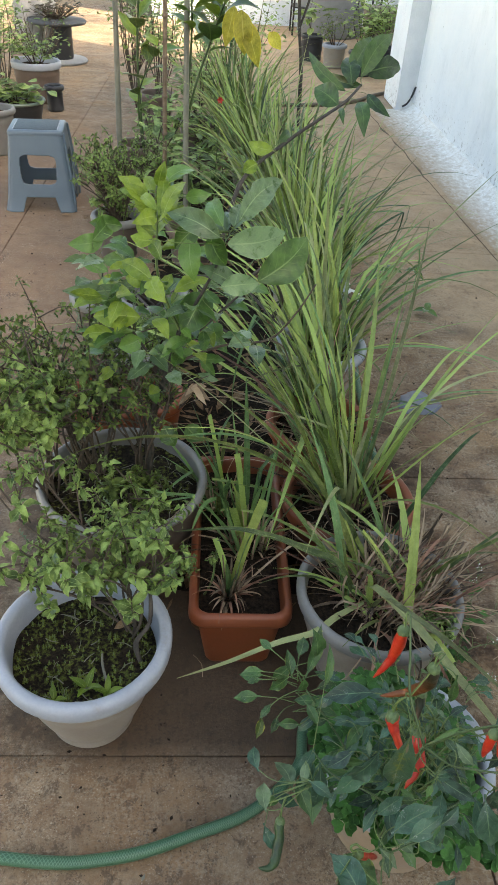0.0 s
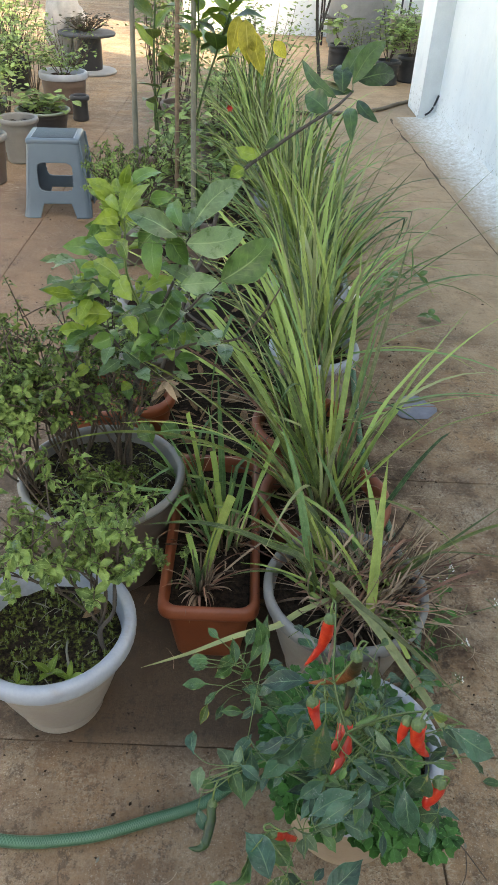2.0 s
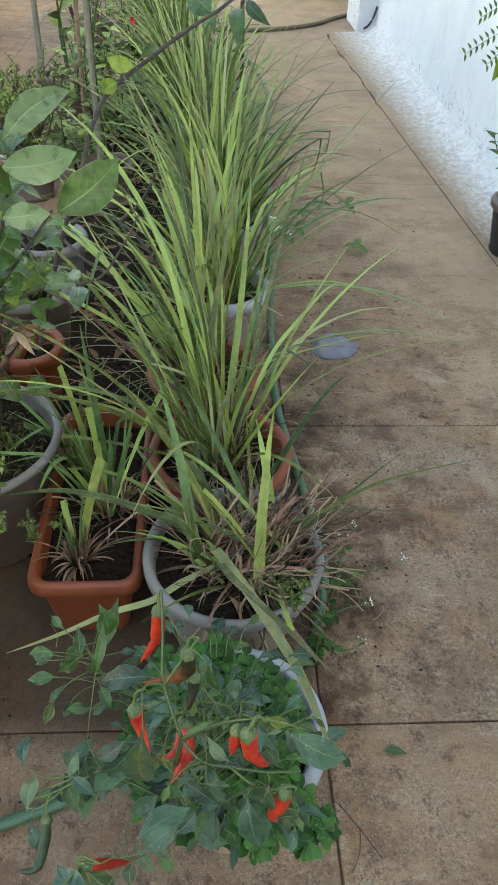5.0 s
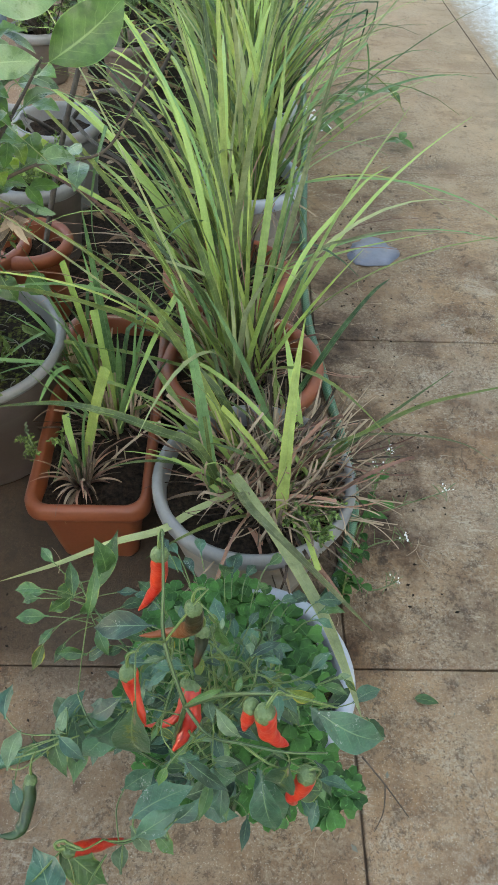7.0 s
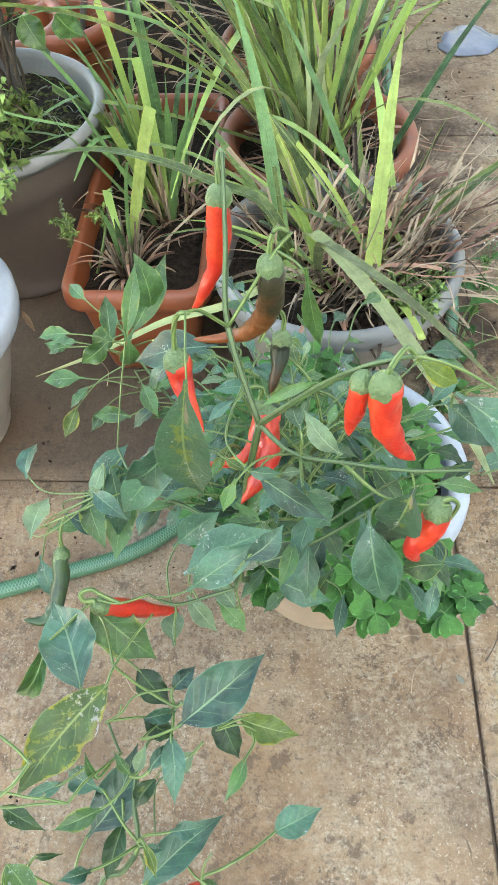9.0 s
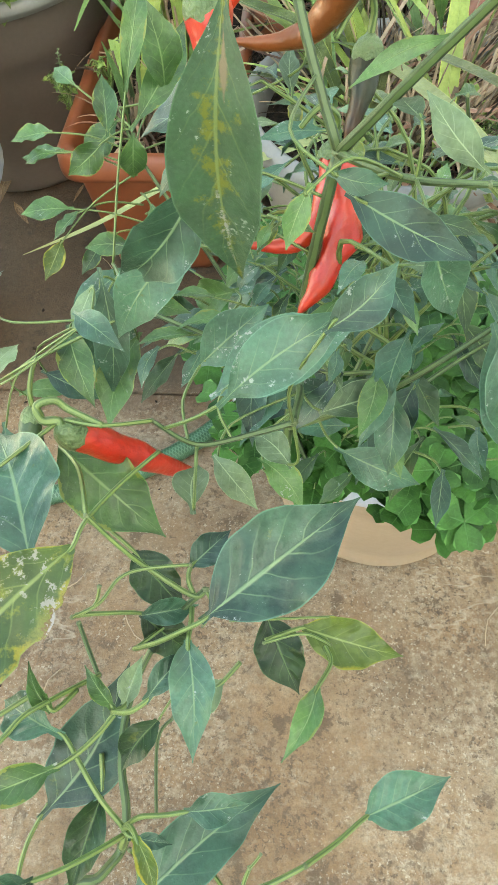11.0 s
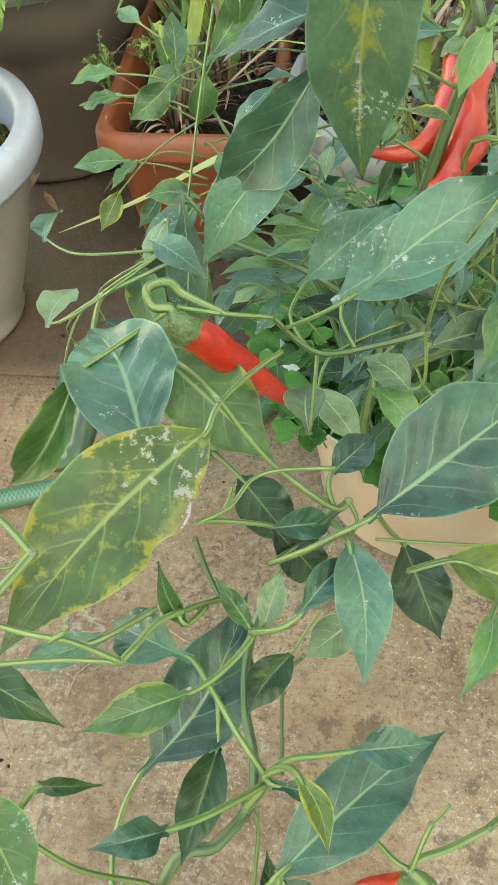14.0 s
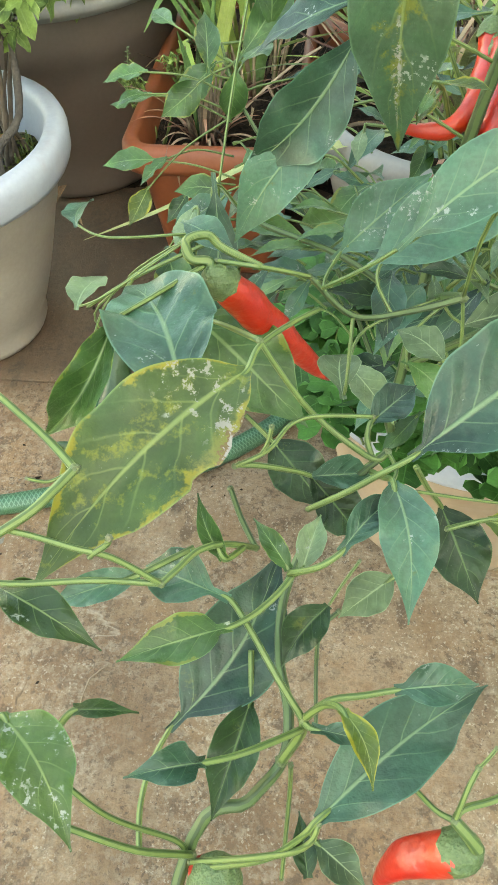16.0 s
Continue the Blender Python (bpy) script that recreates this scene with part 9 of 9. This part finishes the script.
for nm, (cx, cy, cz, cr0, cnt) in (("white", (-0.225, 0.885, 0.214, 0.125, 34)), ("taupe", (-0.195, 1.312, 0.268, 0.165, 90)), ("row", (0.352, 1.335, 0.198, 0.12, 60))):
    lt = Geo()
    for i in range(cnt):
        a, q, t = r.uniform(0, 6.283), cr0 * math.sqrt(r.random()), r.uniform(0, 6.283)
        x, y, L = cx + q * math.cos(a), cy + q * math.sin(a), r.uniform(0.012, 0.045)
        L = min(L, cr0 - q + 0.01)
        lt.tube([(x, y, cz), (x + L * 0.5 * math.cos(t), y + L * 0.5 * math.sin(t), cz + r.uniform(0, 0.008)), (x + L * math.cos(t + 0.1), y + L * math.sin(t + 0.1), cz + r.uniform(-0.002, 0.006))], r.uniform(0.0006, 0.0016), 0.0006, seg=5, fine=2)
    ob = tagged(part("twig_litter", lt, MAT["pole"]), "pale twig bits and straw lying on the pot's soil", "litter", kind="stuff")

# torn flat piece of plastic sheet
lid = thing("plastic_sheet", (0.735, 2.10, 0), "torn dusty blue-grey plastic sheet lying on the concrete", "litter")
g = Geo()
for ring, (q, z) in enumerate(((0.0, 0.006), (0.55, 0.008), (1.0, 0.005), (0.99, 0.0015))):
    for j in range(28):
        a = 6.283 * j / 28
        w = 0.066 * (1 + 0.30 * noise.noise(Vector((math.cos(a) * 1.6, math.sin(a) * 1.6, 4.0))) + 0.16 * noise.noise(Vector((math.cos(a) * 5, math.sin(a) * 5, 1.0)))) * (0.80 if math.cos(a + 0.6) < -0.75 else 1.0)
        g.v.append(Vector((0.735 + w * q * 1.15 * math.cos(a), 2.10 + w * q * 1.25 * math.sin(a), z + 0.006 * q * max(0.0, noise.noise(Vector((a * 1.3, q * 3, 2.0)))))))
        g.uv.append((j / 28, q))
g.f = [(i * 28 + j, i * 28 + (j + 1) % 28, (i + 1) * 28 + (j + 1) % 28, (i + 1) * 28 + j) for i in range(3) for j in range(28)]
part("sheet", g, MAT["cloth_lid"], lid)

wd = thing("weed_sprig", (0.62, 2.75, 0), "trailing green weed sprig with rounded leaflets", "plant", "weeds")
part("stalk", Geo().tube([(0.45, 2.5, 0.24), (0.62, 2.75, 0.16), (0.78, 2.95, 0.13), (0.92, 3.02, 0.10)], 0.0025, 0.0012, seg=6), MAT["stem"], wd)
random.seed(14)
for bx, by, bz in ((0.70, 2.82, 0.15), (0.66, 2.70, 0.14), (0.78, 2.95, 0.13), (0.90, 3.0, 0.11), (0.92, 2.78, 0.03), (0.60, 2.62, 0.15)):
    for k in range(4):
        a = k * 1.57 + bx * 20
        part("leaflet", Geo().leaf((bx, by, bz), (bx + 0.055 * math.cos(a), by + 0.055 * math.sin(a), bz - 0.005 + 0.02 * math.sin(a * 2)), 0.03, (0, -0.3, 1), n=6), MAT["shrub"], wd)

# potted feathery plant that stands against the wall
P["wall_pot"] = pot((1.565, 2.80, 0), 0.125, 0.22, 0.085, "black_plastic", "brown_plastic", "dark brown pot standing at the foot of the wall")
fr = thing("feathery_plant", (1.565, 2.80, 0.18), "feathery-leaved plant in a dark pot by the wall", "plant", "weeds")
random.seed(16)
part("trunk", Geo().tube([(1.565, 2.80, 0.16), (1.55, 2.86, 0.45), (1.52, 2.92, 0.80), (1.51, 2.94, 0.95)], 0.005, 0.0025, seg=7), MAT["bark"], fr)
for (x0, y0, z0), (x1, y1, z1) in (((1.52, 2.92, 0.80), (1.28, 3.02, 0.68)), ((1.515, 2.93, 0.86), (1.31, 3.02, 0.80)), ((1.52, 2.92, 0.78), (1.355, 2.98, 0.655)), ((1.51, 2.94, 0.92), (1.70, 2.84, 0.80)), ((1.53, 2.91, 0.75), (1.70, 2.80, 0.55))):
    a, b = Vector((x0, y0, z0)), Vector((x1, y1, z1))
    rise = Vector((0, 0, 0.035))
    part("stalk", Geo().tube([a, a.lerp(b, 0.5) + rise, b], 0.0016, 0.0008, seg=5), MAT["stem_dark"], fr)
    sd = (b - a).cross(Vector((0.1, -0.9, 0.4))).normalized()
    for i in range(13):
        t = 0.2 + 0.8 * i / 12
        q = a.lerp(b, t) + rise * (4 * t * (1 - t))
        for s in (-1, 1):
            part("leaflet", Geo().leaf(q, q + sd * (s * 0.026) + (b - a).normalized() * 0.010, 0.010, (0.1, -0.7, 0.5), n=4, m=1), MAT["shrub"], fr)
part("leaf", Geo().leaf((1.45, 2.95, 0.78), (1.385, 2.97, 0.60), 0.06, (-0.3, -0.9, 0.3), curl=0.2, n=8), MAT["shrub_lime"], fr)
part("side_stem", Geo().tube([(1.56, 2.80, 0.17), (1.46, 2.85, 0.33), (1.405, 2.87, 0.44)], 0.003, 0.0015, seg=6), MAT["bark"], fr)
for i in range(16):
    a, t = i * 2.4, 0.35 + 0.65 * i / 15
    q = Vector((1.56, 2.80, 0.17)).lerp(Vector((1.405, 2.87, 0.44)), t)
    part("leaf", Geo().leaf(q, q + Vector((0.055 * math.cos(a), 0.04 * math.sin(a), 0.02)), 0.02, (0, -0.4, 0.9), n=5, m=1), MAT["shrub"], fr)

# scraps by the grass row and a dry twig by the chili pot
random.seed(19)
for x, y in ((0.60, 2.96), (0.635, 2.90), (0.585, 3.05)):
    sc = thing("paper_scrap", (x, y, 0.004), "crumpled white scrap lying beside the hose", "litter", "scraps")
    part("sheet", Geo().leaf((x, y, 0.004), (x + 0.05, y + random.uniform(-0.03, 0.03), 0.012), 0.035, (0.2, -0.3, 1), curl=0.3, fold=0.5, wave=0.5, n=8), MAT["white_petal"], sc)
dt = thing("dry_twig", (0.56, 0.60, 0.01), "forked dry brown twig lying beside the pot", "twig")
part("twig", Geo().tube([(0.545, 0.62, 0.05), (0.58, 0.585, 0.03), (0.615, 0.545, 0.008)], 0.0016, 0.0009, seg=5), MAT["twig"], dt)
part("twig", Geo().tube([(0.58, 0.585, 0.03), (0.575, 0.55, 0.02), (0.56, 0.525, 0.006)], 0.0012, 0.0007, seg=5), MAT["twig"], dt)

# small white-flowered weeds between pot and path
fw = thing("flowering_weed", (0.545, 0.93, 0), "spindly weed with tiny white flowers at the hose", "plant", "weeds")
r = random.Random(90)
st, pl, fl, pod = Geo(), Geo(), Geo(), Geo()
ROOT = Vector((0.548, 0.925, 0.0))
runs = [[(0.545, 0.93, 0.10), (0.565, 0.984, 0.17), (0.635, 1.032, 0.15), (0.746, 1.089, 0.13)], [(0.56, 0.96, 0.08), (0.60, 0.985, 0.10), (0.662, 0.999, 0.10)],
        [(0.555, 0.96, 0.10), (0.586, 1.017, 0.16), (0.602, 1.087, 0.20)], [(0.575, 1.0, 0.13), (0.60, 1.06, 0.18), (0.631, 1.126, 0.20)], [(0.55, 0.93, 0.06), (0.59, 0.90, 0.08), (0.64, 0.93, 0.06)]]
for run in runs:
    path = smooth_path([ROOT + Vector((r.uniform(-0.006, 0.006), r.uniform(-0.006, 0.006), 0))] + run, 6)
    st.tube(path, 0.0018, 0.0010, seg=5, fine=1)
    end = path[-1]
    # a loose head of thin pods with a few white flowers at its top
    for k in range(13):
        q = path[-1 - int(r.uniform(0, 1) ** 1.6 * 9)]
        a = r.uniform(0, 6.283)
        tip = q + Vector((math.cos(a) * 0.022, math.sin(a) * 0.022, r.uniform(0.0, 0.022)))
        pod.tube([q, q.lerp(tip, 0.5) + Vector((0, 0, 0.003)), tip], 0.0009, 0.0006, seg=4, fine=2)
    for k in range(9):
        o = end + Vector((r.gauss(0, 0.006), r.gauss(0, 0.006), r.uniform(0.0, 0.010)))
        fl.leaf(o, o + Vector((r.uniform(-1, 1), r.uniform(-1, 1), 0.6)).normalized() * 0.005, 0.004, (0, 0, 1), n=2, m=1)
    for k in range(9):
        q = path[int(r.uniform(2, len(path) * 0.75))]
        a = r.uniform(0, 6.283)
        pl.leaf(q, q + Vector((math.cos(a), math.sin(a), 0.15)) * r.uniform(0.018, 0.034), 0.016, (0, 0, 1), n=4, m=1)
tagged(part("stalkwork", st, MAT["stem"], fw), kind="stuff")
tagged(part("pod_tangle", pod, MAT["stem"], fw), kind="stuff")
tagged(part("flower_cover", fl, MAT["white_petal"], fw, "tiny white flowers"), kind="stuff")
tagged(part("leaf_cover", pl, MAT["clover"], fw), kind="stuff")

# fallen leaves and crumbs on the floor
fallen = [(0.655, 0.735, 0.042, "green_leaf"), (-0.66, 3.80, 0.07, "dry_leaf"), (-0.80, 3.78, 0.06, "dry_leaf"), (0.95, 1.75, 0.04, "dry_leaf")]
random.seed(15)
for x, y, L, m in fallen:
    a = random.uniform(0, 6.28)
    lf = thing("fallen_leaf", (x, y, 0.002), "single fallen leaf lying on the concrete", "leaf", "fallen leaves")
    part("blade", Geo().leaf((x, y, 0.002), (x + L * math.cos(a), y + L * math.sin(a), 0.004), L * 0.45, (0, 0, 1), curl=0.12, fold=0.2, n=8), MAT[m], lf)
r = random.Random(91)
cr = Geo()
for i in range(900):
    x, y = (r.uniform(-1.6, 1.35), r.uniform(0.2, 5.0)) if i % 4 == 0 else (r.gauss(-0.30, 0.35), r.gauss(0.60, 0.14)) if i % 4 == 1 else (r.gauss(0.70, 0.05), r.uniform(0.9, 2.6)) if i % 4 == 2 else (r.gauss(-0.95, 0.25), r.uniform(1.2, 4.0))
    if y < 0.62 and 0.0 < x < 0.7:
        continue
    s = 0.0012 + 0.0045 * r.random() ** 2.5 * (1 if y < 2 else 1.5)
    a = r.uniform(0, 3.14)
    k = len(cr.v)
    c, n = math.cos(a) * s, math.sin(a) * s
    cr.add([(x - c, y - n, 0), (x + n * 0.6, y - c * 0.6, 0), (x + c, y + n, 0), (x - n * 0.6, y + c * 0.6, 0), (x, y, s * 0.7)], [(0, 1, 4), (1, 2, 4), (2, 3, 4), (3, 0, 4)])
ob = tagged(part("soil_crumbs", cr, MAT["soil"]), "dark crumbs of soil scattered on the concrete", "litter", kind="stuff")
cr = Geo()
for i in range(110):
    x, y = r.uniform(-1.3, 1.3), r.uniform(0.3, 4.5)
    s = r.uniform(0.002, 0.008)
    a = r.uniform(0, 3.14)
    c, n = math.cos(a) * s, math.sin(a) * s
    cr.add([(x - c, y - n, 0), (x + n * 0.5, y - c * 0.5, 0), (x + c, y + n, 0), (x - n * 0.5, y + c * 0.5, 0), (x, y, s * 0.4)], [(0, 1, 4), (1, 2, 4), (2, 3, 4), (3, 0, 4)])
tagged(part("pale_flecks", cr, MAT["pole"]), "pale dry flecks scattered on the concrete", "litter", kind="stuff")
cr = Geo()
for i in range(120):
    x, y = r.choice(((r.uniform(0.5, 0.8), r.uniform(0.6, 2.4)), (r.uniform(-1.0, 1.3), r.uniform(0.3, 3.5)), (r.uniform(0.1, 0.5), r.uniform(1.4, 2.0))))
    a, L = r.uniform(0, 6.28), r.uniform(0.02, 0.10)
    cr.tube([(x, y, 0.002), (x + L * 0.5 * math.cos(a), y + L * 0.5 * math.sin(a), 0.004), (x + L * math.cos(a + 0.3), y + L * math.sin(a + 0.3), 0.002)], 0.0008, 0.0005, seg=4, fine=2)
tagged(part("straw_litter", cr, MAT["dry_blade"]), "loose straw and thin twigs littering the concrete", "litter", kind="stuff")

# soil and leaf litter between the pots; the dark sheet also paints their shade
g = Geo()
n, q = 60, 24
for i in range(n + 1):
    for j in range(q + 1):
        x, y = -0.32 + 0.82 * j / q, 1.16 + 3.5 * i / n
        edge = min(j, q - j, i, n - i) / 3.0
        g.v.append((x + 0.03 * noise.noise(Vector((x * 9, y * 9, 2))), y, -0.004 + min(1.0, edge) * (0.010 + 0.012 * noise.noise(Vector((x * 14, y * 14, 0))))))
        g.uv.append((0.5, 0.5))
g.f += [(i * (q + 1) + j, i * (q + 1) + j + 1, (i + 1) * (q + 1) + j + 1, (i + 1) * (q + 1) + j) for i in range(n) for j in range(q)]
tagged(part("soil_spill", g, MAT["soil"]), "dark soil gathered between the rows of pots, standing in for shade too", "soil", kind="stuff")
cr = Geo()
r = random.Random(93)
random.seed(93)
for i in range(700):
    x, y = r.uniform(-0.3, 0.46), r.uniform(1.1, 4.2)
    a, L = r.uniform(0, 6.28), r.uniform(0.03, 0.09)
    z = r.uniform(0.012, 0.035)
    cr.leaf((x, y, z), (x + L * math.cos(a), y + L * math.sin(a), z + r.uniform(-0.01, 0.015)), L * r.uniform(0.08, 0.4), (0, 0, 1), curl=r.uniform(-0.1, 0.3), n=4, m=1)
tagged(part("leaf_litter", cr, MAT["dry_leaf"]), "dead leaves and straw lying between the pots", "litter", kind="stuff")

# ---- the concrete slabs, each a piece of the floor ----
slab = {}
rs = random.Random(99)


def slab_mesh(wide=1):
    gap, n = 0.0014, 6
    w, d = SLAB_W * wide / 2 - gap, SLAB_D / 2 - gap
    g = Geo()
    ring = []
    for cx, cy, dx, dy in ((-w, -d, 1, 0), (w, -d, 0, 1), (w, d, -1, 0), (-w, d, 0, -1)):
        for i in range(n):
            t = i / n
            ln = 2 * w if dx else 2 * d
            ring.append((cx + dx * ln * t + (rs.uniform(-0.0012, 0.0012) if i else 0), cy + dy * ln * t + (rs.uniform(-0.0012, 0.0012) if i else 0)))
    m = len(ring)
    g.add([(x, y, -0.03) for x, y in ring], [])
    g.add([(x, y, -0.003) for x, y in ring], [])
    g.add([(x * 0.998, y * 0.9983, 0.0) for x, y in ring], [])
    for k in (0, 1):
        g.f += [(k * m + j, k * m + (j + 1) % m, (k + 1) * m + (j + 1) % m, (k + 1) * m + j) for j in range(m)]
    g.f.append(tuple(range(2 * m, 3 * m)))
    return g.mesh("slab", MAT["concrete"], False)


shapes = [slab_mesh(2) for i in range(6)]
wides = [slab_mesh(3) for i in range(3)]
for i in range(-5, 1):
    for j in range(-6, 18):
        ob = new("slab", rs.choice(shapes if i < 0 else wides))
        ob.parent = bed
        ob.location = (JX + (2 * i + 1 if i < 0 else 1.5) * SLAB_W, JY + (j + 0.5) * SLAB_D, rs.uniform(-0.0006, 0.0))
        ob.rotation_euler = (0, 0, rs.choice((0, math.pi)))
